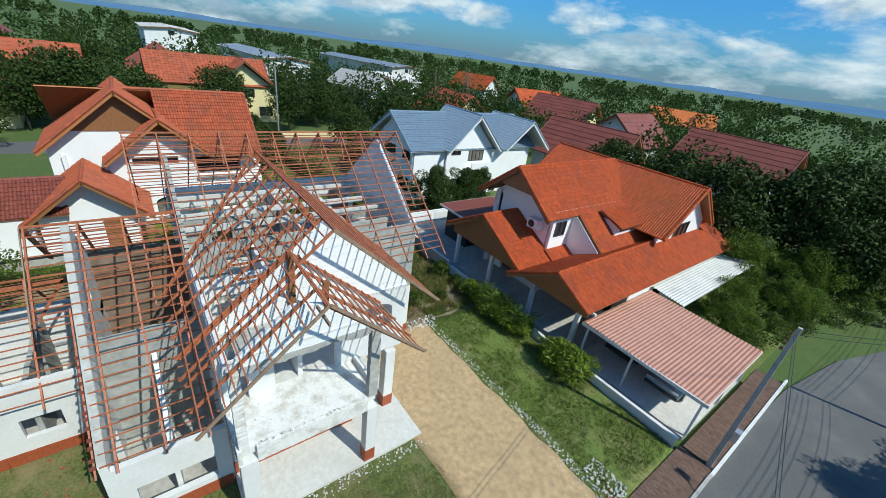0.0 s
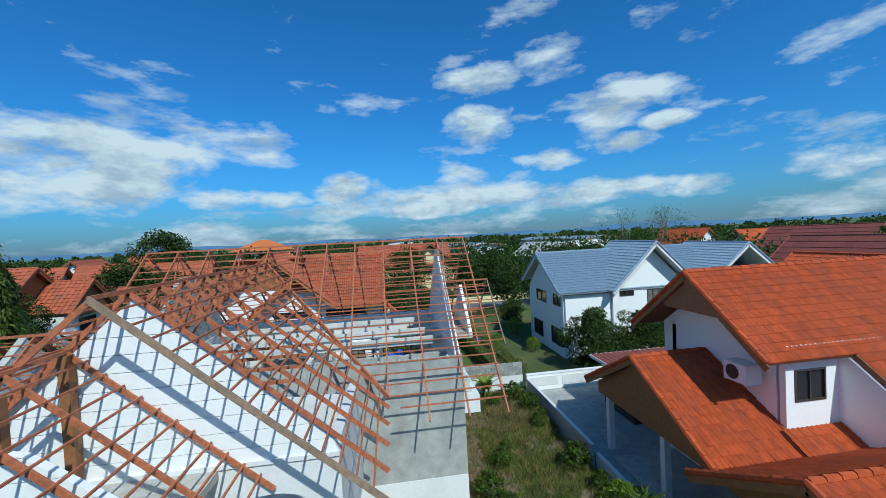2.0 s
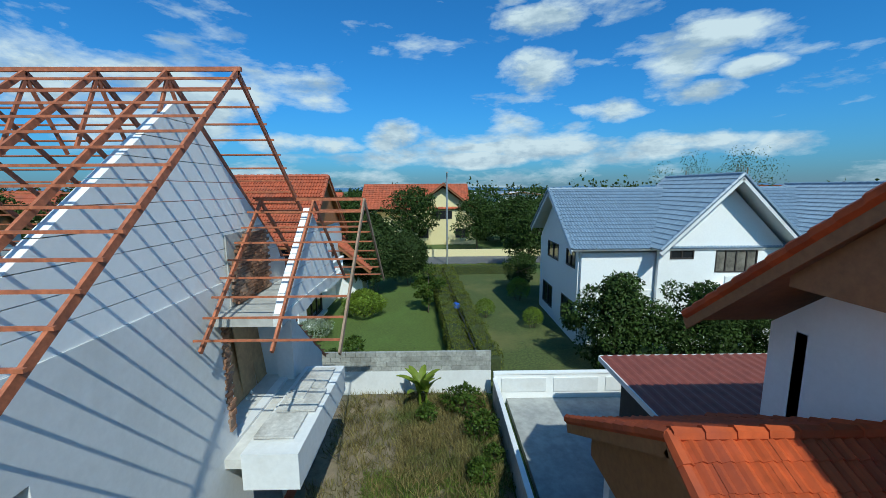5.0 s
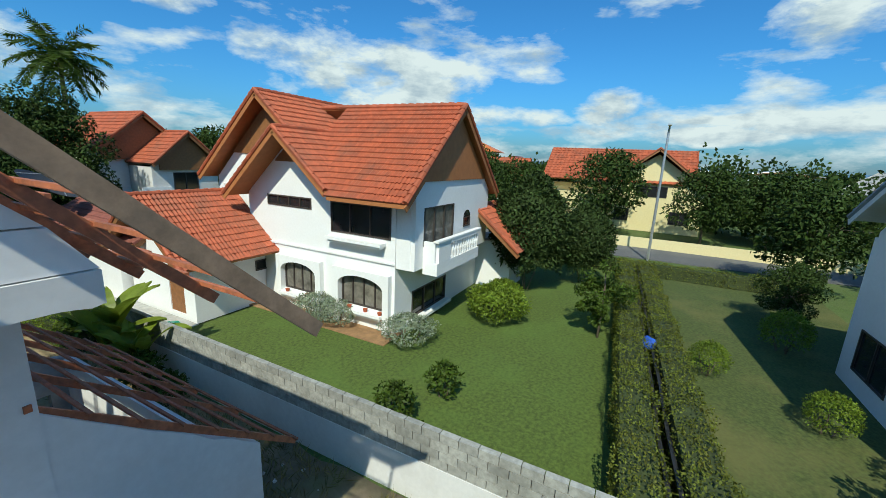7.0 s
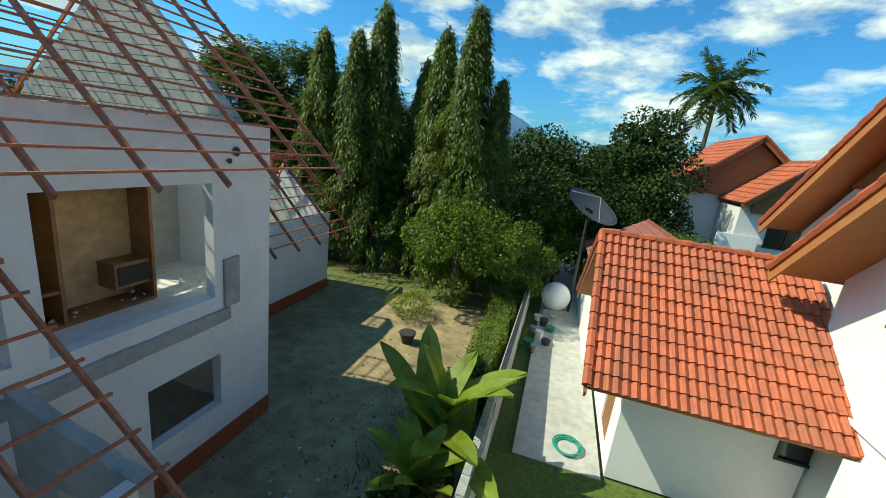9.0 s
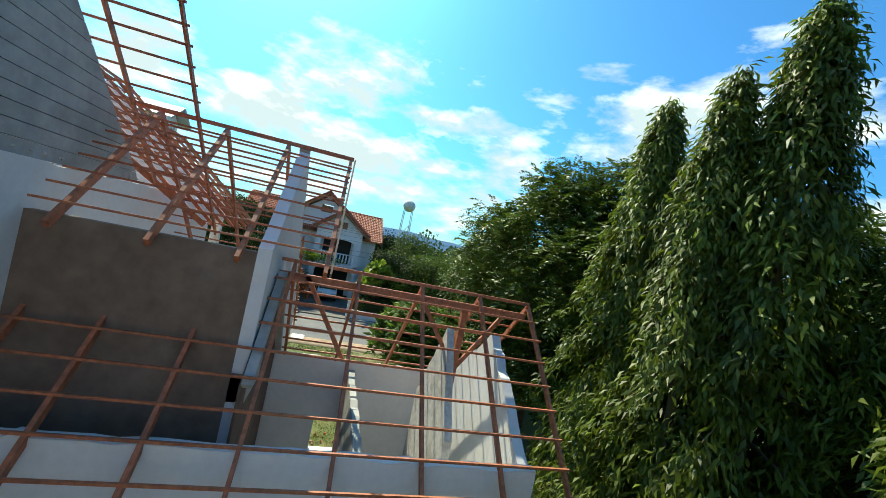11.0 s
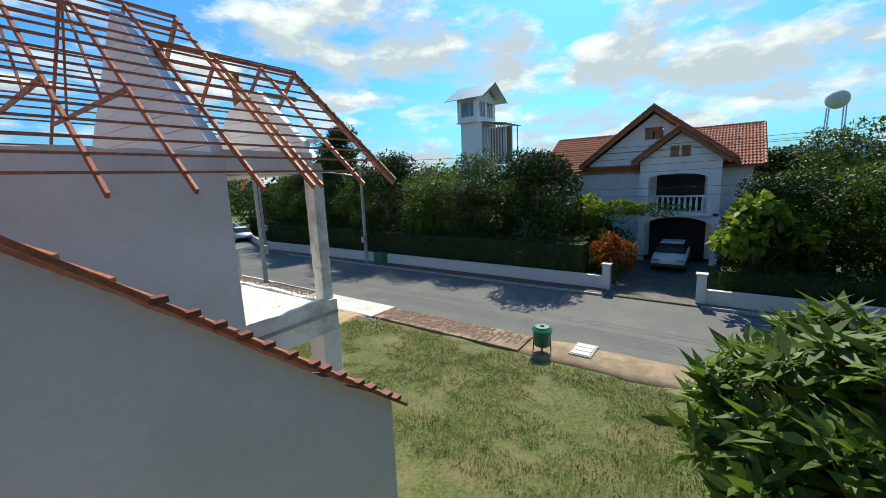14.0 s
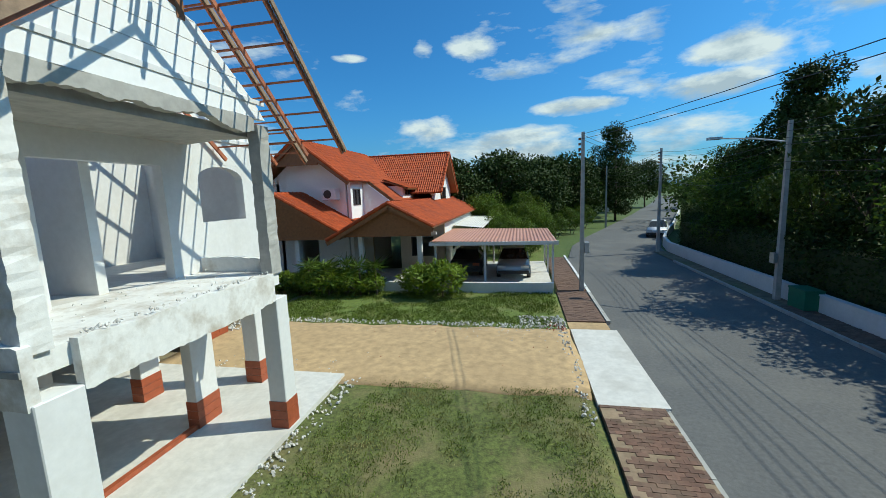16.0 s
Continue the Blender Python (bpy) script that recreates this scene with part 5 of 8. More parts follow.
part("gable_panel", wall_profile(bmesh.new(), "y", 12.15, 0.06, ((-4.3, 2.75), (-1.7, 4.10), (0.35, 3.0)), 2.6), M_BROWN, na, "brown timber gable panel")
part("gable_panel", wall_profile(bmesh.new(), "y", 14.3, 0.06, ((-9.18, 6.7), (-7.88, 7.72), (-6.58, 6.7)), 6.55), M_BROWN, na)
part("porch_wall", wall_profile(bmesh.new(), "y", 16.5, 0.2, ((-5.1, 2.9), (0.2, 2.9)), 0.0, ((-4.4, -2.6, 0.0, 2.2), (-1.9, -0.5, 0.9, 2.1))), M_CREAM_PALE, na)
window(na, "y", 16.5, -1.9, -0.5, 0.9, 2.1, -1)
part("porch_wall", wall_profile(bmesh.new(), "x", 0.0, 0.16, ((16.7, 2.9), (30.5, 2.9)), 0.0, ((19.5, 21.5, 0.8, 2.1),)), M_WHITE_CLEAN, na)
part("porch_floor", boxes((-10.0, 0.3, 12.35, 16.5, -0.2, 0.12)), M_CONC, na)
for x in (-10.8, -7.3, -3.6, -0.4):
    post(na, x, 12.75, 0.0, 2.75, 0.24)
part("gutter", boxes((-10.9, 0.5, 12.68, 12.82, 2.6, 2.74)), M_WHITE, na)
ac = thing("air_conditioner", (-6.1, 14.72, 4.55), label="white outdoor air conditioner unit on the upper wall", category="air conditioner")
part("casing", boxes((-0.42, 0.42, -0.3, 0.27, 0, 0.62)), M_WHITE, ac)
bm = bmesh.new()
bmesh.ops.create_cone(bm, cap_ends=True, segments=20, radius1=0.24, radius2=0.24, depth=0.02, matrix=Matrix.Translation((-0.08, -0.31, 0.31)) @ Matrix.Rotation(math.pi / 2, 4, "X"))
part("fan_grille", bm, M_BLACK, ac)
part("bracket", boxes((-0.4, -0.35, -0.3, 0.28, -0.05, 0.0), (0.35, 0.4, -0.3, 0.28, -0.05, 0.0)), M_STEEL, ac)

# carport: ribbed sheet roof on posts
cp = thing("carport", label="carport with a pink ribbed metal roof on white posts", category="carport")
part("roof_sheet", ribbed_sheet(0.25, 6.4, 12.25, 19.2, lambda v: 2.28 - 0.017 * (v - 0.4)), M_CLADDING, cp)
part("edge_beam", boxes((0.2, 6.45, 12.23, 12.3, 2.08, 2.25), (6.35, 6.42, 12.3, 19.2, 2.06, 2.17), (0.25, 0.32, 12.3, 19.2, 2.12, 2.26)), M_WHITE, cp)
for x, y in ((6.2, 12.5), (6.2, 16.0), (6.2, 19.0), (2.95, 12.6), (2.95, 19.0), (0.45, 19.0), (0.45, 12.6)):
    post(cp, x, y, -0.1, 2.16, 0.1)
part("floor", boxes((0.3, 6.2, 12.32, 19.4, -0.2, 0.02)), M_CONC_PALE, cp)
aw = thing("flat_awning", label="pale flat sheet awning beside the carport", category="awning")
part("roof_sheet", ribbed_sheet(0.25, 2.3, 19.3, 31.5, lambda v: 2.5 - 0.1 * (v - 0.2)), M_CONC_PALE, aw)
for y in (19.6, 25.2, 31.2):
    post(aw, 2.15, y, -0.1, 2.2, 0.08)
sh = thing("shed", label="shed with a dark red ribbed metal roof", category="shed")
bm = bmesh.new()
prev = None
for i in range(81):
    y, z = 14.45 + i * 0.075, 2.63 + (0.03 if i // 2 % 2 else 0.0)
    row = [bm.verts.new(p) for p in ((-15.6, y, z), (-12.2, y, z), (-12.2, y, z + 0.02), (-15.6, y, z + 0.02))]
    if prev:
        for k in range(4):
            bm.faces.new((prev[k], prev[(k + 1) % 4], row[(k + 1) % 4], row[k]))
    prev = row
bmesh.ops.recalc_face_normals(bm, faces=bm.faces[:])
part("roof_sheet", bm, M_TILE_DARK, sh)
# walls in near-black, so the shade under the roof is in their colour
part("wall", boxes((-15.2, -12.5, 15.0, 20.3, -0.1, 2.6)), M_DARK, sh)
part("fascia", boxes((-15.64, -15.6, 14.45, 20.6, 2.5, 2.66), (-15.6, -12.2, 14.4, 14.44, 2.5, 2.66)), M_WHITE, sh)


def car(name, at, rz, body_mat, label):
    """A parked car: body with wheel arches, cabin glass, bumpers, lamps and four wheels; it points along +y."""
    c = thing(name, at, rz, label, "car", "parked cars")
    bm = bmesh.new()
    prof = [(-2.1, 0.32), (2.1, 0.32), (2.15, 0.62), (1.95, 0.82), (1.0, 0.95), (-1.55, 0.97), (-2.05, 0.92), (-2.15, 0.6)]
    lo = [bm.verts.new((-0.84, y, z)) for y, z in prof]
    hi = [bm.verts.new((0.84, y, z)) for y, z in prof]
    bm.faces.new(lo)
    bm.faces.new(hi[::-1])
    for i in range(len(prof)):
        k = (i + 1) % len(prof)
        bm.faces.new((lo[i], hi[i], hi[k], lo[k]))
    bmesh.ops.recalc_face_normals(bm, faces=bm.faces[:])
    bmesh.ops.bevel(bm, geom=bm.edges[:], offset=0.06, segments=2, affect="EDGES")
    part("body", bm, body_mat, c, smooth=True)
    for nm, mat, off, grow in (("cabin_glass", M_GLASS, 0.0, 0.0), ("roof", body_mat, 0.0, 0.0)):
        bm = bmesh.new()
        if nm == "cabin_glass":
            base, top = [(-0.78, -1.7), (0.78, -1.7), (0.78, 1.05), (-0.78, 1.05)], [(-0.6, -1.15), (0.6, -1.15), (0.6, 0.3), (-0.6, 0.3)]
            zs = (0.93, 1.42)
        else:
            base, top = [(-0.62, -1.2), (0.62, -1.2), (0.62, 0.34), (-0.62, 0.34)], [(-0.56, -1.1), (0.56, -1.1), (0.56, 0.24), (-0.56, 0.24)]
            zs = (1.422, 1.47)
        a = [bm.verts.new((x, y, zs[0])) for x, y in base]
        b = [bm.verts.new((x, y, zs[1])) for x, y in top]
        bm.faces.new(a[::-1])
        bm.faces.new(b)
        for i in range(4):
            bm.faces.new((a[i], a[(i + 1) % 4], b[(i + 1) % 4], b[i]))
        part(nm, bm, mat, c)
    for x in (-0.80, 0.80):
        for y in (-1.35, 1.35):
            bm = bmesh.new()
            bmesh.ops.create_cone(bm, cap_ends=True, segments=20, radius1=0.32, radius2=0.32, depth=0.2, matrix=Matrix.Translation((x, y, 0.32)) @ Matrix.Rotation(math.pi / 2, 4, "Y"))
            wh = part("wheel", bm, M_BLACK, c)
            bm = bmesh.new()
            bmesh.ops.create_cone(bm, cap_ends=True, segments=14, radius1=0.19, radius2=0.17, depth=0.215, matrix=Matrix.Translation((x * 1.008, y, 0.32)) @ Matrix.Rotation(math.pi / 2, 4, "Y"))
            part("rim", bm, M_STEEL, wh)
    for x in (-0.6, 0.6):
        part("headlight", boxes((x - 0.2, x + 0.2, 2.06, 2.13, 0.62, 0.76)), M_LAMP_GLASS, c)
        part("tail_light", boxes((x - 0.18, x + 0.18, -2.14, -2.08, 0.68, 0.82)), M_REDTILE, c)
    part("bumper", boxes((-0.8, 0.8, 2.1, 2.19, 0.34, 0.5)), M_BLACK, c)
    part("bumper", boxes((-0.8, 0.8, -2.19, -2.1, 0.34, 0.5)), M_BLACK, c)
    return c


car("car", (4.3, 15.9, 0.02), 180, M_CAR_BLUE, "pale blue car under the pink carport")
car("car", (1.7, 16.4, 0.02), 0, M_BLACK, "black car in the shade of the carport")
car("car", (17.75, 34.4, -0.165), 160, M_CAR_WHITE, "white saloon car coming round the bend of the street")

# ================= white villa =================
vb = thing("white_villa", (0.65, 1.05, 0.06), label="white two-storey villa with terracotta tiled gables and a balcony", category="house")
part("wall", wall_profile(bmesh.new(), "x", -25.45, 0.2, ((-7.4, 4.95), (-4.36, 7.3), (-1.7, 5.3), (0.62, 5.5)), -0.24,
                          ((-6.15, -3.55, 4.32, 4.78), (-2.5, 0.42, 3.55, 4.78), (-5.3, -3.25, 0.65, 1.9), (-2.0, 0.2, 0.65, 1.9))), M_WHITE_CLEAN, vb, "white front wall")
window(vb, "x", -25.25, -6.15, -3.55, 4.32, 4.78, 1, 4)
window(vb, "x", -25.25, -2.5, 0.42, 3.55, 4.78, 1, 3)
window(vb, "x", -25.3, -5.3, -3.25, 0.65, 1.9, 1, 4, glass=M_CURTAIN)
window(vb, "x", -25.3, -2.0, 0.2, 0.65, 1.9, 1, 4, glass=M_CURTAIN)
for y0, y1 in ((-5.3, -3.25), (-2.0, 0.2)):       # arched heads proud of the wall
    bm = bmesh.new()
    m_, r_ = (y0 + y1) / 2, (y1 - y0) / 2
    for i in range(12):
        a0, a1 = math.pi * i / 12, math.pi * (i + 1) / 12
        p0, p1 = (m_ - r_ * math.cos(a0), 1.55 + 0.42 * math.sin(a0)), (m_ - r_ * math.cos(a1), 1.55 + 0.42 * math.sin(a1))
        prism(bm, (p0, p1, (p1[0], 2.2), (p0[0], 2.2)), "x", -25.24, -25.02)
    bmesh.ops.remove_doubles(bm, verts=bm.verts[:], dist=0.001)
    part("arch_head", bm, M_WHITE_CLEAN, vb)
    part("arch_pier", boxes((-25.24, -25.02, y0 - 0.28, y0, -0.2, 2.2)), M_WHITE_CLEAN, vb)
    part("arch_pier", boxes((-25.24, -25.02, y1, y1 + 0.28, -0.2, 2.2)), M_WHITE_CLEAN, vb)
for y0, y1, z in ((-2.5, 0.2, 3.2), (-2.0, 0.2, 0.36), (-5.3, -3.3, 0.36)):
    part("sill", boxes((-25.24, -24.85, y0, y1, z + 0.1, z + 0.22), (-25.24, -24.93, y0 + 0.08, y1 - 0.08, z, z + 0.098)), M_WHITE_CLEAN, vb)
part("band", boxes((-25.24, -25.19, -7.6, 0.6, 2.62, 2.70)), M_WHITE_CLEAN, vb)
part("wall", wall_profile(bmesh.new(), "y", 0.42, 0.2, ((-33.0, 2.6), (-25.45, 2.6)), -0.2, ((-29.5, -26.5, 0.1, 1.25),)), M_WHITE_CLEAN, vb)
window(vb, "y", 0.62, -29.5, -26.5, 0.1, 1.25, 1, 3)
part("sill", boxes((-29.6, -26.4, 0.63, 0.95, -0.05, 0.08)), M_WHITE_CLEAN, vb)
part("wall", wall_profile(bmesh.new(), "y", 1.25, 0.18, ((-32.3, 5.2), (-28.42, 8.4), (-25.3, 5.75)), 2.5, ((-28.35, -25.9, 3.35, 4.8), (-30.1, -29.4, 3.65, 4.1))), M_WHITE_CLEAN, vb, "white gable end over the balcony")
window(vb, "y", 1.43, -28.35, -25.9, 3.35, 4.8, 1, 3, glass=M_CURTAIN)
window(vb, "y", 1.43, -30.1, -29.4, 3.65, 4.1, 1, 1)
bm = bmesh.new()
for i in range(10):
    a0, a1 = math.pi * i / 10, math.pi * (i + 1) / 10
    prism(bm, ((-29.75 - 0.35 * math.cos(a0), 4.1), (-29.75 - 0.35 * math.cos(a1), 4.1), (-29.75 - 0.35 * math.cos(a1), 4.1 + 0.3 * math.sin(a1) + 0.002), (-29.75 - 0.35 * math.cos(a0), 4.1 + 0.3 * math.sin(a0) + 0.002)), "y", 1.435, 1.45)
bmesh.ops.remove_doubles(bm, verts=bm.verts[:], dist=0.001)
part("arched_pane", bm, M_GLASS, vb)
part("gable_panel", wall_profile(bmesh.new(), "y", 1.44, 0.06, ((-31.5, 5.8), (-28.42, 8.38), (-25.55, 5.85)), 5.76), M_SOFFIT, vb, "brown timber gable panel")
part("gable_panel", wall_profile(bmesh.new(), "x", -25.24, 0.05, ((-5.5, 6.25), (-4.36, 7.22), (-3.22, 6.25)), 6.2), M_BROWN, vb, "brown timber gable panel")
part("gable_panel", wall_profile(bmesh.new(), "x", -25.71, 0.05, ((-8.9, 6.5), (-6.34, 8.7), (-3.8, 6.5)), 6.45), M_BROWN, vb, "brown timber gable panel")
part("soffit", boxes((-32.5, -25.3, 0.6, 1.25, 2.5, 2.62)), M_WHITE_CLEAN, vb)
part("wall", boxes((-25.45, -25.27, 0.64, 1.25, 2.5, 5.0)), M_WHITE_CLEAN, vb)
# balcony with balusters
part("balcony", boxes((-29.9, -25.9, 1.43, 2.05, 2.28, 2.52), (-29.9, -25.9, 1.93, 2.05, 2.524, 2.75), (-26.02, -25.9, 1.43, 1.93, 2.524, 3.55), (-27.0, -26.03, 1.93, 2.05, 2.754, 3.55)), M_WHITE_CLEAN, vb)
part("handrail", boxes((-29.95, -27.0, 1.90, 2.08, 3.42, 3.55), (-29.98, -25.86, 1.88, 2.1, 3.554, 3.62)), M_WHITE_CLEAN, vb)
me = bpy.data.meshes.new("baluster")
bm = bmesh.new()
tube(bm, ((0, 0, 0), (0, 0, 0.1)), 0.05, 0.05, 8)
tube(bm, ((0, 0, 0.1), (0, 0, 0.3)), 0.035, 0.075, 8)
tube(bm, ((0, 0, 0.3), (0, 0, 0.66)), 0.075, 0.04, 8)
bm.to_mesh(me)
bm.free()
me.materials.append(M_WHITE_CLEAN)
for i in range(11):
    ob = new("baluster", me)
    ob.parent = vb
    ob.location = (-29.75 + i * 0.25, 1.99, 2.755)
# other walls and the roofs
part("wall", boxes((-33.0, -25.45, -9.6, -9.4, -0.2, 5.0), (-33.2, -33.0, -9.6, 0.6, -0.2, 5.0)), M_WHITE_CLEAN, vb)
part("wall", wall_profile(bmesh.new(), "x", -25.9, 0.18, ((-10.2, 5.3), (-6.34, 8.72), (-2.6, 5.4)), 3.0), M_WHITE_CLEAN, vb)
VX, VZ, VR = -28.42, 8.68, 0.84          # main ridge of the villa and its pitch
tiled_slope("roof_tiles", (VX - 4.35, 1.72, VZ - VR * 4.35), (VX - 4.35, -10.2, VZ - VR * 4.35), (VX, 1.72, VZ), M_TILE_B, vb)
slant = math.hypot(1.0, VR)
tiled_slope("roof_tiles", (VX + 4.29, -4.3, VZ - VR * 4.29), (VX + 4.29, 1.72, VZ - VR * 4.29), (VX, -4.3, VZ), M_TILE_B, vb, singles=True,
            cut=lambda along, up: along - 4.3 > -1.75 - 1.02 * up / slant)
part("roof_deck", prism(bmesh.new(), ((VX, VZ - 0.14), (VX + 4.27, VZ - 0.14 - VR * 4.27), (VX + 4.27, VZ - 0.04 - VR * 4.27), (VX, VZ - 0.04)), "y", -1.7, 1.7), M_SOFFIT, vb)
for a_, b_ in (((VX, -6.3, VZ), (VX, 1.72, VZ)), ((VX + 4.29, 1.72, VZ - VR * 4.29), (VX, 1.72, VZ)), ((VX - 4.35, 1.72, VZ - VR * 4.35), (VX, 1.72, VZ))):
    bm = bmesh.new()
    n = round((Vector(b_) - Vector(a_)).length / 0.38)
    for i in range(n):
        p_, q_ = Vector(a_).lerp(Vector(b_), i / n), Vector(a_).lerp(Vector(b_), (i + 1.06) / n)
        tube(bm, (p_ + Vector((0, 0, 0.05)), q_ + Vector((0, 0, 0.03))), 0.12, 0.10, 8)
    part("cap_tiles", bm, M_TILE_BI, vb)
for sgn, run in ((1, 4.29), (-1, 4.35)):
    part("barge_board", bar(bmesh.new(), (VX + sgn * run, 1.74, VZ - VR * run - 0.16), (VX, 1.74, VZ - 0.16), 0.04, 0.22), M_SOFFIT, vb)
part("fascia", boxes((VX + 4.24, VX + 4.28, -1.6, 1.7, VZ - VR * 4.29 - 0.14, VZ - VR * 4.29 + 0.02)), M_SOFFIT, vb)
gable_roof(vb, "x", -6.34, 9.03, 0, -31.0, -25.02, 4.3, M_TILE_B, rise=0.86, fascia=M_SOFFIT)
gable_roof(vb, "x", -4.36, 7.51, 0, -27.5, -24.17, 3.25, M_TILE_B, rise=0.86, fascia=M_SOFFIT, drop2=2.6)
gable_roof(vb, "x", -8.61, 4.74, 0, -25.3, -21.05, 3.0, M_TILE_B, rise=0.83, singles=True)
gable_roof(vb, "x", 1.2, 4.4, 0, -36.0, -31.2, 2.4, M_TILE_B, rise=0.85)
part("lower_wall", boxes((-35.5, -33.2, -0.6, 2.6, -0.2, 2.4)), M_WHITE_CLEAN, vb)
part("annex_wall", wall_profile(bmesh.new(), "y", -6.68, 0.18, ((-25.2, 2.6), (-22.122, 2.6)), -0.24, ((-25.5, -24.68, 1.3, 1.78),)), M_WHITE_CLEAN, vb)
window(vb, "y", -6.5, -25.5, -24.68, 1.3, 1.78, 1, 1)
part("annex_wall", wall_profile(bmesh.new(), "x", -22.12, 0.18, ((-11.0, 2.5), (-8.61, 4.5), (-6.5, 2.8)), -0.24, ((-8.2, -7.2, 0.0, 2.0),)), M_WHITE_CLEAN, vb)
part("annex_door", boxes((-22.02, -21.98, -8.2, -7.2, -0.1, 2.0)), M_BROWN, vb)
gable_roof(vb, "y", -23.9, 4.12, 0, -18.2, -9.6, 2.45, M_TILE_DARK, rise=0.6)
part("rear_wall", boxes((-26.2, -21.6, -17.8, -11.2, -0.24, 2.6)), M_WHITE_CLEAN, vb)
for y in (-4.9, -3.7, -0.6, 0.1, -1.4):
    bm = bmesh.new()
    tube(bm, ((0, 0, 0), (0, 0, 0.13)), 0.07, 0.10, 10)
    ob = single("flower_pot", bm, M_TILE_BI, "small terracotta flower pot on the sill", "pot", "flower pots")
    ob.location = (-24.37, y + 1.05, 0.642)

# ================= blue-roofed house =================
hc = thing("blue_roof_house", (0.85, -0.05, 0.0), label="white two-storey house with blue-grey tiled gables", category="house")
part("wall", wall_profile(bmesh.new(), "x", -24.2, 0.2, ((16.6, 4.75), (20.4, 4.75)), -0.2), M_WHITE_CLEAN, hc)
part("wall", wall_profile(bmesh.new(), "y", 16.5, 0.2, ((-31.2, 5.0), (-28.05, 7.6), (-24.2, 5.0)), -0.2, ((-29.6, -27.4, 3.7, 4.7), (-26.0, -24.6, 3.8, 4.7), (-26.6, -24.5, 0.6, 2.0), (-30.5, -28.4, 0.5, 1.9))), M_WHITE_CLEAN, hc)
window(hc, "y", 16.5, -29.6, -27.4, 3.7, 4.7, -1, 2)
window(hc, "y", 16.5, -26.0, -24.6, 3.8, 4.7, -1, 2)
window(hc, "y", 16.5, -26.6, -24.5, 0.6, 2.0, -1, 2)
window(hc, "y", 16.5, -30.5, -28.4, 0.5, 1.9, -1, 2)
part("wall", wall_profile(bmesh.new(), "x", -23.9, 0.2, ((20.35, 5.0), (23.5, 8.15), (26.7, 5.0)), -0.2, ((20.9, 22.1, 4.45, 4.9), (23.2, 25.3, 3.75, 4.9), (22.0, 26.0, 0.6, 2.1))), M_WHITE_CLEAN, hc)
window(hc, "x", -23.7, 20.9, 22.1, 4.45, 4.9, 1, 2)
window(hc, "x", -23.7, 23.2, 25.3, 3.75, 4.9, 1, 4, glass=M_CURTAIN)
window(hc, "x", -23.7, 22.0, 26.0, 0.6, 2.1, 1, 4)
part("band", boxes((-23.7, -23.66, 20.3, 26.7, 2.9, 2.97), (-24.0, -23.97, 16.6, 20.3, 2.75, 2.82)), M_WHITE_CLEAN, hc)
part("balcony", boxes((-23.69, -22.9, 23.2, 26.2, 2.98, 3.15), (-23.0, -22.9, 23.2, 26.2, 3.154, 3.7)), M_WHITE_CLEAN, hc)
part("wall", boxes((-31.4, -31.2, 16.5, 33, -0.2, 4.8), (-31.2, -24.2, 33, 33.2, -0.2, 4.8), (-24.2, -24.0, 26.7, 33, -0.2, 4.8)), M_WHITE_CLEAN, hc)
gable_roof(hc, "y", -28.05, 7.9, 0, 15.95, 33.5, 3.9, M_TILE_C, rise=0.66, fascia=M_WHITE, deck_mat=M_WHITE, drop2=4.45)
gable_roof(hc, "x", 23.5, 8.55, 0, -29.0, -22.8, 3.6, M_TILE_C, rise=0.98, fascia=M_WHITE, deck_mat=M_WHITE)
gable_roof(hc, "x", 31.0, 8.1, 0, -29.0, -22.4, 3.6, M_TILE_C, rise=0.84, fascia=M_WHITE, deck_mat=M_WHITE)

# ================= house across the street, tower, tank =================
def arch_fill(y0, y1, z0, z1, x0, x1, n=12):
    """The spandrels over an arch, as one solid: from its curve up to z1."""
    bm = bmesh.new()
    m_, r_ = (y0 + y1) / 2, (y1 - y0) / 2
    prev = None
    for i in range(n + 1):
        a = math.pi * i / n
        y, z = m_ - r_ * math.cos(a), z0 + (z1 - z0) * 0.92 * math.sin(a)
        row = [bm.verts.new(p) for p in ((x0, y, z), (x1, y, z), (x1, y, z1), (x0, y, z1))]
        if prev:
            for k in range(4):
                bm.faces.new((prev[k], prev[(k + 1) % 4], row[(k + 1) % 4], row[k]))
        prev = row
    bmesh.ops.recalc_face_normals(bm, faces=bm.faces[:])
    return bm


hd = thing("grey_gabled_house", (0.0, 0.5, 0.0), label="grey-white two-storey house with stepped front gables behind a leafy garden", category="house")
part("wall", wall_profile(bmesh.new(), "x", 23.2, 0.2, ((-10.4, 5.6), (-6.4, 8.8), (-2.6, 5.9)), 0.0, ((-6.9, -5.9, 7.3, 8.0), (-9.4, -6.4, 0.0, 2.5))), M_WHITE, hd)
part("siding", boxes(*[(23.17, 23.2, -10.0 + 0.95 * max(0, i - 3) * 0.3, -2.8 - 0.95 * max(0, i - 3) * 0.38, 4.4 + i * 0.28, 4.65 + i * 0.28) for i in range(10)]), M_WHITE, hd)
part("porch_wall", wall_profile(bmesh.new(), "x", 21.4, 0.18, ((-10.0, 5.9), (-8.0, 7.4), (-6.0, 5.9)), 2.9, ((-9.4, -6.5, 2.95, 5.2),)), M_WHITE, hd)
part("balcony_arch", arch_fill(-9.4, -6.5, 4.85, 5.2, 21.38, 21.5), M_WHITE, hd)
part("garage_arch", arch_fill(-9.72, -6.38, 2.1, 2.74, 21.38, 21.5), M_WHITE, hd)
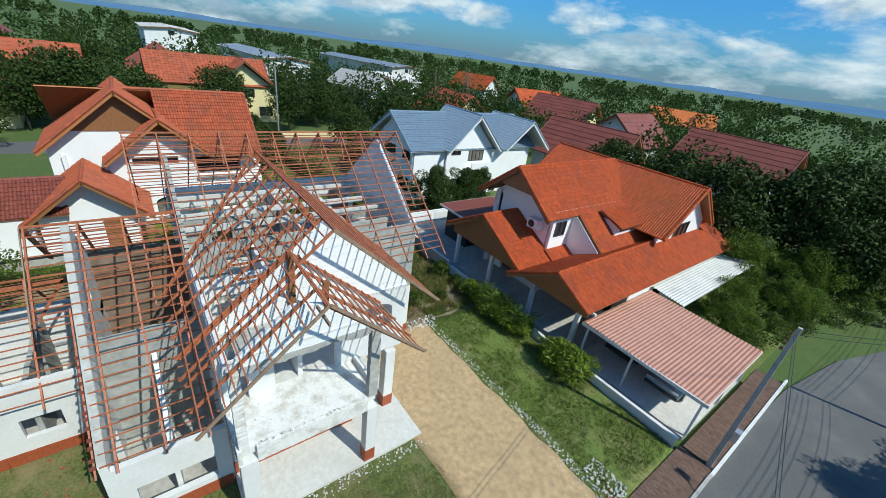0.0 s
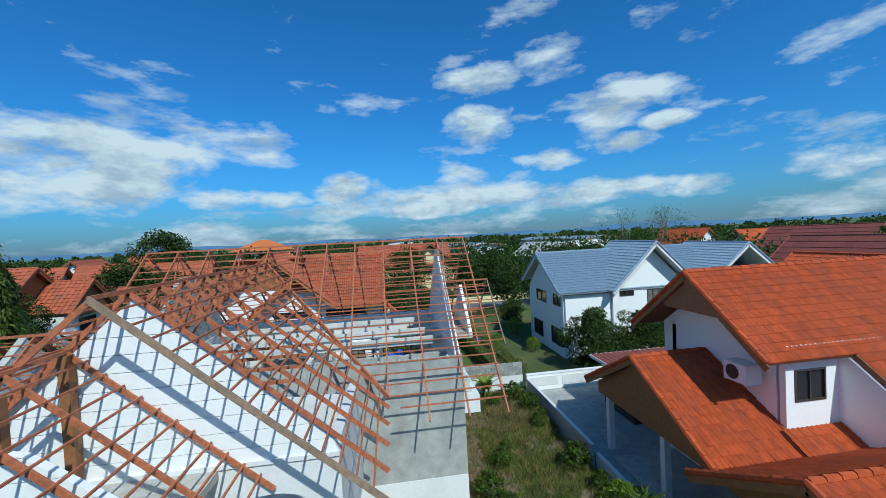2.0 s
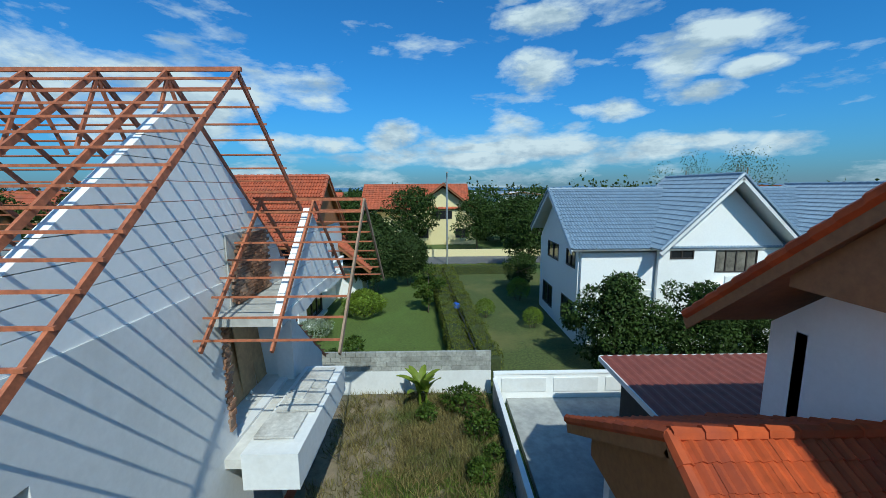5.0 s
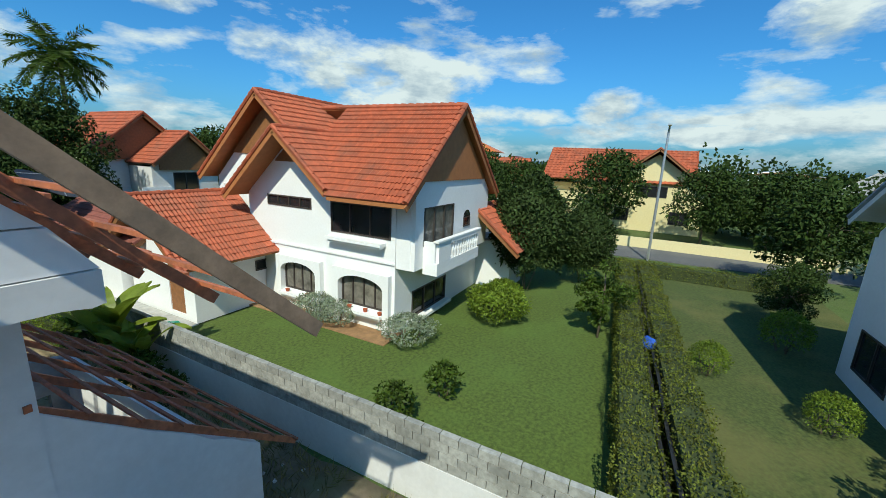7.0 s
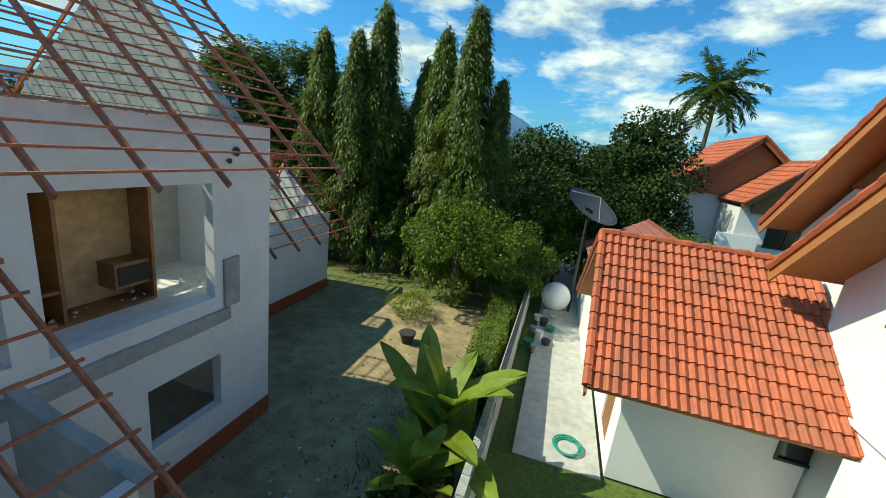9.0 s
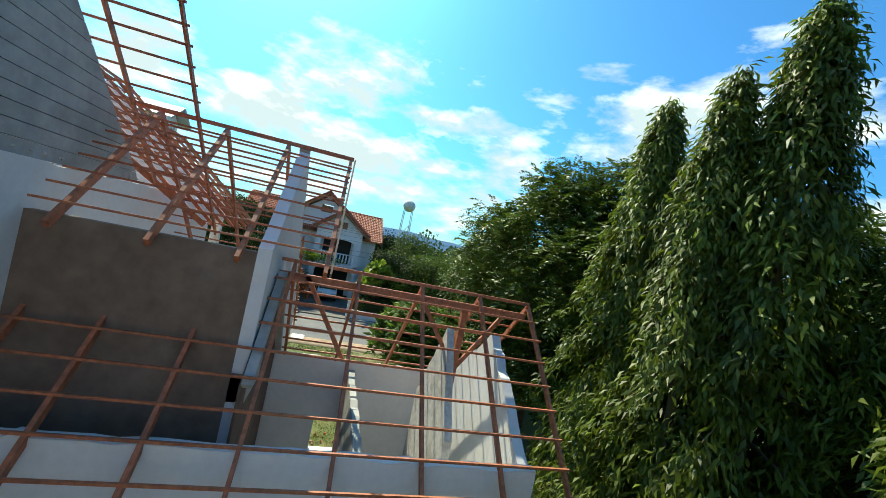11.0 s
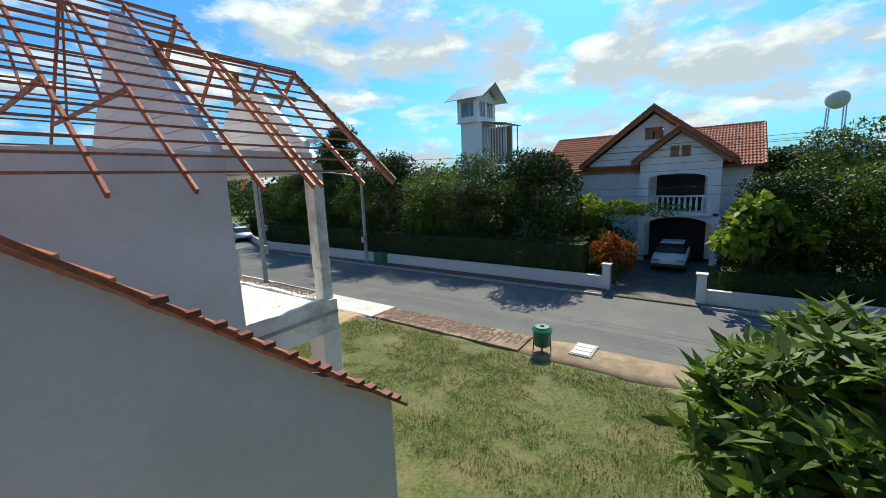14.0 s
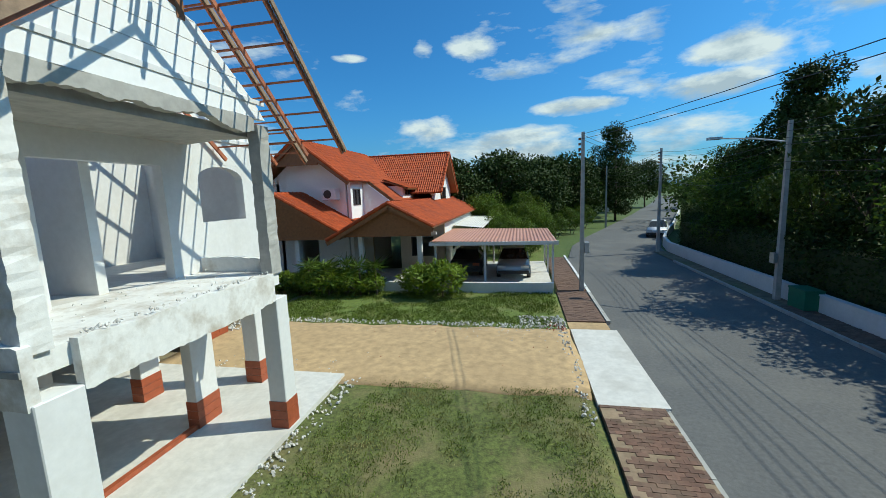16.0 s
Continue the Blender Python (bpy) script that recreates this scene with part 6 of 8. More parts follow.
# near-black panels that paint the shade behind the balcony and garage arches
part("balcony_shade_panel", boxes((23.1, 23.18, -9.2, -6.7, 2.95, 5.1)), M_DARK, hd)
part("garage_shade_panel", boxes((23.3, 23.38, -9.4, -6.4, 0.0, 2.5)), M_DARK, hd)
for y0_, z0_ in ((-6.85, 7.32), (-6.35, 7.32), (-8.5, 6.1), (-7.95, 6.1)):
    part("gable_vent", boxes((21.36 if z0_ < 7 else 23.15, 21.39 if z0_ < 7 else 23.18, y0_, y0_ + 0.42, z0_, z0_ + 0.6)), M_BROWN, hd)
for y in (-9.9, -6.2):
    part("pillar", boxes((21.3, 21.65, y - 0.18, y + 0.18, 0, 2.9)), M_WHITE, hd)
part("porch_floor", boxes((21.3, 23.2, -10.0, -6.0, 2.75, 2.9)), M_WHITE, hd)
for i in range(12):
    ob = new("baluster", me)
    ob.parent = hd
    ob.location = (21.45, -9.5 + i * 0.28, 2.95)
    ob.scale = (1, 1, 1.3)
part("handrail", boxes((21.35, 21.55, -9.8, -6.1, 3.82, 3.92)), M_WHITE, hd)
part("wall", boxes((23.4, 31, -11.4, 0.2, 0, 5.4)), M_WHITE, hd)
gable_roof(hd, "x", -6.4, 9.2, 0, 22.6, 30.5, 4.3, M_TILE_BI, rise=0.78, fascia=M_BROWN)
gable_roof(hd, "x", -8.0, 7.75, 0, 20.9, 24.0, 2.4, M_TILE_BI, rise=0.78, fascia=M_BROWN)
gable_roof(hd, "y", 27.0, 8.0, 0, -11.9, 0.8, 4.2, M_TILE_BI, rise=0.6, fascia=M_BROWN)
hd.scale = (1.06, 1.06, 1.06)
car("pickup", (22.2, -7.9, -0.09), 90, M_CAR_WHITE, "white pickup parked under the house across the street")

tw = thing("lookout_tower", label="tall white lookout tower with a glazed room and metal roof", category="tower")
part("shaft", boxes((36.9, 40.4, 13.6, 16.5, -0.2, 12.3)), M_WHITE_CLEAN, tw)
part("room", wall_profile(wall_profile(bmesh.new(), "x", 36.6, 0.2, ((14.25, 15.1), (16.55, 15.1)), 12.45, ((14.45, 16.2, 12.95, 14.75),)), "y", 14.05, 0.2, ((36.6, 15.1), (38.9, 16.55), (41.2, 15.1)), 12.45, ((37.2, 38.6, 12.95, 14.75), (39.0, 40.5, 12.95, 14.75))), M_WHITE_CLEAN, tw)
part("room_back", boxes((41.0, 41.2, 14.25, 16.55, 12.45, 15.1), (36.6, 41.2, 16.55, 16.75, 12.45, 15.1), (36.5, 41.3, 13.95, 16.85, 12.304, 12.446)), M_WHITE_CLEAN, tw)
window(tw, "x", 36.6, 14.45, 16.2, 12.95, 14.75, -1, 3, frame_mat=M_CONC_PALE, glass=M_SKY_GLASS)
window(tw, "y", 14.05, 37.2, 38.6, 12.95, 14.75, -1, 2, frame_mat=M_CONC_PALE, glass=M_SKY_GLASS)
window(tw, "y", 14.05, 39.0, 40.5, 12.95, 14.75, -1, 2, frame_mat=M_CONC_PALE, glass=M_SKY_GLASS)
for sgn in (-1, 1):
    part("roof", bar(bmesh.new(), (38.9, 15.4, 16.84), (38.9 + sgn * 3.1, 15.4, 14.9), 5.3, 0.06), M_STEEL, tw)
    part("barge_board", bar(bmesh.new(), (38.9, 12.74, 16.74), (38.9 + sgn * 3.1, 12.74, 14.8), 0.04, 0.2), M_CONC, tw)
part("gallery_roof", bar(bmesh.new(), (38.65, 13.55, 12.25), (38.65, 10.3, 11.75), 4.2, 0.08), M_CONC, tw)
for x in (37.1, 38.65, 40.2):
    part("gallery_post", boxes((x - 0.06, x + 0.06, 10.5, 10.62, 7.6, 11.7)), M_WHITE, tw)
part("gallery_floor", boxes((36.9, 40.4, 10.4, 13.58, 7.4, 7.6)), M_WHITE, tw)
part("gallery_wall", boxes((38.4, 38.5, 10.5, 13.5, 7.6, 11.6)), M_FASCIA, tw)
for i in range(8):
    part("gallery_slat", boxes((37.0, 37.04, 10.7 + i * 0.36, 10.86 + i * 0.36, 7.6, 11.6)), M_CONC_PALE, tw)

wt = thing("water_tower", (142, -32.5, 0), label="round white water tank on a steel tower", category="water tower")
bm = bmesh.new()
bmesh.ops.create_uvsphere(bm, u_segments=20, v_segments=12, radius=2.5, matrix=Matrix.Translation((0, 0, 22.3)) @ Matrix.Diagonal((1, 1, 0.95, 1)))
part("tank", bm, M_CONC_PALE, wt, smooth=True)
for sx in (-1, 1):
    for sy in (-1, 1):
        part("leg", bar(bmesh.new(), (sx * 2.0, sy * 2.0, 0), (sx * 1.6, sy * 1.6, 20.6), 0.22, 0.22), M_STEEL, wt)
part("brace", bars([((-1.9, -1.9, 10), (1.9, -1.9, 15)), ((-1.9, 1.9, 10), (1.9, 1.9, 15)), ((-1.9, -1.9, 15), (-1.9, 1.9, 10)), ((1.9, -1.9, 15), (1.9, 1.9, 10))], 0.12, 0.12), M_STEEL, wt)

# ================= houses farther off =================
def plain_house(x, y, rz, w, d, eave, rise, roof, wall_mat, label):
    """A house seen from afar: walls with windows, gable roof."""
    h = thing("house", (x, y, 0), rz, label, "house", "houses of the estate")
    gable = ((-d / 2, eave), (0, eave + rise * d / 2 * 0.95), (d / 2, eave))
    holes = ((-d / 4 - 0.6, -d / 4 + 0.6, 1, 2.2), (d / 4 - 0.6, d / 4 + 0.6, 1, 2.2)) + (((-0.8, 0.8, eave - 1.6, eave - 0.4),) if eave > 4 else ())
    part("wall", wall_profile(bmesh.new(), "x", w / 2 - 0.2, 0.2, gable, -0.2, holes), wall_mat, h)
    part("wall", wall_profile(bmesh.new(), "x", -w / 2, 0.2, gable, -0.2), wall_mat, h)
    part("wall", boxes((-w / 2 + 0.2, w / 2 - 0.2, -d / 2, -d / 2 + 0.2, -0.2, eave)), wall_mat, h)
    part("wall", boxes((-w / 2 + 0.2, w / 2 - 0.2, d / 2 - 0.2, d / 2, -0.2, eave)), wall_mat, h)
    for s in (-1, 1):
        window(h, "x", w / 2, s * d / 4 - 0.6, s * d / 4 + 0.6, 1, 2.2, 1)
        window(h, "y", d / 2, s * w / 4 - 0.7, s * w / 4 + 0.7, 1, 2.2, 1)
        window(h, "y", -d / 2, s * w / 4 - 0.7, s * w / 4 + 0.7, 1, 2.2, -1)
        if eave > 4:
            window(h, "y", d / 2, s * w / 4 - 0.7, s * w / 4 + 0.7, eave - 1.6, eave - 0.5, 1)
            window(h, "y", -d / 2, s * w / 4 - 0.7, s * w / 4 + 0.7, eave - 1.6, eave - 0.5, -1)
    if eave > 4:
        window(h, "x", w / 2, -0.8, 0.8, eave - 1.6, eave - 0.4, 1)
    gable_roof(h, "x", 0, eave + rise * (d / 2), 0, -w / 2 - 0.8, w / 2 + 0.8, d / 2 + 0.8, roof, (0.9, 0.8), wave=0.06, seg=2, rise=rise)
    return h


ey = thing("yellow_house", label="cream-yellow house with a red tiled roof beyond the hedge", category="house")
part("wall", wall_profile(bmesh.new(), "x", -62.0, 0.2, ((5.0, 4.6), (10.2, 8.2), (15.0, 4.6)), -0.2, ((8.5, 11.5, 3.6, 4.8), (6.5, 8.0, 0.8, 2.2), (12.0, 14.0, 0.8, 2.2))), M_CREAM, ey)
window(ey, "x", -61.8, 8.5, 11.5, 3.6, 4.8, 1, 3)
window(ey, "x", -61.8, 6.5, 8.0, 0.8, 2.2, 1, 2)
window(ey, "x", -61.8, 12.0, 14.0, 0.8, 2.2, 1, 2)
part("wall", boxes((-70, -63, -1, 14.6, -0.2, 4.6), (-63, -61.5, -1, 5, -0.2, 2.7)), M_CREAM, ey)
part("balcony", boxes((-62.9, -61.3, -1, 5, 2.75, 3.6)), M_CREAM, ey)
part("garden_wall", boxes((-51.2, -51.0, -4, 26, -0.2, 0.7)), M_CREAM, ey)
gable_roof(ey, "x", 10.2, 8.8, 0, -68, -60.8, 5.0, M_TILE_BI, (0.5, 0.5), rise=0.78)
gable_roof(ey, "y", -66, 8.7, 0, -2, 14, 4.5, M_TILE_BI, (0.5, 0.5), rise=0.8)

# house behind the villa
hb = thing("red_roof_house", label="white house with red tiled gables behind the villa", category="house")
part("wall", wall_profile(bmesh.new(), "y", -24.6, 0.2, ((-32.0, 6.3), (-29.2, 8.7), (-26.4, 6.3)), -0.2, ((-30.2, -28.2, 3.8, 5.2),)), M_WHITE, hb)
window(hb, "y", -24.4, -30.2, -28.2, 3.8, 5.2, 1, 2)
part("wall", boxes((-26.6, -26.4, -31.0, -24.6, -0.2, 6.3)), M_WHITE, hb)
part("wall", boxes((-32.0, -31.8, -31.0, -24.6, -0.2, 6.3)), M_WHITE, hb)
part("wall", wall_profile(bmesh.new(), "y", -21.6, 0.2, ((-33.0, 5.2), (-30.6, 7.4), (-28.2, 5.2)), -0.2, ((-31.4, -29.6, 3.3, 4.8),)), M_WHITE, hb)
window(hb, "y", -21.4, -31.4, -29.6, 3.3, 4.8, 1, 2)
part("wall", boxes((-28.4, -28.2, -24.6, -21.6, -0.2, 5.2)), M_WHITE, hb)
part("gable_panel", wall_profile(bmesh.new(), "y", -24.2, 0.06, ((-31.9, 6.4), (-29.2, 8.7), (-26.5, 6.4)), 5.6), M_BROWN, hb, "brown timber gable panel")
part("gable_panel", wall_profile(bmesh.new(), "y", -21.2, 0.06, ((-32.6, 5.6), (-30.6, 7.5), (-28.6, 5.6)), 5.0), M_BROWN, hb, "brown timber gable panel")
gable_roof(hb, "y", -29.2, 8.98, 0, -31.5, -23.7, 3.3, M_TILE_BI, (0.4, 0.4), rise=0.86, deck_mat=M_BROWN)
gable_roof(hb, "y", -30.6, 7.75, 0, -24.6, -20.8, 2.6, M_TILE_BI, (0.4, 0.4), rise=0.90, deck_mat=M_BROWN)
part("balcony_rail", boxes((-29.3, -27.4, -21.3, -21.2, 3.0, 3.8)), M_WHITE_CLEAN, hb)

for row in ((-62, -30, 100, 9, 8, 4.5, 0.85, M_TILE_BI, M_WHITE), (-69, -43, 105, 9, 8, 4.6, 0.85, M_TILE_BI, M_WHITE),
            (-50, -35, 20, 9, 8, 3.2, 0.8, M_TILE_BI, M_CREAM), (-63, -53, 105, 10, 8, 4.6, 0.85, M_TILE_BI, M_WHITE), (-60, -19.5, 95, 9, 7, 2.9, 0.7, M_TILE_DARK, M_CREAM), (-82, -15, 90, 10, 8, 4.2, 0.8, M_TILE_BI, M_WHITE),
            (-43, -24, 60, 8, 7, 3.0, 0.8, M_TILE_BI, M_WHITE), (-92, 2, 0, 15, 10, 4.5, 0.7, M_TILE_BI, M_CREAM), (-84, -58, 15, 12, 9, 5.2, 0.8, M_TILE_BI, M_WHITE),
            (-110, -60, 70, 12, 9, 5.2, 0.8, M_TILE_BI, M_WHITE), (-78, 38, 20, 12, 8, 5.0, 0.6, M_CONC, M_WHITE_CLEAN),
            (-92, 52, 100, 14, 9, 5.5, 0.3, M_CONC_PALE, M_WHITE_CLEAN), (-100, 90, 15, 13, 9, 4.8, 0.8, M_TILE_A, M_WHITE), (-44, 66, 10, 12, 9, 5.0, 0.8, M_TILE_DARK, M_CREAM),
            (-27, 62, 95, 12, 9, 5.0, 0.8, M_TILE_DARK, M_WHITE), (-10, 60, 0, 12, 9, 5.0, 0.8, M_TILE_DARK, M_WHITE), (-40, 110, 30, 14, 10, 5.0, 0.6, M_TILE_ORANGE, M_CREAM),
            (-20, 40, 5, 10, 8, 5.0, 0.8, M_TILE_DARK, M_WHITE), (-62, 78, 80, 13, 9, 4.5, 0.8, M_TILE_A, M_WHITE), (-58, 48, 0, 11, 9, 3.4, 0.8, M_TILE_BI, M_CREAM),
            (-130, 30, 5, 40, 12, 6.5, 0.12, M_STEEL, M_WHITE), (-150, 75, 12, 46, 14, 6.5, 0.12, M_STEEL, M_CONC_PALE),
            (-170, 10, 0, 30, 14, 9, 0.1, M_CONC_PALE, M_WHITE), (-38, -62, 30, 10, 8, 5, 0.8, M_TILE_BI, M_WHITE), (-140, -30, 0, 12, 9, 5, 0.8, M_TILE_DARK, M_WHITE)):
    x, y, rz, w_, d_, e_, r_, roof_, wall_ = row
    tone = {"terracotta_roof_tile_far": "red tiled", "orange_roof_tile": "orange tiled", "bright_orange_tile": "bright orange tiled", "dark_red_roof_tile": "dark red tiled", "concrete": "grey", "pale_concrete": "flat pale", "galvanised_steel": "long metal"}[roof_.name]
    plain_house(x, y, rz, w_, d_, e_, r_, roof_, wall_, ("cream" if wall_ is M_CREAM else "white") + " house with a " + tone + " roof among the trees")

# two storeys under a low hipped roof, bright orange
oh = thing("hipped_house", (-98.5, -27.8, 0), 12, "tall white house with a bright orange hipped roof", "house")
part("wall", boxes((-5.4, 5.4, -5.4, 5.4, -0.2, 8.9)), M_WHITE_CLEAN, oh)
bm = bmesh.new()
foot = [bm.verts.new(p) for p in ((-7, -7, 8.7), (7, -7, 8.7), (7, 7, 8.7), (-7, 7, 8.7))]
tops = [bm.verts.new(p) for p in ((0, -1.2, 11.3), (0, 1.2, 11.3))]
for f in ((foot[0], foot[1], tops[0]), (foot[1], foot[2], tops[1], tops[0]), (foot[2], foot[3], tops[1]), (foot[3], foot[0], tops[0], tops[1]), (foot[3], foot[2], foot[1], foot[0])):
    bm.faces.new(f)
part("roof", bm, M_TILE_ORANGE, oh)
for z0_ in (3.4, 6.6):
    for y0_ in (-4.4, -1.0, 2.4):
        window(oh, "x", 5.5, y0_, y0_ + 2.0, z0_, z0_ + 1.5, 1)
    for x0_ in (-4.2, 1.6):
        window(oh, "y", 5.5, x0_, x0_ + 2.2, z0_, z0_ + 1.5, 1)
part("balcony", boxes((5.404, 6.6, -3.0, 3.0, 5.6, 5.8), (6.5, 6.6, -3.0, 3.0, 5.804, 6.5)), M_WHITE_CLEAN, oh)

# ================= plants =================
rng = np.random.default_rng(7)


def leaf_mesh(name, pos, direction, length, width, mat, fold=0.15, face=None):
    """Leaves as pointed blades: pos (n,3), direction (n,3); each leaf is a kite of four points, folded along its rib.
    face: the way that the blades turn their flat sides, roughly."""
    n = len(pos)
    d = direction / (np.linalg.norm(direction, axis=1, keepdims=True) + 1e-9)
    r = rng.normal(size=(n, 3))
    if face is not None:
        r = face + 0.45 * r
    s = np.cross(d, r)
    s /= np.linalg.norm(s, axis=1, keepdims=True) + 1e-9
    u = np.cross(s, d)
    L = (np.asarray(length) * rng.uniform(0.7, 1.3, n))[:, None]
    W = (np.asarray(width) * rng.uniform(0.7, 1.3, n))[:, None]
    a = pos
    b = pos + d * L * 0.45 + s * W * 0.5 + u * L * fold
    c = pos + d * L
    e = pos + d * L * 0.45 - s * W * 0.5 + u * L * fold
    v = np.stack([a, b, c, e], 1).reshape(-1, 3)
    me = bpy.data.meshes.new(name)
    me.vertices.add(4 * n)
    me.vertices.foreach_set("co", v.astype(np.float32).ravel())
    me.loops.add(4 * n)
    me.loops.foreach_set("vertex_index", np.arange(4 * n, dtype=np.int32))
    me.polygons.add(n)
    me.polygons.foreach_set("loop_start", np.arange(0, 4 * n, 4, dtype=np.int32))
    me.update(calc_edges=True)
    me.validate()
    me.materials.append(mat)
    return me


def clumps(centres, radii, per, squash=0.8):
    """Points in the outer shells of ellipsoidal clumps, and outward directions."""
    P, D, N = [], [], []
    for c, r in zip(centres, radii):
        q = rng.normal(size=(per, 3))
        q /= np.linalg.norm(q, axis=1, keepdims=True)
        k = rng.uniform(0.55, 1.0, (per, 1)) ** 0.5
        p = q * k * r * np.array([1, 1, squash])
        P.append(p + c)
        D.append(0.35 * q + rng.normal(scale=0.7, size=(per, 3)) + np.array([0, 0, -0.25]))
        N.append(q + np.array([0, 0, 0.35]))
    return np.concatenate(P), np.concatenate(D), np.concatenate(N)


def crown_part(parent, me, name="crown"):
    ob = new(name, me)
    ob.parent = parent
    return ob


def limbs(bm, base, top, centres, r, sides=7):
    """Trunk and limbs out to some clump centres."""
    base, top = Vector(base), Vector(top)
    tube(bm, (base, base.lerp(top, 0.35) + Vector((0.05, 0.03, 0)), base.lerp(top, 0.7) + Vector((-0.04, 0.05, 0)), top), r, r * 0.35, sides)
    for c in centres:
        c = Vector(c)
        a = base.lerp(top, random.uniform(0.3, 0.8))
        tube(bm, (a, a.lerp(c, 0.5) + Vector((0, 0, 0.12)), a.lerp(c, 0.9)), r * 0.38, r * 0.1, 5)


def broad_tree(height, spread, per, count, leaf, mat, label, name="tree", low=0.3, trunk=0.16, squash=0.8, width=0.5):
    """A broad tree: a tapered trunk with limbs and a crown of leafy clumps of uneven size."""
    t = thing(name, label=label, category="tree")
    cs, rs = [], []
    for i in range(count):
        a, h = rng.uniform(0, math.tau), rng.uniform(low, 0.95)
        reach = spread * math.sin(math.pi * min(1, max(0.08, (h - low + 0.12) / (1.12 - low)))) ** 0.7
        q = reach * rng.uniform(0.25, 0.95)
        cs.append((q * math.cos(a), q * math.sin(a), height * h))
        rs.append(spread * rng.uniform(0.22, 0.42))
    bm = bmesh.new()
    limbs(bm, (0, 0, -0.3), (0, 0, height * 0.8), cs[:min(9, count)], trunk)
    part("trunk", bm, M_BARK, t, smooth=True)
    p, d, nn = clumps(np.array(cs), rs, per, squash)
    crown_part(t, leaf_mesh("crown", p, d, leaf, leaf * width, mat, face=nn))
    return t


def mast_tree(height, radius, n, mat, label):
    """A narrow, cone-shaped tree with drooping leaves in layered tufts."""
    t = thing("mast_tree", label=label, category="tree", group="row of mast trees")
    bm = bmesh.new()
    tube(bm, ((0, 0, -0.3), (0.05, 0, height * 0.4), (0, 0.04, height * 0.8), (0, 0, height * 0.97)), 0.13, 0.03, 7)
    for i in range(26):
        z = height * rng.uniform(0.1, 0.85)
        a = rng.uniform(0, math.tau)
        r = radius * (1 - z / height) ** 0.8 * 0.85
        tube(bm, ((0, 0, z + 0.3), (r * math.cos(a) * 0.6, r * math.sin(a) * 0.6, z + 0.15), (r * math.cos(a), r * math.sin(a), z - 0.25)), 0.03, 0.01, 4)
    part("trunk", bm, M_BARK, t, smooth=True)
    tufts = int(n / 44)
    h = height * (0.06 + 0.94 * rng.uniform(0, 1, tufts) ** 0.8)
    a = rng.uniform(0, math.tau, tufts)
    lobes = 1 + 0.24 * np.sin(3 * a + h * 0.9) + 0.2 * np.sin(5 * a - h * 2.3)
    r = radius * np.clip(1 - h / height, 0.012, 1) ** 0.98 * rng.uniform(0.4, 1.08, tufts) * lobes
    c = np.stack([r * np.cos(a), r * np.sin(a), h], 1)
    out = np.repeat(np.stack([np.cos(a), np.sin(a), np.zeros(tufts)], 1), 44, 0)
    hang = rng.uniform(0, 1, (tufts * 44, 1))
    p = np.repeat(c, 44, 0) + rng.normal(scale=(0.10, 0.10, 0.10), size=(tufts * 44, 3)) + out * (0.34 * hang) + np.array([0, 0, -0.95]) * hang ** 1.4
    d = out * 0.5 + np.array([0, 0, -1.0]) + rng.normal(scale=0.42, size=p.shape)
    crown_part(t, leaf_mesh("crown", p, d, 0.25, 0.062, mat, face=out + np.array([0, 0, 0.35])))
    return t


def bush(name, rx, ry, rz, n, leaf, mat, label, category="bush", lump=0.12, width=0.5, group=""):
    """A bush: short stems and a dense skin of leaves over an uneven mound, with some inside."""
    t = thing(name, label=label, category=category, group=group)
    for i in range(3):
        a = i * math.tau / 3
        bm = bmesh.new()
        tube(bm, ((0.05 * math.cos(a), 0.05 * math.sin(a), -0.25), (rx * 0.5 * math.cos(a), ry * 0.5 * math.sin(a), rz * 0.9)), 0.035, 0.012, 5)
        part("stem", bm, M_BARK, t)
    q = rng.normal(size=(n, 3))
    q /= np.linalg.norm(q, axis=1, keepdims=True)
    q[:, 2] = np.where(q[:, 2] < -0.55, -q[:, 2], q[:, 2])
    lum = 1 + lump * (np.sin(5 * q[:, 0] + 2) + np.sin(6 * q[:, 1] + 1) + np.sin(5 * q[:, 2]))
    k = (rng.uniform(0.72, 1.0, n) * lum)[:, None]
    p = q * k * np.array([rx, ry, rz]) + np.array([0, 0, rz * 0.92])
    p[:, 2] = np.maximum(p[:, 2], -0.05)
    crown_part(t, leaf_mesh("foliage", p, 0.35 * q + rng.normal(scale=0.7, size=q.shape), leaf, leaf * width, mat, face=q), "foliage")
    return t


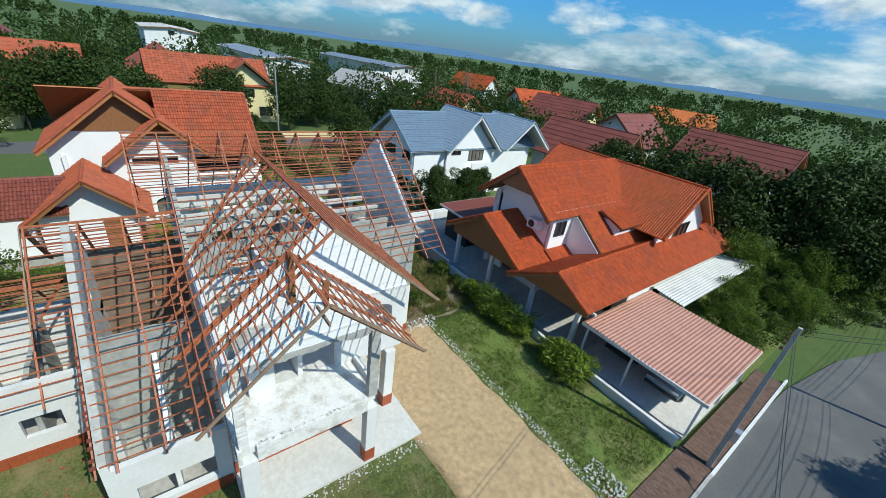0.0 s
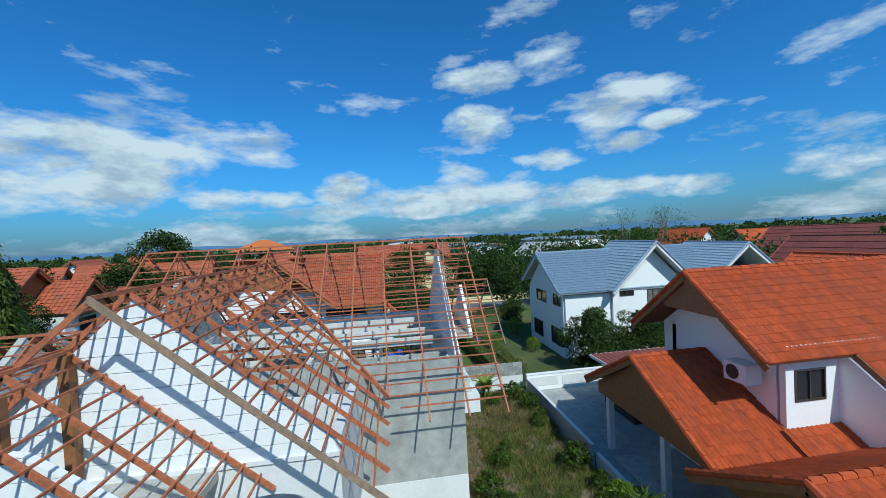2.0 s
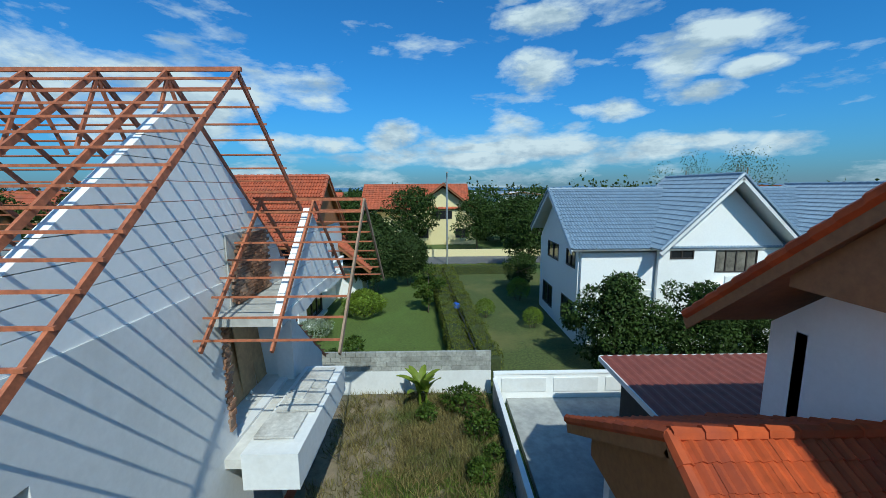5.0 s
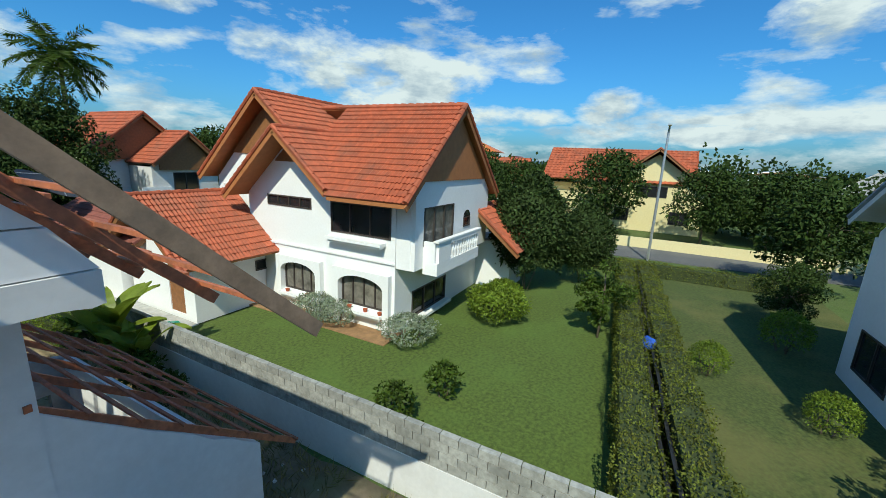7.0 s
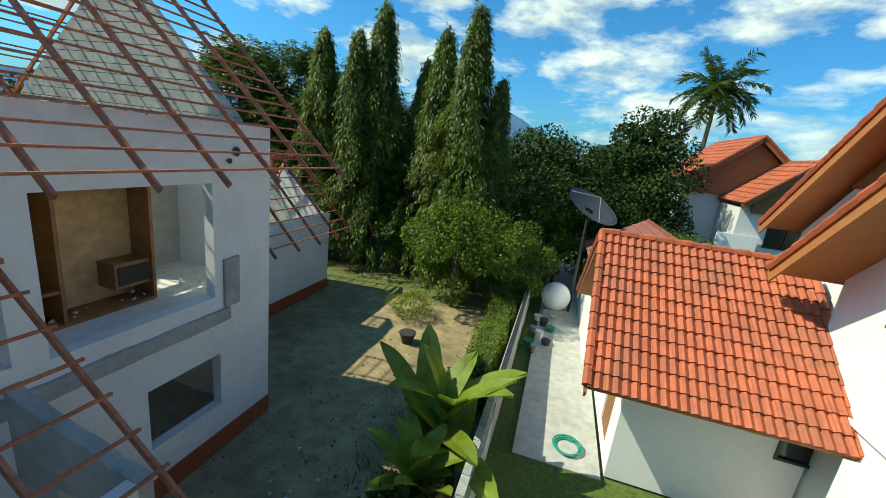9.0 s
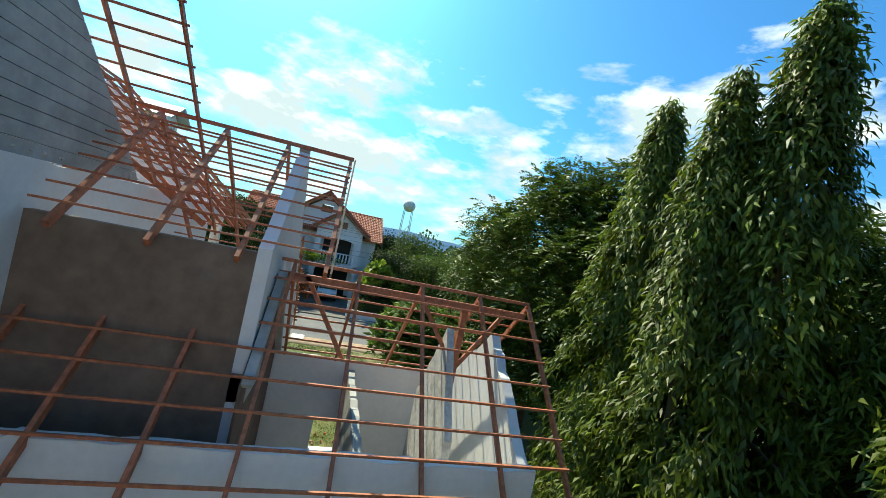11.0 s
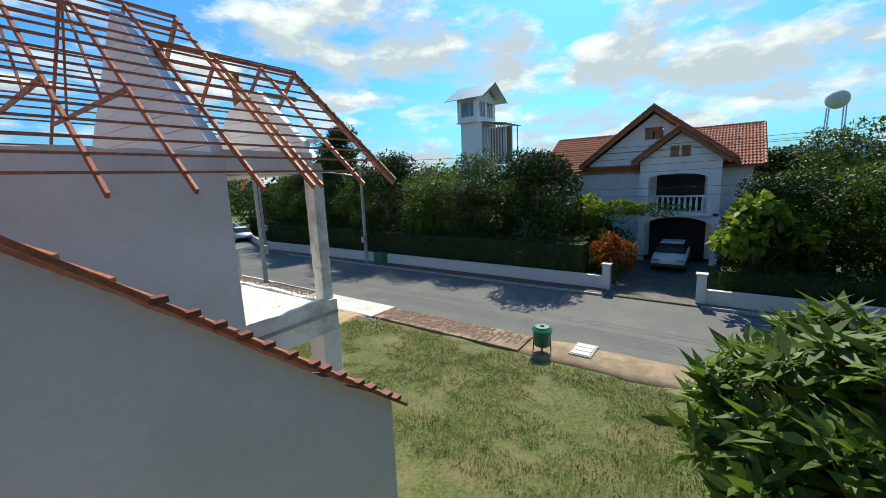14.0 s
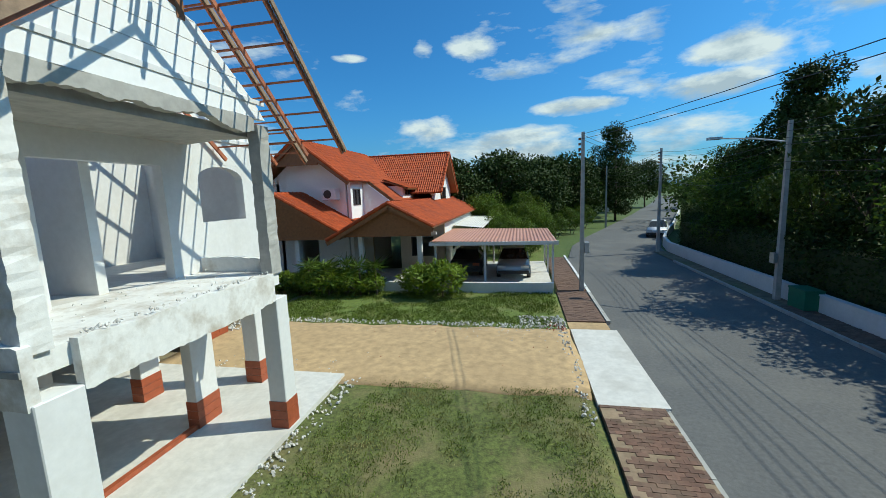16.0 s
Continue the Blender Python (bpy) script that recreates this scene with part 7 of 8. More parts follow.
def hedge(name, x0, y0, x1, y1, wide, high, n, leaf, mat, label, z=-0.12, core=M_HEDGE_SHADE):
    """A clipped hedge: a solid core, coloured dark for the shade inside, within a skin of small leaves."""
    t = thing(name, label=label, category="hedge")
    a, b = Vector((x0, y0, z)), Vector((x1, y1, z))
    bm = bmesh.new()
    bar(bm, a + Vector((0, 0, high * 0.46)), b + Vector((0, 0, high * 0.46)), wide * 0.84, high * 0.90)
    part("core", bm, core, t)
    d = np.array((b - a).normalized())
    s = np.array([d[1], -d[0], 0])
    L = (b - a).length
    u = rng.uniform(0, L, n)
    side = rng.choice(3, n, p=[0.3, 0.3, 0.4])
    w = np.where(side == 0, -wide / 2, np.where(side == 1, wide / 2, rng.uniform(-wide / 2, wide / 2, n)))
    h = np.where(side == 2, high, rng.uniform(0.03, high, n))
    wob = 0.05 * np.sin(u * 2.1) + 0.04 * np.sin(u * 5.3 + 1)
    p = np.array(a) + u[:, None] * d + (w + np.sign(w) * wob)[:, None] * s + np.stack([0 * h, 0 * h, h + wob], 1)
    p += rng.normal(scale=0.03, size=p.shape)
    nrm = np.where((side == 2)[:, None], np.array([0, 0, 1.0]), np.sign(w)[:, None] * s)
    crown_part(t, leaf_mesh("foliage", p, 0.3 * nrm + rng.normal(scale=0.7, size=p.shape), leaf, leaf * 0.55, mat, face=nrm), "foliage")
    return t


def put(t, x, y, rz=0.0, s=1.0, z=-0.1, sz=None):
    t.matrix_basis = Matrix.LocRotScale((x, y, z), Euler((0, 0, radians(rz))), (s, s, sz or s))
    return t


def again(t, x, y, rz=0.0, s=1.0, z=-0.1, sz=None):
    m = Matrix.LocRotScale((x, y, z), Euler((0, 0, radians(rz))), (s, s, sz or s))
    keep = t.scale.copy()
    c = copy_thing(t, m @ Matrix.Diagonal((1 / keep[0], 1 / keep[1], 1 / keep[2], 1)))
    return c


# --- row of mast trees along the south side
mast = mast_tree(12.4, 2.15, 19800, M_LEAF_MAST, "tall narrow mast tree with drooping glossy leaves")
put(mast, -10.0, -15.9, 0, 1.02)
for x, y, s, rz in ((-9.1, -15.1, 0.91, 80), (-7.2, -15.2, 0.91, 150), (-14.85, -14.7, 0.99, 210), (-13.15, -15.9, 0.94, 300), (-16.1, -14.9, 0.77, 40), (-12.0, -16.8, 0.85, 20), (-6.3, -16.7, 0.8, 310)):
    again(mast, x, y, rz, s)

dark = broad_tree(8.5, 4.2, 330, 46, 0.24, M_LEAF_DARK, "dense dark-leaved broad tree")
put(dark, -11, -21, 200, 1.0)
for x, y, s, rz in ((-17.5, -21.0, 0.95, 60), (-20.9, -20.2, 0.72, 120)):
    again(dark, x, y, rz, s)
round_dark = broad_tree(9.8, 3.3, 400, 64, 0.23, M_LEAF_DARK, "large dense round tree with dark glossy leaves", low=0.15, trunk=0.22)
put(round_dark, -23.4, -23.4, 0, 1.0)
green = broad_tree(5.4, 2.6, 330, 30, 0.17, M_LEAF_FRUIT, "round green fruit tree", low=0.22, trunk=0.1)
put(green, -15.7, -12.5, 0, 0.9)
again(green, -17.6, -13.8, 190, 0.75)
again(green, -19.6, -19.0, 100, 0.8)
hedge("hedge", -17.95, -12.5, -17.95, -6.0, 0.8, 1.0, 7000, 0.07, M_LEAF_LIGHT, "clipped light green hedge beside the garden wall")
put(bush("bush", 0.9, 0.9, 0.5, 1800, 0.08, M_LEAF_LIGHT, "low clipped green bush in the bare yard"), -14.6, -10.6)

def feathery_tree(height, spread, count, fronds, mat, label):
    """A tall tree whose drooping sprays bear rows of small leaflets, in separate clumps with dark gaps between them."""
    t = thing("tree", label=label, category="tree")
    cs, rs = [], []
    for i in range(count):
        a, h = rng.uniform(0, math.tau), rng.uniform(0.12, 0.95)
        reach = spread * math.sin(math.pi * min(1, max(0.1, h + 0.02))) ** 0.6
        q = reach * rng.uniform(0.4, 1.0)
        cs.append((q * math.cos(a), q * math.sin(a), height * h))
        rs.append(spread * rng.uniform(0.16, 0.30))
    bm = bmesh.new()
    limbs(bm, (0, 0, -0.3), (0, 0, height * 0.82), cs[:min(14, count)], 0.2)
    part("trunk", bm, M_BARK, t, smooth=True)
    P, D, N = [], [], []
    for c, r in zip(cs, rs):
        q = rng.normal(size=(fronds, 3)) + np.array([0, 0, 0.35])
        q /= np.linalg.norm(q, axis=1, keepdims=True)
        root = np.array(c) + q * r * rng.uniform(0.35, 0.95, (fronds, 1)) * np.array([1, 1, 0.75])
        axis = q * np.array([1, 1, 0.4]) + rng.normal(scale=0.35, size=q.shape)
        axis /= np.linalg.norm(axis, axis=1, keepdims=True)
        flank = np.cross(axis, np.array([0, 0, 1.0])) + 1e-6
        flank /= np.linalg.norm(flank, axis=1, keepdims=True)
        for k in range(7):
            u = k / 6
            at = root + axis * (0.5 * u) + np.array([0, 0, -0.22]) * u ** 2
            for side_ in (-1, 1):
                P.append(at)
                D.append(flank * side_ + axis * 0.5 + np.array([0, 0, -0.25]))
                N.append(np.tile([0, 0, 1.0], (fronds, 1)))
    crown_part(t, leaf_mesh("crown", np.concatenate(P), np.concatenate(D), 0.17, 0.065, mat, 0.08, face=np.concatenate(N)))
    return t


# --- big tree and frangipani beside the drive to the street
big = feathery_tree(8.5, 3.3, 92, 58, M_LEAF_FRESH, "tall tree with drooping feathery light green leaves")
put(big, -0.9, -16.5, 0, 1.12, sz=1.28)
again(big, -4.2, -18.0, 220, 1.05, sz=1.3)
again(big, -7.6, -20.5, 140, 1.0, sz=1.15)
again(big, 4.8, -19.0, 100, 0.9)
again(big, 8.0, -21.0, 40, 0.8)
again(big, 5.4, -16.9, 300, 0.82, sz=1.12)


def frangipani():
    """A low forked tree with rosettes of long broad leaves at the twig ends."""
    t = thing("frangipani", label="low frangipani tree with long glossy leaves and a few white flowers", category="tree")
    bm = bmesh.new()
    tips = []
    for i in range(210):
        a, e = rng.uniform(0, math.tau), math.asin(rng.uniform(-0.25, 0.99))
        r = 1.9 * rng.uniform(0.72, 1.0)
        tips.append((r * math.cos(a) * math.cos(e), r * math.sin(a) * math.cos(e), 1.55 + r * math.sin(e) * 0.92))
    for i in range(90):
        a, e = rng.uniform(0, math.tau), math.asin(rng.uniform(-0.1, 0.95))
        r = 1.9 * rng.uniform(0.35, 0.7)
        tips.append((r * math.cos(a) * math.cos(e), r * math.sin(a) * math.cos(e), 1.6 + r * math.sin(e) * 0.92))
    tube(bm, ((0, 0, -0.3), (0.05, 0, 0.6), (0, 0.05, 1.2)), 0.16, 0.12, 8)
    for p in tips:
        tube(bm, ((0, 0, 1.0), (p[0] * 0.5, p[1] * 0.5, 1.2 + (p[2] - 1.2) * 0.35), p), 0.035, 0.015, 4)
    part("trunk", bm, M_BARK, t, smooth=True)
    P, D = [], []
    for p in tips:
        k = 22
        a = rng.uniform(0, math.tau, k)
        up = rng.uniform(-0.35, 0.9, k)
        D.append(np.stack([np.cos(a), np.sin(a), up], 1))
        P.append(np.array(p) + rng.normal(scale=0.06, size=(k, 3)))
    crown_part(t, leaf_mesh("crown", np.concatenate(P), np.concatenate(D), 0.33, 0.10, M_LEAF_GLOSS, 0.05, face=np.repeat(np.array(tips) - np.array([0, 0, 0.6]), 22, 0) * 0.6 + np.array([0, 0, 0.5])))
    q = np.array([tips[i] for i in range(0, 128, 16)])
    q = np.repeat(q, 6, 0) + rng.normal(scale=0.05, size=(48, 3)) + np.array([0, 0, 0.1])
    crown_part(t, leaf_mesh("flowers", q, rng.normal(size=q.shape) + np.array([0, 0, 0.6]), 0.09, 0.06, M_PETAL), "flowers")
    return t


fr = frangipani()
put(fr, 1.2, -12.2, 0, 1.15, sz=1.25)
again(fr, 6.2, -14.8, 130, 0.95)
again(fr, 3.6, -15.6, 60, 0.8)

# --- trees and hedge behind the street wall
street_tree = broad_tree(7.0, 3.1, 300, 40, 0.215, M_LEAF_DARK, "dark leafy tree behind the street wall", low=0.1)
light_tree = broad_tree(6.4, 2.9, 290, 40, 0.2, M_LEAF, "green leafy tree behind the street wall", low=0.12)
fresh_tree = broad_tree(5.6, 2.6, 360, 36, 0.2, M_LEAF_FRESH, "light green tree with long leaves behind the street wall", low=0.15, width=0.36)
put(light_tree, 19.6, 0.6, 30, 0.9)
put(fresh_tree, 17.6, 5.2, 80, 0.8)
put(street_tree, 18.0, -1.0, 0, 1.0)
spots = ((17.6, 3.2, 0.95), (18.4, 7.0, 1.05), (17.9, 11.2, 1.1), (18.6, 15.0, 1.05), (18.2, 19.2, 1.1), (19.8, 23.0, 1.05), (21.2, 27.0, 1.1), (23.6, 31.5, 1.05), (26.5, 36.5, 1.1), (29.5, 42.5, 1.1), (32, 49, 1.1), (35.5, 56, 1.1),
         (22, 1.5, 1.05), (23, 6, 1.2), (23.5, 11, 1.25), (24, 17, 0.85), (27, 23, 0.95), (31, 30, 1.0), (30, 12, 0.75), (31, 5, 1.1), (18, -12.5, 0.95), (17.6, -16.5, 1.0), (18, -21, 1.05), (22, -15, 1.15), (24, -22, 1.2), (18, -27, 1.0), (33, -2, 1.2), (34, -13, 1.2))
for i, (x, y, s) in enumerate(spots):
    again((street_tree, light_tree, street_tree, fresh_tree, light_tree)[i % 5], x, y, i * 67, s * (0.9 + 0.2 * ((i * 37) % 10) / 10), sz=s * (0.8 + 0.35 * ((i * 53) % 10) / 10))
hedge("street_hedge", 16.3, -4.4, 16.6, 24.0, 1.5, 2.3, 26000, 0.12, M_LEAF_DARK, "thick dark hedge behind the low street wall")
hedge("street_hedge", 16.0, -22.0, 16.0, -10.4, 1.2, 1.5, 7000, 0.12, M_LEAF_DARK, "dark hedge beside the gate")
hedge("street_hedge", 17.0, 24.0, 23.0, 41.0, 1.4, 2.4, 12000, 0.14, M_LEAF_DARK, "dark hedge on the bend of the street")
cr = bush("garden_bush", 1.0, 1.0, 1.0, 2200, 0.13, M_LEAF, "tall garden bush behind the street wall", group="garden bushes")
put(cr, 16.6, -3.6, 0, 1.1)
for x, y, s in ((16.4, 0.6, 0.8), (16.0, -10.8, 0.7), (16.9, -12.6, 1.1), (20.0, -4.4, 1.5), (20.4, -11.4, 1.4), (18.4, -4.2, 1.2)):
    again(cr, x, y, x * 50, s)
for x, y, s in ((5.2, 22, 0.9), (5.6, 25, 1.1), (6.2, 28, 1.0), (6.8, 31, 1.2), (8.3, 34.5, 1.2), (10.2, 38, 1.3), (12.2, 43, 1.4), (3.2, 24, 1.2), (3.8, 29, 1.4), (5.5, 33.5, 1.4), (7.5, 38, 1.5), (9.5, 43, 1.6), (11.8, 48, 1.6), (14.2, 53, 1.6), (0.6, 33, 1.3), (2.4, 37, 1.5)):
    again(cr, x, y, x * 70, s)
og = bush("orange_bush", 0.9, 0.9, 0.75, 2000, 0.12, M_LEAF_ORANGE, "orange-red leaved shrub beside the gate drive")
put(og, 16.9, -5.6, 0, 1.25, 0.0, sz=1.7)
pap = broad_tree(3.6, 1.5, 60, 12, 0.4, M_LEAF_LIGHT, "papaya-like tree with broad light leaves", low=0.6, trunk=0.08, width=0.7)
put(pap, 16.2, -11.6, 0, 1.15)
again(pap, 20.6, -3.2, 60, 1.1)

# --- neighbour's garden
shrub = bush("porch_shrub", 0.85, 0.7, 0.62, 1500, 0.2, M_LEAF_LIGHT, "leafy green and yellow shrub before the porch", width=0.3, group="porch shrubs")
put(shrub, -4.8, 10.9, 0, 1.25)
for x, y, s in ((-3.5, 10.8, 1.05), (-5.9, 10.9, 1.0), (1.1, 10.85, 1.35), (0.1, 10.9, 1.2), (-7.0, 11.0, 0.9), (-2.5, 11.0, 0.9)):
    again(shrub, x, y, x * 40, s)
for x, y in ((-2.9, 10.6), (-3.7, 10.9), (-4.5, 10.5), (-5.6, 10.7), (-2.2, 10.9)):
    dr = thing("dracaena", (x, y, -0.1), label="spiky dracaena with arching leaves", category="plant", group="dracaenas")
    bm = bmesh.new()
    tube(bm, ((0, 0, -0.2), (0.04, 0, 0.7), (0, 0.03, 1.35)), 0.05, 0.04, 6)
    part("stem", bm, M_BARK, dr)
    a = rng.uniform(0, math.tau, 60)
    crown_part(dr, leaf_mesh("leaves", np.tile([0, 0, 1.4], (60, 1)) + rng.normal(scale=0.1, size=(60, 3)), np.stack([np.cos(a), np.sin(a), rng.uniform(-0.5, 0.9, 60)], 1), 0.75, 0.07, M_LEAF, 0.1), "leaves")
for x, y, s in ((4.2, 22.5, 0.55), (3.0, 26.0, 0.6), (5.4, 28.5, 0.7), (1.2, 31.5, 0.9), (5.0, 34.0, 0.9)):
    again(green, x, y, x * 33, s)
dark_far = broad_tree(8.5, 4.2, 110, 46, 0.4, M_LEAF_DARK, "dark broad tree farther off among the gardens")
put(dark_far, -14, 37, 5, 0.9)
for x, y, s in ((-3, 37, 1.0), (2, 40, 1.05), (7, 43, 1.0), (-8, 38, 0.95), (11, 48, 1.05), (6.6, 36.5, 0.8), (-1, 33.5, 0.75), (14, 55, 1.0), (3, 47, 1.1), (9, 58, 1.1)):
    again(dark_far, x, y, x * 31 + 20, s)

# --- villa garden
dark_con = bush("conifer", 2.0, 2.0, 3.2, 21000, 0.24, M_LEAF_CONIFER, "dark dense conifer in the villa garden", "tree", 0.08, 0.4)
put(dark_con, -33.3, 4.4, 0, 1.0)
again(dark_con, -36.5, 6.8, 90, 0.75)
gb = bush("silver_bush", 0.95, 0.85, 0.5, 2600, 0.08, M_LEAF_GREY, "clipped silver-grey bush before the villa", lump=0.06, group="silver bushes")
put(gb, -24.1, -1.9, 0, 1.15)
again(gb, -24.2, -0.9, 60, 1.05)
again(gb, -24.3, 2.5, 130, 1.15)
rb = bush("round_bush", 1.3, 1.3, 0.85, 4200, 0.13, M_LEAF_LIGHT, "round light green bush on the lawn", lump=0.06)
put(rb, -28.2, 4.6)
again(rb, -30.0, 4.2, 60, 0.8)
ball = bush("clipped_ball", 0.62, 0.62, 0.62, 2400, 0.07, M_LEAF_LIGHT, "clipped ball-shaped green bush", lump=0.02, group="clipped balls")
put(ball, -27.85, 12.3)
again(ball, -25.9, 14.85, 50, 1.0)
st = broad_tree(3.0, 0.85, 170, 20, 0.13, M_LEAF, "slender young tree on the lawn", low=0.2, trunk=0.05)
put(st, -28.9, 8.65, 0, 1.1)
again(st, -40.7, 6.5, 80, 1.0)
sb = bush("young_shrub", 0.5, 0.5, 0.55, 600, 0.14, M_LEAF, "young green shrub at the foot of the garden wall", group="young shrubs")
put(sb, -20.4, 4.6)
for x, y, s in ((-19.6, 5.6, 0.8), (-19.5, 6.4, 0.7), (-19.4, 8.4, 0.6), (-19.6, 9.4, 0.7), (-22.0, 5.2, 1.0), (-19.4, -0.6, 0.7), (-19.5, 0.2, 0.5)):
    again(sb, x, y, y * 60, s)
hedge("hedge", -19.3, 10.35, -39.6, 9.0, 0.85, 1.2, 15000, 0.075, M_LEAF_HEDGE, "long clipped hedge dividing the gardens")
hedge("hedge", -19.3, 11.55, -39.6, 10.1, 0.85, 1.15, 15000, 0.075, M_LEAF_HEDGE, "long clipped hedge dividing the gardens")
hedge("hedge", -40.6, 4.0, -41.0, 17.0, 0.8, 0.85, 6000, 0.08, M_LEAF_HEDGE, "clipped hedge along the back lane")
hedge("hedge", -40.2, -4.0, -40.6, 4.0, 0.8, 0.85, 3500, 0.08, M_LEAF_HEDGE, "clipped hedge along the back lane")
dr1 = broad_tree(4.2, 1.9, 250, 24, 0.16, M_LEAF_DARK, "dark rounded tree beside the blue-roofed house", low=0.25)
put(dr1, -35.0, 15.8, 0, 0.68)
again(dr1, -37.4, 17.0, 80, 0.6)
again(ball, -31.6, 15.2, 20, 1.4)
bb = broad_tree(4.1, 1.9, 330, 34, 0.17, M_LEAF_DARK, "dark leafy garden tree beside the blue-roofed house", low=0.12, trunk=0.08)
put(bb, -20.4, 17.1, 0, 1.05)
again(bb, -20.2, 20.4, 70, 0.95)
again(bb, -21.8, 24.6, 140, 0.8)
for x, y, s in ((-56, 6.0, 0.95), (-55, 14.5, 0.8), (-58, 20, 0.8), (-54.5, -3, 0.8), (-42.5, 18.5, 0.7), (-57, -10, 1.0), (-44, 26, 0.9), (-38, 30, 0.8), (-50, -30, 1.0), (-44, -38, 1.05), (-34, -46, 1.1), (-24, -42, 1.0), (-56, -14, 0.8), (-52, -22, 0.75), (-47, -17, 0.7), (-38, -27, 0.8), (-36, -20, 0.7), (-55, -28, 0.8), (-45, -44, 0.9), (-60, -38, 0.8), (-101, -52, 1.7), (-72, -20, 0.9), (-74, -32, 0.85), (-66, -10, 0.8)):
    again(dark_far, x, y, x * 21, s)


def palm(h, label):
    """A royal palm: ringed trunk, and fronds with many leaflets."""
    t = thing("palm", label=label, category="tree")
    bm = bmesh.new()
    tube(bm, ((0, 0, -0.3), (0.1, 0, h * 0.3), (0.05, 0.1, h * 0.7), (0, 0, h)), 0.26, 0.15, 10)
    part("trunk", bm, M_BARK, t, smooth=True)
    P, D = [], []
    for i in range(26):
        a = i * 2.4
        e = 1.3 - 0.075 * i
        pts = []
        p, dr_ = np.array([0, 0, h]), np.array([math.cos(a) * math.cos(e), math.sin(a) * math.cos(e), math.sin(e)])
        for k in range(16):
            pts.append(p.copy())
            p = p + dr_ * 0.24
            dr_ = dr_ + np.array([0, 0, -0.085])
            dr_ /= np.linalg.norm(dr_)
        bm = bmesh.new()
        tube(bm, [tuple(q) for q in pts[::3]], 0.04, 0.01, 4)
        f = part("frond", bm, M_LEAF, t)
        PP, DD = [], []
        for k in range(2, 16):
            ax = pts[k] - pts[k - 1]
            sd = np.cross(ax, [0, 0, 1.0])
            sd /= np.linalg.norm(sd) + 1e-9
            for sg in (-1, 1):
                for m in range(6):
                    PP.append(pts[k] + ax * rng.uniform(-0.5, 0.5))
                    DD.append(sg * sd + ax * 2.0 + np.array([0, 0, rng.uniform(-0.8, 0.2)]))
        crown_part(f, leaf_mesh("blade", np.array(PP), np.array(DD), 0.85, 0.085, M_LEAF, 0.02), "blade")
    return t


again(green, -25.2, -18.6, 40, 0.75)
put(palm(14.0, "tall royal palm standing above the roofs"), -30.4, -38.8, 0, 1.0)


def banana(label):
    """A banana plant: thick stems and long torn blades."""
    t = thing("banana_plant", label=label, category="plant")
    for x, y, hh in ((0, 0, 1.5), (0.3, 0.25, 1.1), (-0.25, 0.3, 0.9)):
        bm = bmesh.new()
        tube(bm, ((x, y, -0.2), (x, y, hh)), 0.1, 0.06, 8)
        part("stem", bm, M_LEAF_LIGHT, t)
    for i in range(15):
        a, e, L = i * 2.399, rng.uniform(0.55, 1.35), rng.uniform(1.3, 2.1)
        x, y, hh = ((0, 0, 1.4), (0.3, 0.25, 1.0), (-0.25, 0.3, 0.8))[i % 3]
        p, d_ = Vector((x, y, hh)), Vector((math.cos(a) * math.cos(e), math.sin(a) * math.cos(e), math.sin(e)))
        bm = bmesh.new()
        prev = None
        for k in range(9):
            u = k / 8
            w_ = 0.24 * math.sin(math.pi * min(1, u * 0.92 + 0.08)) ** 0.6 + 0.02
            s_ = d_.cross(Vector((0, 0, 1))).normalized()
            row = [bm.verts.new(p + s_ * w_ + Vector((0, 0, 0.06))), bm.verts.new(p), bm.verts.new(p - s_ * w_ + Vector((0, 0, 0.06)))]
            if prev:
                bm.faces.new((prev[0], row[0], row[1], prev[1]))
                bm.faces.new((prev[1], row[1], row[2], prev[2]))
            prev = row
            p = p + d_ * (L / 8)
            d_ = (d_ + Vector((0, 0, -0.13))).normalized()
        part("leaf_blade", bm, M_BANANA, t)
    return t


bn = banana("banana plant with long torn light green leaves by the garden wall")
put(bn, -18.0, -3.9, 0, 1.05)
again(bn, -17.8, -2.6, 140, 0.7)
again(bn, -17.3, 8.6, 60, 0.6)
again(sb, -18.0, -6.2, 0, 1.2)
again(sb, -17.8, -2.2, 0, 1.1)
again(sb, -17.8, -0.9, 50, 0.9)
put(bush("weed_bush", 0.8, 0.8, 0.6, 700, 0.16, M_LEAF, "rank green weeds beside the house"), -17.0, 10.2, 0, 0.9)
for x, y, s in ((-8.6, 6.6, 0.9), (-7.6, 7.0, 0.8), (-10.6, 7.6, 0.7), (-9.8, 10.6, 0.9), (-6.9, 10.6, 0.8), (-13.5, 10.4, 0.6), (-15.4, 10.7, 0.8), (-14.3, 10.9, 0.5), (-11.8, 8.2, 0.45), (-16.4, 8.9, 0.6), (-7.4, 9.0, 0.5), (-8.4, 10.9, 0.6)):
    again(sb, x, y, x * 70, s * 1.2)


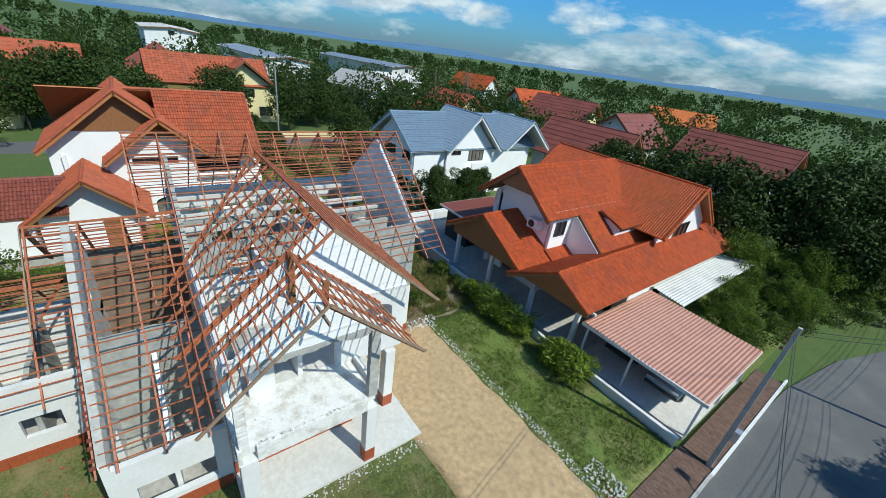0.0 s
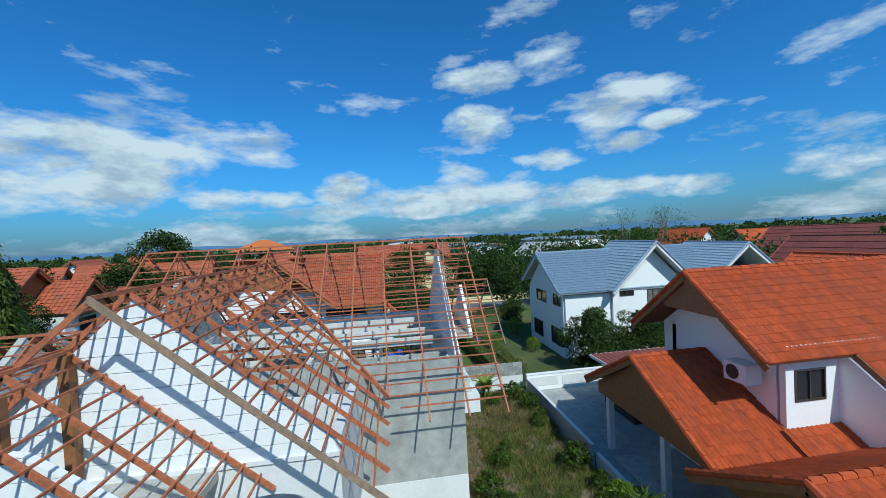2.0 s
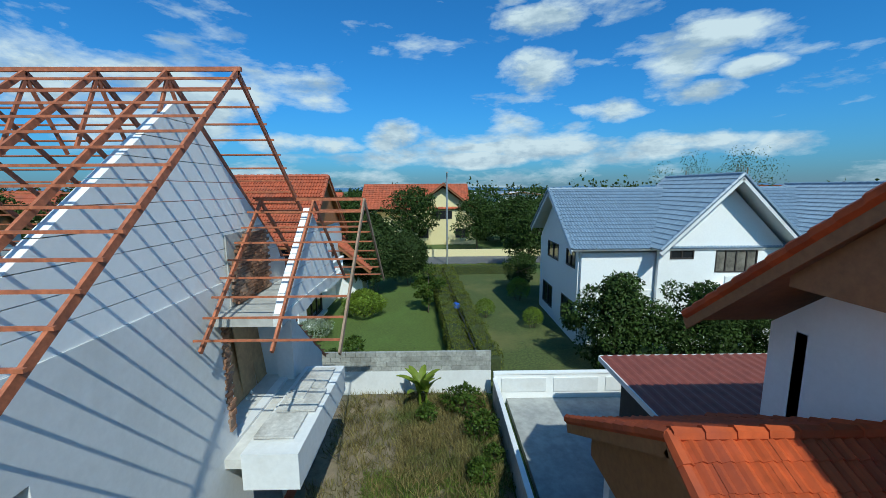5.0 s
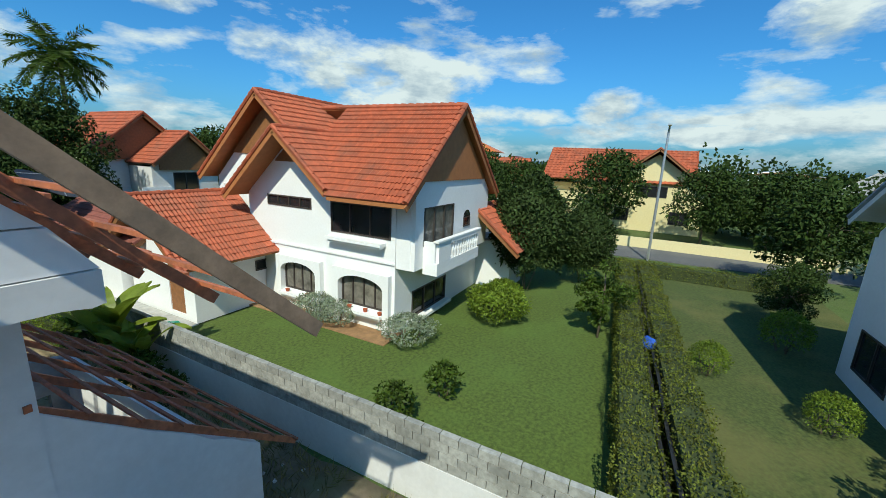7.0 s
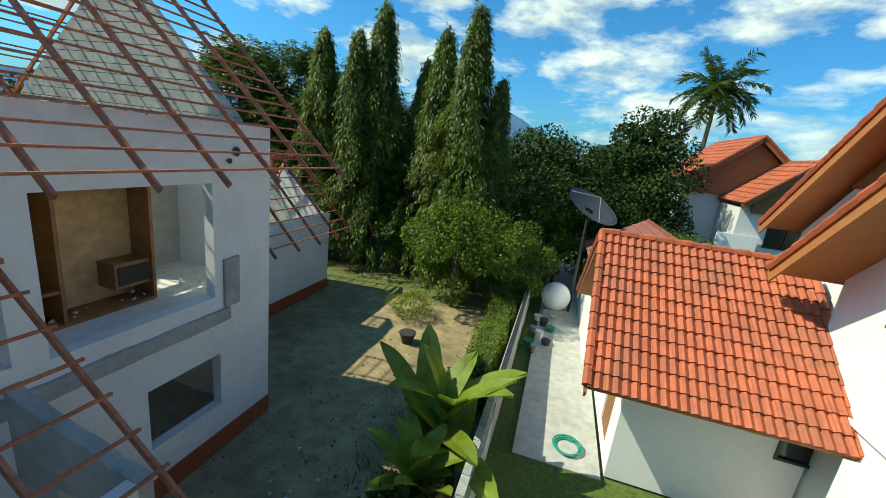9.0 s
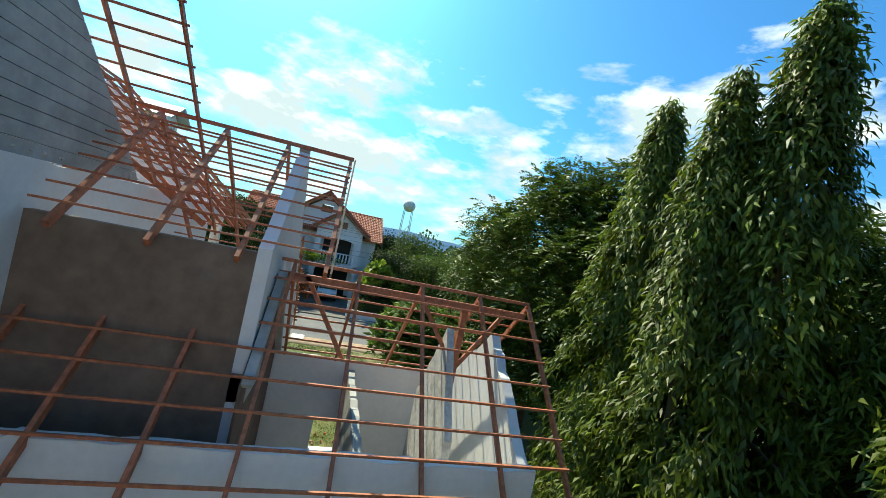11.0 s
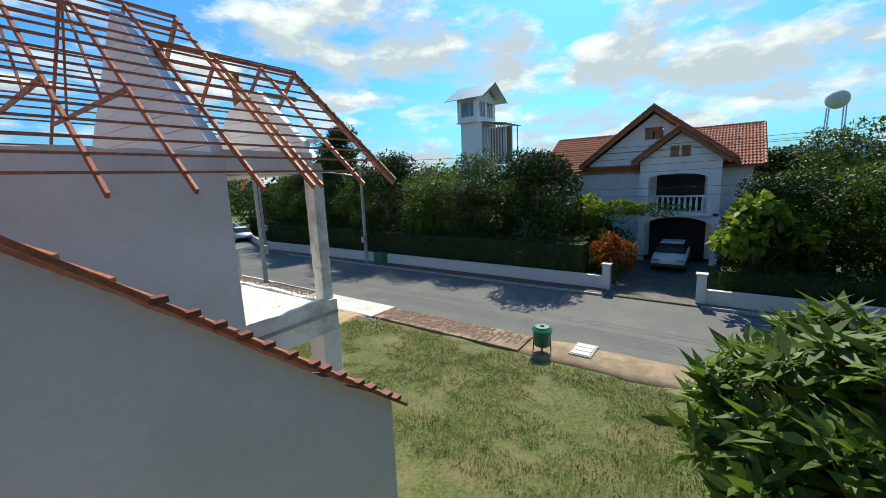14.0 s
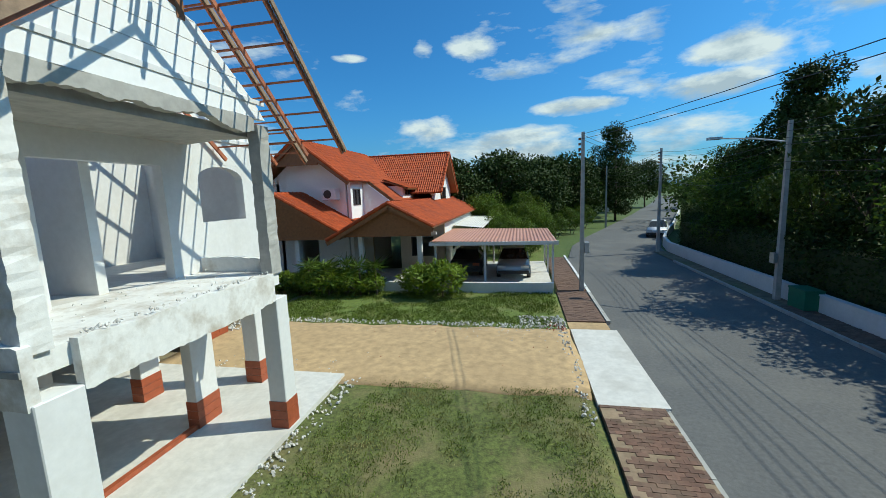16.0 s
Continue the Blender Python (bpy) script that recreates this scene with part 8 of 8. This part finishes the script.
# --- grass and weeds
def tufts(name, label, areas, mat, h, w, bare=-0.3):
    P, D = [], []
    for x0, x1, y0, y1, n in areas:
        c = np.stack([rng.uniform(x0, x1, n), rng.uniform(y0, y1, n), np.full(n, -0.1)], 1)
        keep = np.array([noise.noise(Vector((p[0] * 0.55, p[1] * 0.55, 1.7))) + 0.5 * noise.noise(Vector((p[0] * 1.9, p[1] * 1.9, 4.1))) > bare - 0.25 * rng.uniform() for p in c])
        c = c[keep]
        p = np.repeat(c, 5, 0) + rng.normal(scale=(0.06, 0.06, 0), size=(len(c) * 5, 3))
        P.append(p)
        D.append(rng.normal(scale=0.55, size=p.shape) + np.array([0, 0, 1.0]))
    me = leaf_mesh(name, np.concatenate(P), np.concatenate(D), h, w, mat, 0.05)
    return tagged(new(name, me), label, "grass", kind="stuff")


tufts("grass_tufts", "tufts of half-dry grass on the plot", ((0.6, 6.1, -14, 2.4, 15000), (-9, 0.2, -15.5, -7.4, 9000), (-5, 0, -7.4, -7.1, 60)), M_TUFT, 0.06, 0.015, -0.06)
tufts("lawn_tufts", "tufts of green grass beside the driveway", ((-5.8, 6.1, 7.0, 11.8, 9000),), M_TUFT_GREEN, 0.1, 0.018)
tufts("weeds", "dry weeds and straw behind the house", ((-18.2, -6.4, 5.8, 11.1, 3800), (-18.2, -13.5, 8.0, 11.2, 1800), (-18.3, -16.4, -6, 5, 700)), M_STRAW, 0.32, 0.02)
tufts("weeds", "rank green grass between the houses", ((-14.0, -6.1, 7.2, 11.3, 9000),), M_TUFT_GREEN, 0.16, 0.02, -0.1)


# --- woods of the plain
def far_woods():
    P, D, S = [], [], []
    n = 2600
    k = 0
    while k < n:
        a, r = rng.uniform(0, math.tau), 55 + 560 * rng.uniform(0, 1) ** 1.5
        x, y = r * math.cos(a) - 10, r * math.sin(a)
        if -56 < x < 9 and -22 < y < 34:
            continue
        if 5 < x < 20 and -60 < y < 45 or abs(y - 40 - (x - 17) * 2.6) < 12 and x > 12:
            continue
        k += 1
        h, w = rng.uniform(4, 9), rng.uniform(2.2, 4.6)
        big_ = 0.20 + r * 0.0028
        m = 420 if r < 120 else 90
        q = rng.normal(size=(m, 3))
        q /= np.linalg.norm(q, axis=1, keepdims=True)
        lum = 1 + 0.22 * np.sin(4 * q[:, 0] + k) + 0.2 * np.sin(5 * q[:, 1] + 2 * k)
        p = q * lum[:, None] * np.array([w, w, h * 0.45]) * rng.uniform(0.75, 1.0, (m, 1)) + np.array([x, y, h * 0.55])
        P.append(p)
        D.append(q + rng.normal(scale=0.7, size=q.shape))
        S.append(np.full(m, big_))
    me = leaf_mesh("woods", np.concatenate(P), np.concatenate(D), np.concatenate(S) * 1.3, np.concatenate(S), M_LEAF_FAR, 0.12)
    return tagged(new("woods", me), "woods and garden trees spread over the plain", "woods", kind="stuff")


far_woods()
bare = broad_tree(9.0, 3.4, 26, 30, 0.16, M_LEAF, "tall thin-leaved tree behind the roofs", low=0.45, trunk=0.14)
put(bare, -62, 46, 0, 1.45)
tall = broad_tree(12.5, 3.0, 230, 64, 0.26, M_LEAF_DARK, "tall tree standing over the street", low=0.1, trunk=0.17)
put(tall, 18.4, 55, 0, 1.1)
again(tall, 20.8, 19.8, 90, 0.9)
again(tall, 23.5, 25.5, 200, 0.85)
again(dark_far, 19, 64, 30, 1.0)
again(dark_far, 24, 76, 80, 1.1)
again(dark_far, 33, 92, 150, 1.2)
again(bare, -58, 52, 80, 1.5)
again(bare, -66, 58, 160, 1.5)

# ================= hills on the horizon =================
def hills(name, radius, base, peaks, mat, label, n=220):
    bm = bmesh.new()
    lo, hi = [], []
    for i in range(n):
        a = math.tau * i / n
        e = base * (0.6 + 0.8 * abs(noise.noise(Vector((math.cos(a) * 4, math.sin(a) * 4, radius * 0.01)))) + 0.25 * noise.noise(Vector((math.cos(a) * 17, math.sin(a) * 17, 3))))
        for az, h, wd in peaks:
            d = (a - math.radians(az) + math.pi) % math.tau - math.pi
            e += h * math.exp(-(d / math.radians(wd)) ** 2) * (1 + 0.25 * noise.noise(Vector((a * 9, 0, 1))))
        lo.append(bm.verts.new((radius * 0.9 * math.cos(a), radius * 0.9 * math.sin(a), -2)))
        hi.append(bm.verts.new((radius * math.cos(a), radius * math.sin(a), max(2, e))))
    for i in range(n):
        k = (i + 1) % n
        bm.faces.new((lo[i], lo[k], hi[k], hi[i]))
    return single(name, bm, mat, label, "hills", kind="structure", smooth=True)


hills("backdrop_hills", 2300, 26, ((-75, 300, 12), (-52, 190, 9), (-12, 70, 14), (-28, 60, 6)), M_HILL_HAZED, "hazy blue-green hills on the horizon")

# --- climbing and strappy plants before the house across the street
vine = bush("flowering_climber", 0.6, 2.3, 0.55, 2600, 0.16, M_LEAF_LIGHT, "pale green climber arching over the gate", lump=0.2)
put(vine, 19.2, -5.6, 0, 1.0, 3.0)
strap = bush("strappy_plant", 0.9, 0.9, 1.4, 1500, 0.55, M_LEAF_GREY, "tall pale plant with long strappy leaves", "plant", 0.2, 0.13)
put(strap, 16.9, -0.9, 0, 1.0)
again(strap, 17.2, -2.2, 80, 0.8)

# ================= poles, wires, small things =================
def tapered_pole(name, x, y, h, label, arms=True, z=-0.2):
    p = thing(name, (x, y, z), label=label, category="pole", group="street poles")
    bm = bmesh.new()
    a, b = 0.10, 0.062
    v0 = [bm.verts.new((sx * a, sy * a, -0.2)) for sx, sy in ((-1, -1), (1, -1), (1, 1), (-1, 1))]
    v1 = [bm.verts.new((sx * b, sy * b, h)) for sx, sy in ((-1, -1), (1, -1), (1, 1), (-1, 1))]
    bm.faces.new(v1)
    for i in range(4):
        bm.faces.new((v0[i], v0[(i + 1) % 4], v1[(i + 1) % 4], v1[i]))
    part("shaft", bm, M_CONC, p)
    if arms:
        for k in range(4):
            part("insulator", boxes((-0.19, -0.09, -0.05, 0.05, h - 0.35 - 0.22 * k, h - 0.25 - 0.22 * k)), M_BROWN, p)
        part("meter_box", boxes((0.1, 0.3, -0.16, 0.16, 1.9, 2.4)), M_STEEL, p)
    return p


tapered_pole("utility_pole", 7.45, 12.03, 7.3, "square concrete utility pole with a meter box")
tapered_pole("utility_pole", 14.4, 23.8, 7.4, "square concrete utility pole on the bend")
lp = tapered_pole("street_lamp", 14.8, 11.0, 7.1, "concrete street lamp pole with a long arm", False)
bm = bmesh.new()
tube(bm, ((0, 0, 6.3), (-0.9, 0.6, 6.55), (-1.9, 1.3, 6.7)), 0.03, 0.03, 6)
part("arm", bm, M_STEEL, lp)
part("lamp_head", boxes((-2.25, -1.75, 1.2, 1.5, 6.66, 6.76)), M_STEEL, lp)
part("ballast_box", boxes((-0.28, -0.13, -0.14, 0.14, 1.6, 2.0)), M_STEEL, lp)
tapered_pole("utility_pole", 14.55, -22, 7.4, "square concrete utility pole beside the street")
tapered_pole("utility_pole", 14.9, 44, 7.4, "square concrete utility pole beyond the bend")
bl = thing("street_lamp", (-45.8, 10.35, -0.2), label="tall thin steel street lamp on the back lane", category="pole", group="street poles")
bm = bmesh.new()
tube(bm, ((0, 0, 0), (0, 0, 9.4), (0.25, 0, 9.9)), 0.1, 0.06, 8)
part("shaft", bm, M_STEEL, bl)
part("lamp_head", boxes((0.15, 0.75, -0.12, 0.12, 9.84, 9.94)), M_STEEL, bl)


def wire(pts, sag, label="thin black overhead cable"):
    w = thing("overhead_cable", pts[0], label=label, category="cable", group="overhead cables")
    o = Vector(pts[0])
    bm = bmesh.new()
    run = []
    for a, b in zip(pts, pts[1:]):
        for i in range(12):
            u = i / 12
            p = Vector(a).lerp(Vector(b), u) - o
            p.z -= sag * 4 * u * (1 - u)
            run.append(p)
    run.append(Vector(pts[-1]) - o)
    tube(bm, run, 0.010, 0.010, 4)
    part("strand", bm, M_BLACK, w)


for k, z in enumerate((7.0, 6.75, 6.5, 6.25, 5.6, 5.3)):
    wire(((14.45 + 0.03 * k, -62, z), (14.45, -22, z), (14.7, 10.9, z - 0.25), (14.4, 23.8, z), (14.8, 44, z)), 0.35 + 0.06 * k)
for z in (7.1, 6.9):
    wire(((7.4, 12.03, z - 0.1), (14.4, 23.8, z)), 0.4)
    wire(((7.4, 12.03, z - 0.1), (14.5, -22, z)), 0.5)

# green bin on a stand
gb_ = thing("litter_bin", (6.75, -5.7, -0.1), label="round green plastic bin with a lid on a black stand", category="bin")
bm = bmesh.new()
tube(bm, ((0, 0, 0.22), (0, 0, 0.78)), 0.27, 0.33, 18)
part("drum", bm, M_GREEN, gb_, smooth=False)
bm = bmesh.new()
tube(bm, ((0, 0, 0.79), (0, 0, 0.84), (0, 0, 0.90)), 0.36, 0.24, 18)
part("lid", bm, M_GREEN, gb_)
bm = bmesh.new()
tube(bm, ((0, 0, 0.90), (0, 0, 0.95)), 0.07, 0.05, 10)
part("knob", bm, M_GREEN, gb_)
for i in range(4):
    a = i * math.pi / 2 + 0.4
    part("leg", bar(bmesh.new(), (0.3 * math.cos(a), 0.3 * math.sin(a), 0), (0.28 * math.cos(a), 0.28 * math.sin(a), 0.5), 0.04, 0.04), M_BLACK, gb_)
gb_.scale = (0.95, 0.95, 0.95)
b2 = thing("litter_bin", (15.0, 9.7, -0.1), label="dark green litter bin at the lamp pole", category="bin")
part("drum", boxes((-0.3, 0.3, -0.45, 0.45, 0.0, 0.7)), M_GREEN, b2)
part("lid", boxes((-0.32, 0.32, -0.47, 0.47, 0.702, 0.78)), M_GREEN, b2)
mh = thing("drain_cover", (7.5, -6.85, -0.09), label="pale concrete drain cover in the verge", category="drain")
part("frame", boxes((-0.5, 0.5, -0.35, 0.35, -0.1, 0.0)), M_CONC, mh)
for i in range(3):
    part("plate", boxes((-0.44 + i * 0.3, -0.18 + i * 0.3, -0.29, 0.29, 0.002, 0.02)), M_CONC_PALE, mh)

# satellite dish and water tank behind the annex
sd = thing("satellite_dish", (-20.5, -15.0, -0.1), label="large grey mesh satellite dish on a post", category="dish")
bm = bmesh.new()
tube(bm, ((0, 0, 0), (0, 0, 4.6)), 0.06, 0.06, 8)
part("post", bm, M_BLACK, sd)
bm = bmesh.new()
m = Matrix.Translation((0, 0, 4.6)) @ Vector((-0.42, 0.34, 0.84)).to_track_quat("Z", "Y").to_matrix().to_4x4()
rows = []
for i in range(7):
    r = 1.15 * i / 6
    rows.append([bm.verts.new(m @ Vector((r * math.cos(a * math.tau / 24), r * math.sin(a * math.tau / 24), 0.27 * (r / 1.15) ** 2))) for a in range(24)])
for p_, q_ in zip(rows[1:], rows[2:]):
    for a in range(24):
        bm.faces.new((p_[a], p_[(a + 1) % 24], q_[(a + 1) % 24], q_[a]))
part("dish", bm, M_DISH, sd, smooth=True)
part("feed_arm", bars([(m @ Vector((1.1, 0, 0.25)), m @ Vector((0, 0, 0.75))), (m @ Vector((-0.55, 0.95, 0.25)), m @ Vector((0, 0, 0.75))), (m @ Vector((-0.55, -0.95, 0.25)), m @ Vector((0, 0, 0.75)))], 0.025, 0.025), M_STEEL, sd)
tk = thing("water_tank", (-19.85, -14.5, -0.1), label="round white water tank beside the annex", category="tank")
bm = bmesh.new()
bmesh.ops.create_uvsphere(bm, u_segments=20, v_segments=12, radius=0.62, matrix=Matrix.Translation((0, 0, 0.75)))
part("tank", bm, M_WHITE_CLEAN, tk, smooth=True)
part("stand", boxes((-0.4, 0.4, -0.4, 0.4, 0, 0.2)), M_CONC, tk)
for i in range(9):
    x, y = -19.9 + 0.9 * ((i * 37) % 10) / 10, -13.6 + i * 0.42
    bm = bmesh.new()
    tube(bm, ((0, 0, 0), (0, 0, 0.18 + 0.05 * (i % 3))), 0.1 + 0.02 * (i % 4), 0.14 + 0.02 * (i % 4), 10)
    ob = single("bucket", bm, (M_STEEL, M_WHITE, M_BLACK, M_GREEN)[i % 4], ("dull metal bucket standing on the path", "white plastic bucket standing on the path", "black plastic bucket standing on the path", "green plastic bucket standing on the path")[i % 4], "bucket", "buckets")
    ob.location = (x, y, -0.098)
hs = thing("garden_hose", (-20.5, -5.9, -0.1), label="coiled green garden hose beside the annex", category="hose")
bm = bmesh.new()
for r in (0.26, 0.3, 0.34):
    tube(bm, [(r * math.cos(a * math.tau / 24), r * math.sin(a * math.tau / 24), 0.03 + 0.04 * (r - 0.26) / 0.08) for a in range(25)], 0.02, 0.02, 5)
part("coil", bm, M_HOSE, hs)
pot = thing("plant_pot", (-15.3, -8.6, -0.1), label="dark clay pot standing in the bare yard", category="pot")
bm = bmesh.new()
tube(bm, ((0, 0, 0), (0, 0, 0.2), (0, 0, 0.38)), 0.16, 0.27, 14)
part("body", bm, M_DARK, pot)
bm = bmesh.new()
tube(bm, ((0, 0, 0.381), (0, 0, 0.41)), 0.29, 0.29, 14)
part("rim", bm, M_DARK, pot)
pp = thing("drip_pipe", (-19.3, 10.95, 0.0), label="black pipe run between the two hedges", category="pipe")
bm = bmesh.new()
for off in (-0.1, 0.12):
    tube(bm, [(-20.3 * u, off - 1.4 * u, 0.75 + 0.06 * math.sin(u * 30)) for u in [i / 20 for i in range(21)]], 0.05, 0.05, 5)
part("pipe", bm, M_BLACK, pp)
part("post", boxes(*[(-20.3 * u - 0.03, -20.3 * u + 0.03, -1.4 * u - 0.03, -1.4 * u + 0.03, -0.2, 0.9) for u in (0.02, 0.2, 0.4, 0.6, 0.8, 0.98)]), M_BLACK, pp)
tb = thing("tarpaulin", (-27.0, 10.4, 0.9), label="small blue plastic bag caught on the hedge pipe", category="tarpaulin", group="tarpaulins")
bm = bmesh.new()
bmesh.ops.create_icosphere(bm, subdivisions=2, radius=0.22)
for v in bm.verts:
    v.co *= 1 + 0.4 * noise.noise(v.co * 6)
part("bag", bm, M_BLUE, tb)

# rubble: stones along the drive and at the foot of the house
def rubble(name, label, rows, mat):
    bm = bmesh.new()
    vs, fs = [], []
    for x0, x1, y0, y1, n, s in rows:
        for _ in range(n):
            c = Vector((random.uniform(x0, x1), random.uniform(y0, y1), -0.09))
            r = s * random.uniform(0.4, 1.4)
            k = len(vs)
            rot = Euler((random.random() * 6, random.random() * 6, random.random() * 6)).to_matrix()
            for p in ((1, 0, 0), (-1, 0, 0), (0, 0.8, 0), (0, -0.8, 0), (0, 0, 0.6), (0, 0, -0.6)):
                vs.append(c + rot @ Vector(p) * r + Vector((0, 0, r * 0.3)))
            for f in ((0, 2, 4), (2, 1, 4), (1, 3, 4), (3, 0, 4), (2, 0, 5), (1, 2, 5), (3, 1, 5), (0, 3, 5)):
                fs.append(tuple(k + i for i in f))
    bm.free()
    me = bpy.data.meshes.new(name)
    me.from_pydata(vs, [], fs)
    me.materials.append(mat)
    return tagged(new(name, me), label, "rubble", kind="stuff")


rubble("rubble", "grey and white broken stones along the edges", ((-6, 6.2, 6.75, 7.15, 420, 0.05), (0.05, 0.55, -4.5, 2.4, 260, 0.045), (5.9, 6.2, 1, 7, 160, 0.045), (-5.5, 6, 2.6, 6.8, 620, 0.022), (2.5, 6, 5.4, 6.9, 120, 0.04), (-5.5, 0, 2.5, 3.4, 120, 0.04), (-6.4, -5.6, 5.4, 7.5, 90, 0.07), (4.6, 6.2, 7.0, 8.0, 160, 0.07), (-18, -15, -4, 5, 160, 0.05), (-17.5, -11, -9.5, -4, 110, 0.035)), M_CONC_PALE)
rubble("brick_rubble", "bits of red tile and brick", ((-6, -1, -9, -7.2, 60, 0.05), (-13, -9, 5.6, 8.5, 120, 0.06), (-1.8, -0.3, -3.4, 0.1, 30, 0.03), (5.5, 6.2, 6.4, 7.3, 40, 0.05), (-5.5, 6, 2.6, 6.8, 90, 0.03)), M_REDTILE)
rubble_up = rubble("floor_rubble", "plaster rubble on the upper floor", ((-13, -6.4, -3.4, 5, 420, 0.05),), M_CONC_PALE)
rubble_up.location.z = 3.32
wall_bits = rubble("wall_rubble", "crumbled mortar and plaster along the broken wall tops", ((-13.68, -13.52, -3.9, 5.3, 150, 0.05), (-13.2, -6.4, -3.96, -3.8, 130, 0.05), (-6.1, -5.94, 2.3, 5.3, 60, 0.05)), M_CONC)
wall_bits.location.z = 6.36
rim_bits = rubble("rim_rubble", "chipped plaster crumbs on the balcony rim", ((-0.12, -0.01, -3.4, -0.1, 70, 0.03), (-1.8, -0.3, -3.9, -3.8, 50, 0.035), (-1.7, -0.3, -3.4, 0.2, 60, 0.018)), M_CONC_PALE)
rim_bits.location.z = 3.36
soil_bits = rubble("yard_litter", "dark clods, leaves and chips scattered over the yard", ((-17.8, -10.6, -11.5, 2.2, 900, 0.028), (-17.5, -13.8, -7.5, 1.0, 300, 0.04)), M_SOIL)
soil_bits.location.z = 0.03

# pavers of the street pavement, laid in courses
def pavers(x0, x1, y0, y1, parent_label, limit=300, worn=False):
    t = thing("pavement", label=parent_label, category="pavement", kind="structure")
    w, l = 0.105, 0.21
    me = bpy.data.meshes.new("paver")
    bm = boxes((0.003, l - 0.003, 0.003, w - 0.003, 0.0, 0.05))
    bm.to_mesh(me)
    bm.free()
    me.materials.append(M_PAVER)
    vs, fs, n = [], [], 0
    src, faces = [v.co.copy() for v in me.vertices], [tuple(p.vertices) for p in me.polygons]
    part("bed", boxes((x0, x1, y0, y1, -0.28, -0.068 if worn else -0.10)), M_DIRT if worn else M_SOIL, t)
    y, row = y0, 0
    while y < y1 - w * 0.9:
        x = x0 - (l / 2 if row % 2 else 0)
        while x < x1 - 0.02:
            whole = x >= x0 - 0.01 and x + l <= x1 + 0.01
            gone = worn and random.random() < 0.05 + 0.55 * max(0, 1 - (y - y0) / 2.6) + (0.45 if x < x0 + 0.2 else 0)
            if not gone and (whole or min(x1, x + l) - max(x0, x) > 0.03):
                z = -0.11 + random.uniform(-0.006, 0.006)
                if whole and -4.0 < y < 1.4 and n < limit:
                    ob = new("paver", me)
                    ob.parent = t
                    ob.location = (x, y, z)
                    n += 1
                else:
                    k = len(vs)
                    vs += [Vector((min(x1, max(x0, x + c.x)), y + c.y, z + c.z)) for c in src]
                    fs += [tuple(k + i for i in f) for f in faces]
            x += l
        y += w
        row += 1
    if vs:
        m2 = bpy.data.meshes.new("pavers")
        m2.from_pydata(vs, [], fs)
        m2.materials.append(M_PAVER_I)
        ob = new("pavers", m2)
        ob.parent = t
        ob["kind"] = "stuff"


pavers(6.34, 7.66, -5.0, 1.84, "worn red brick pavement, broken and dusty at its edges", worn=True)
pavers(6.3, 7.62, 7.52, 11.9, "red brick pavement beside the driveway")
pavers(6.4, 7.64, 12.0, 21.5, "red brick pavement before the carport")
pavers(14.25, 15.1, -5.8, 10.0, "red brick pavement under the street wall", 0)
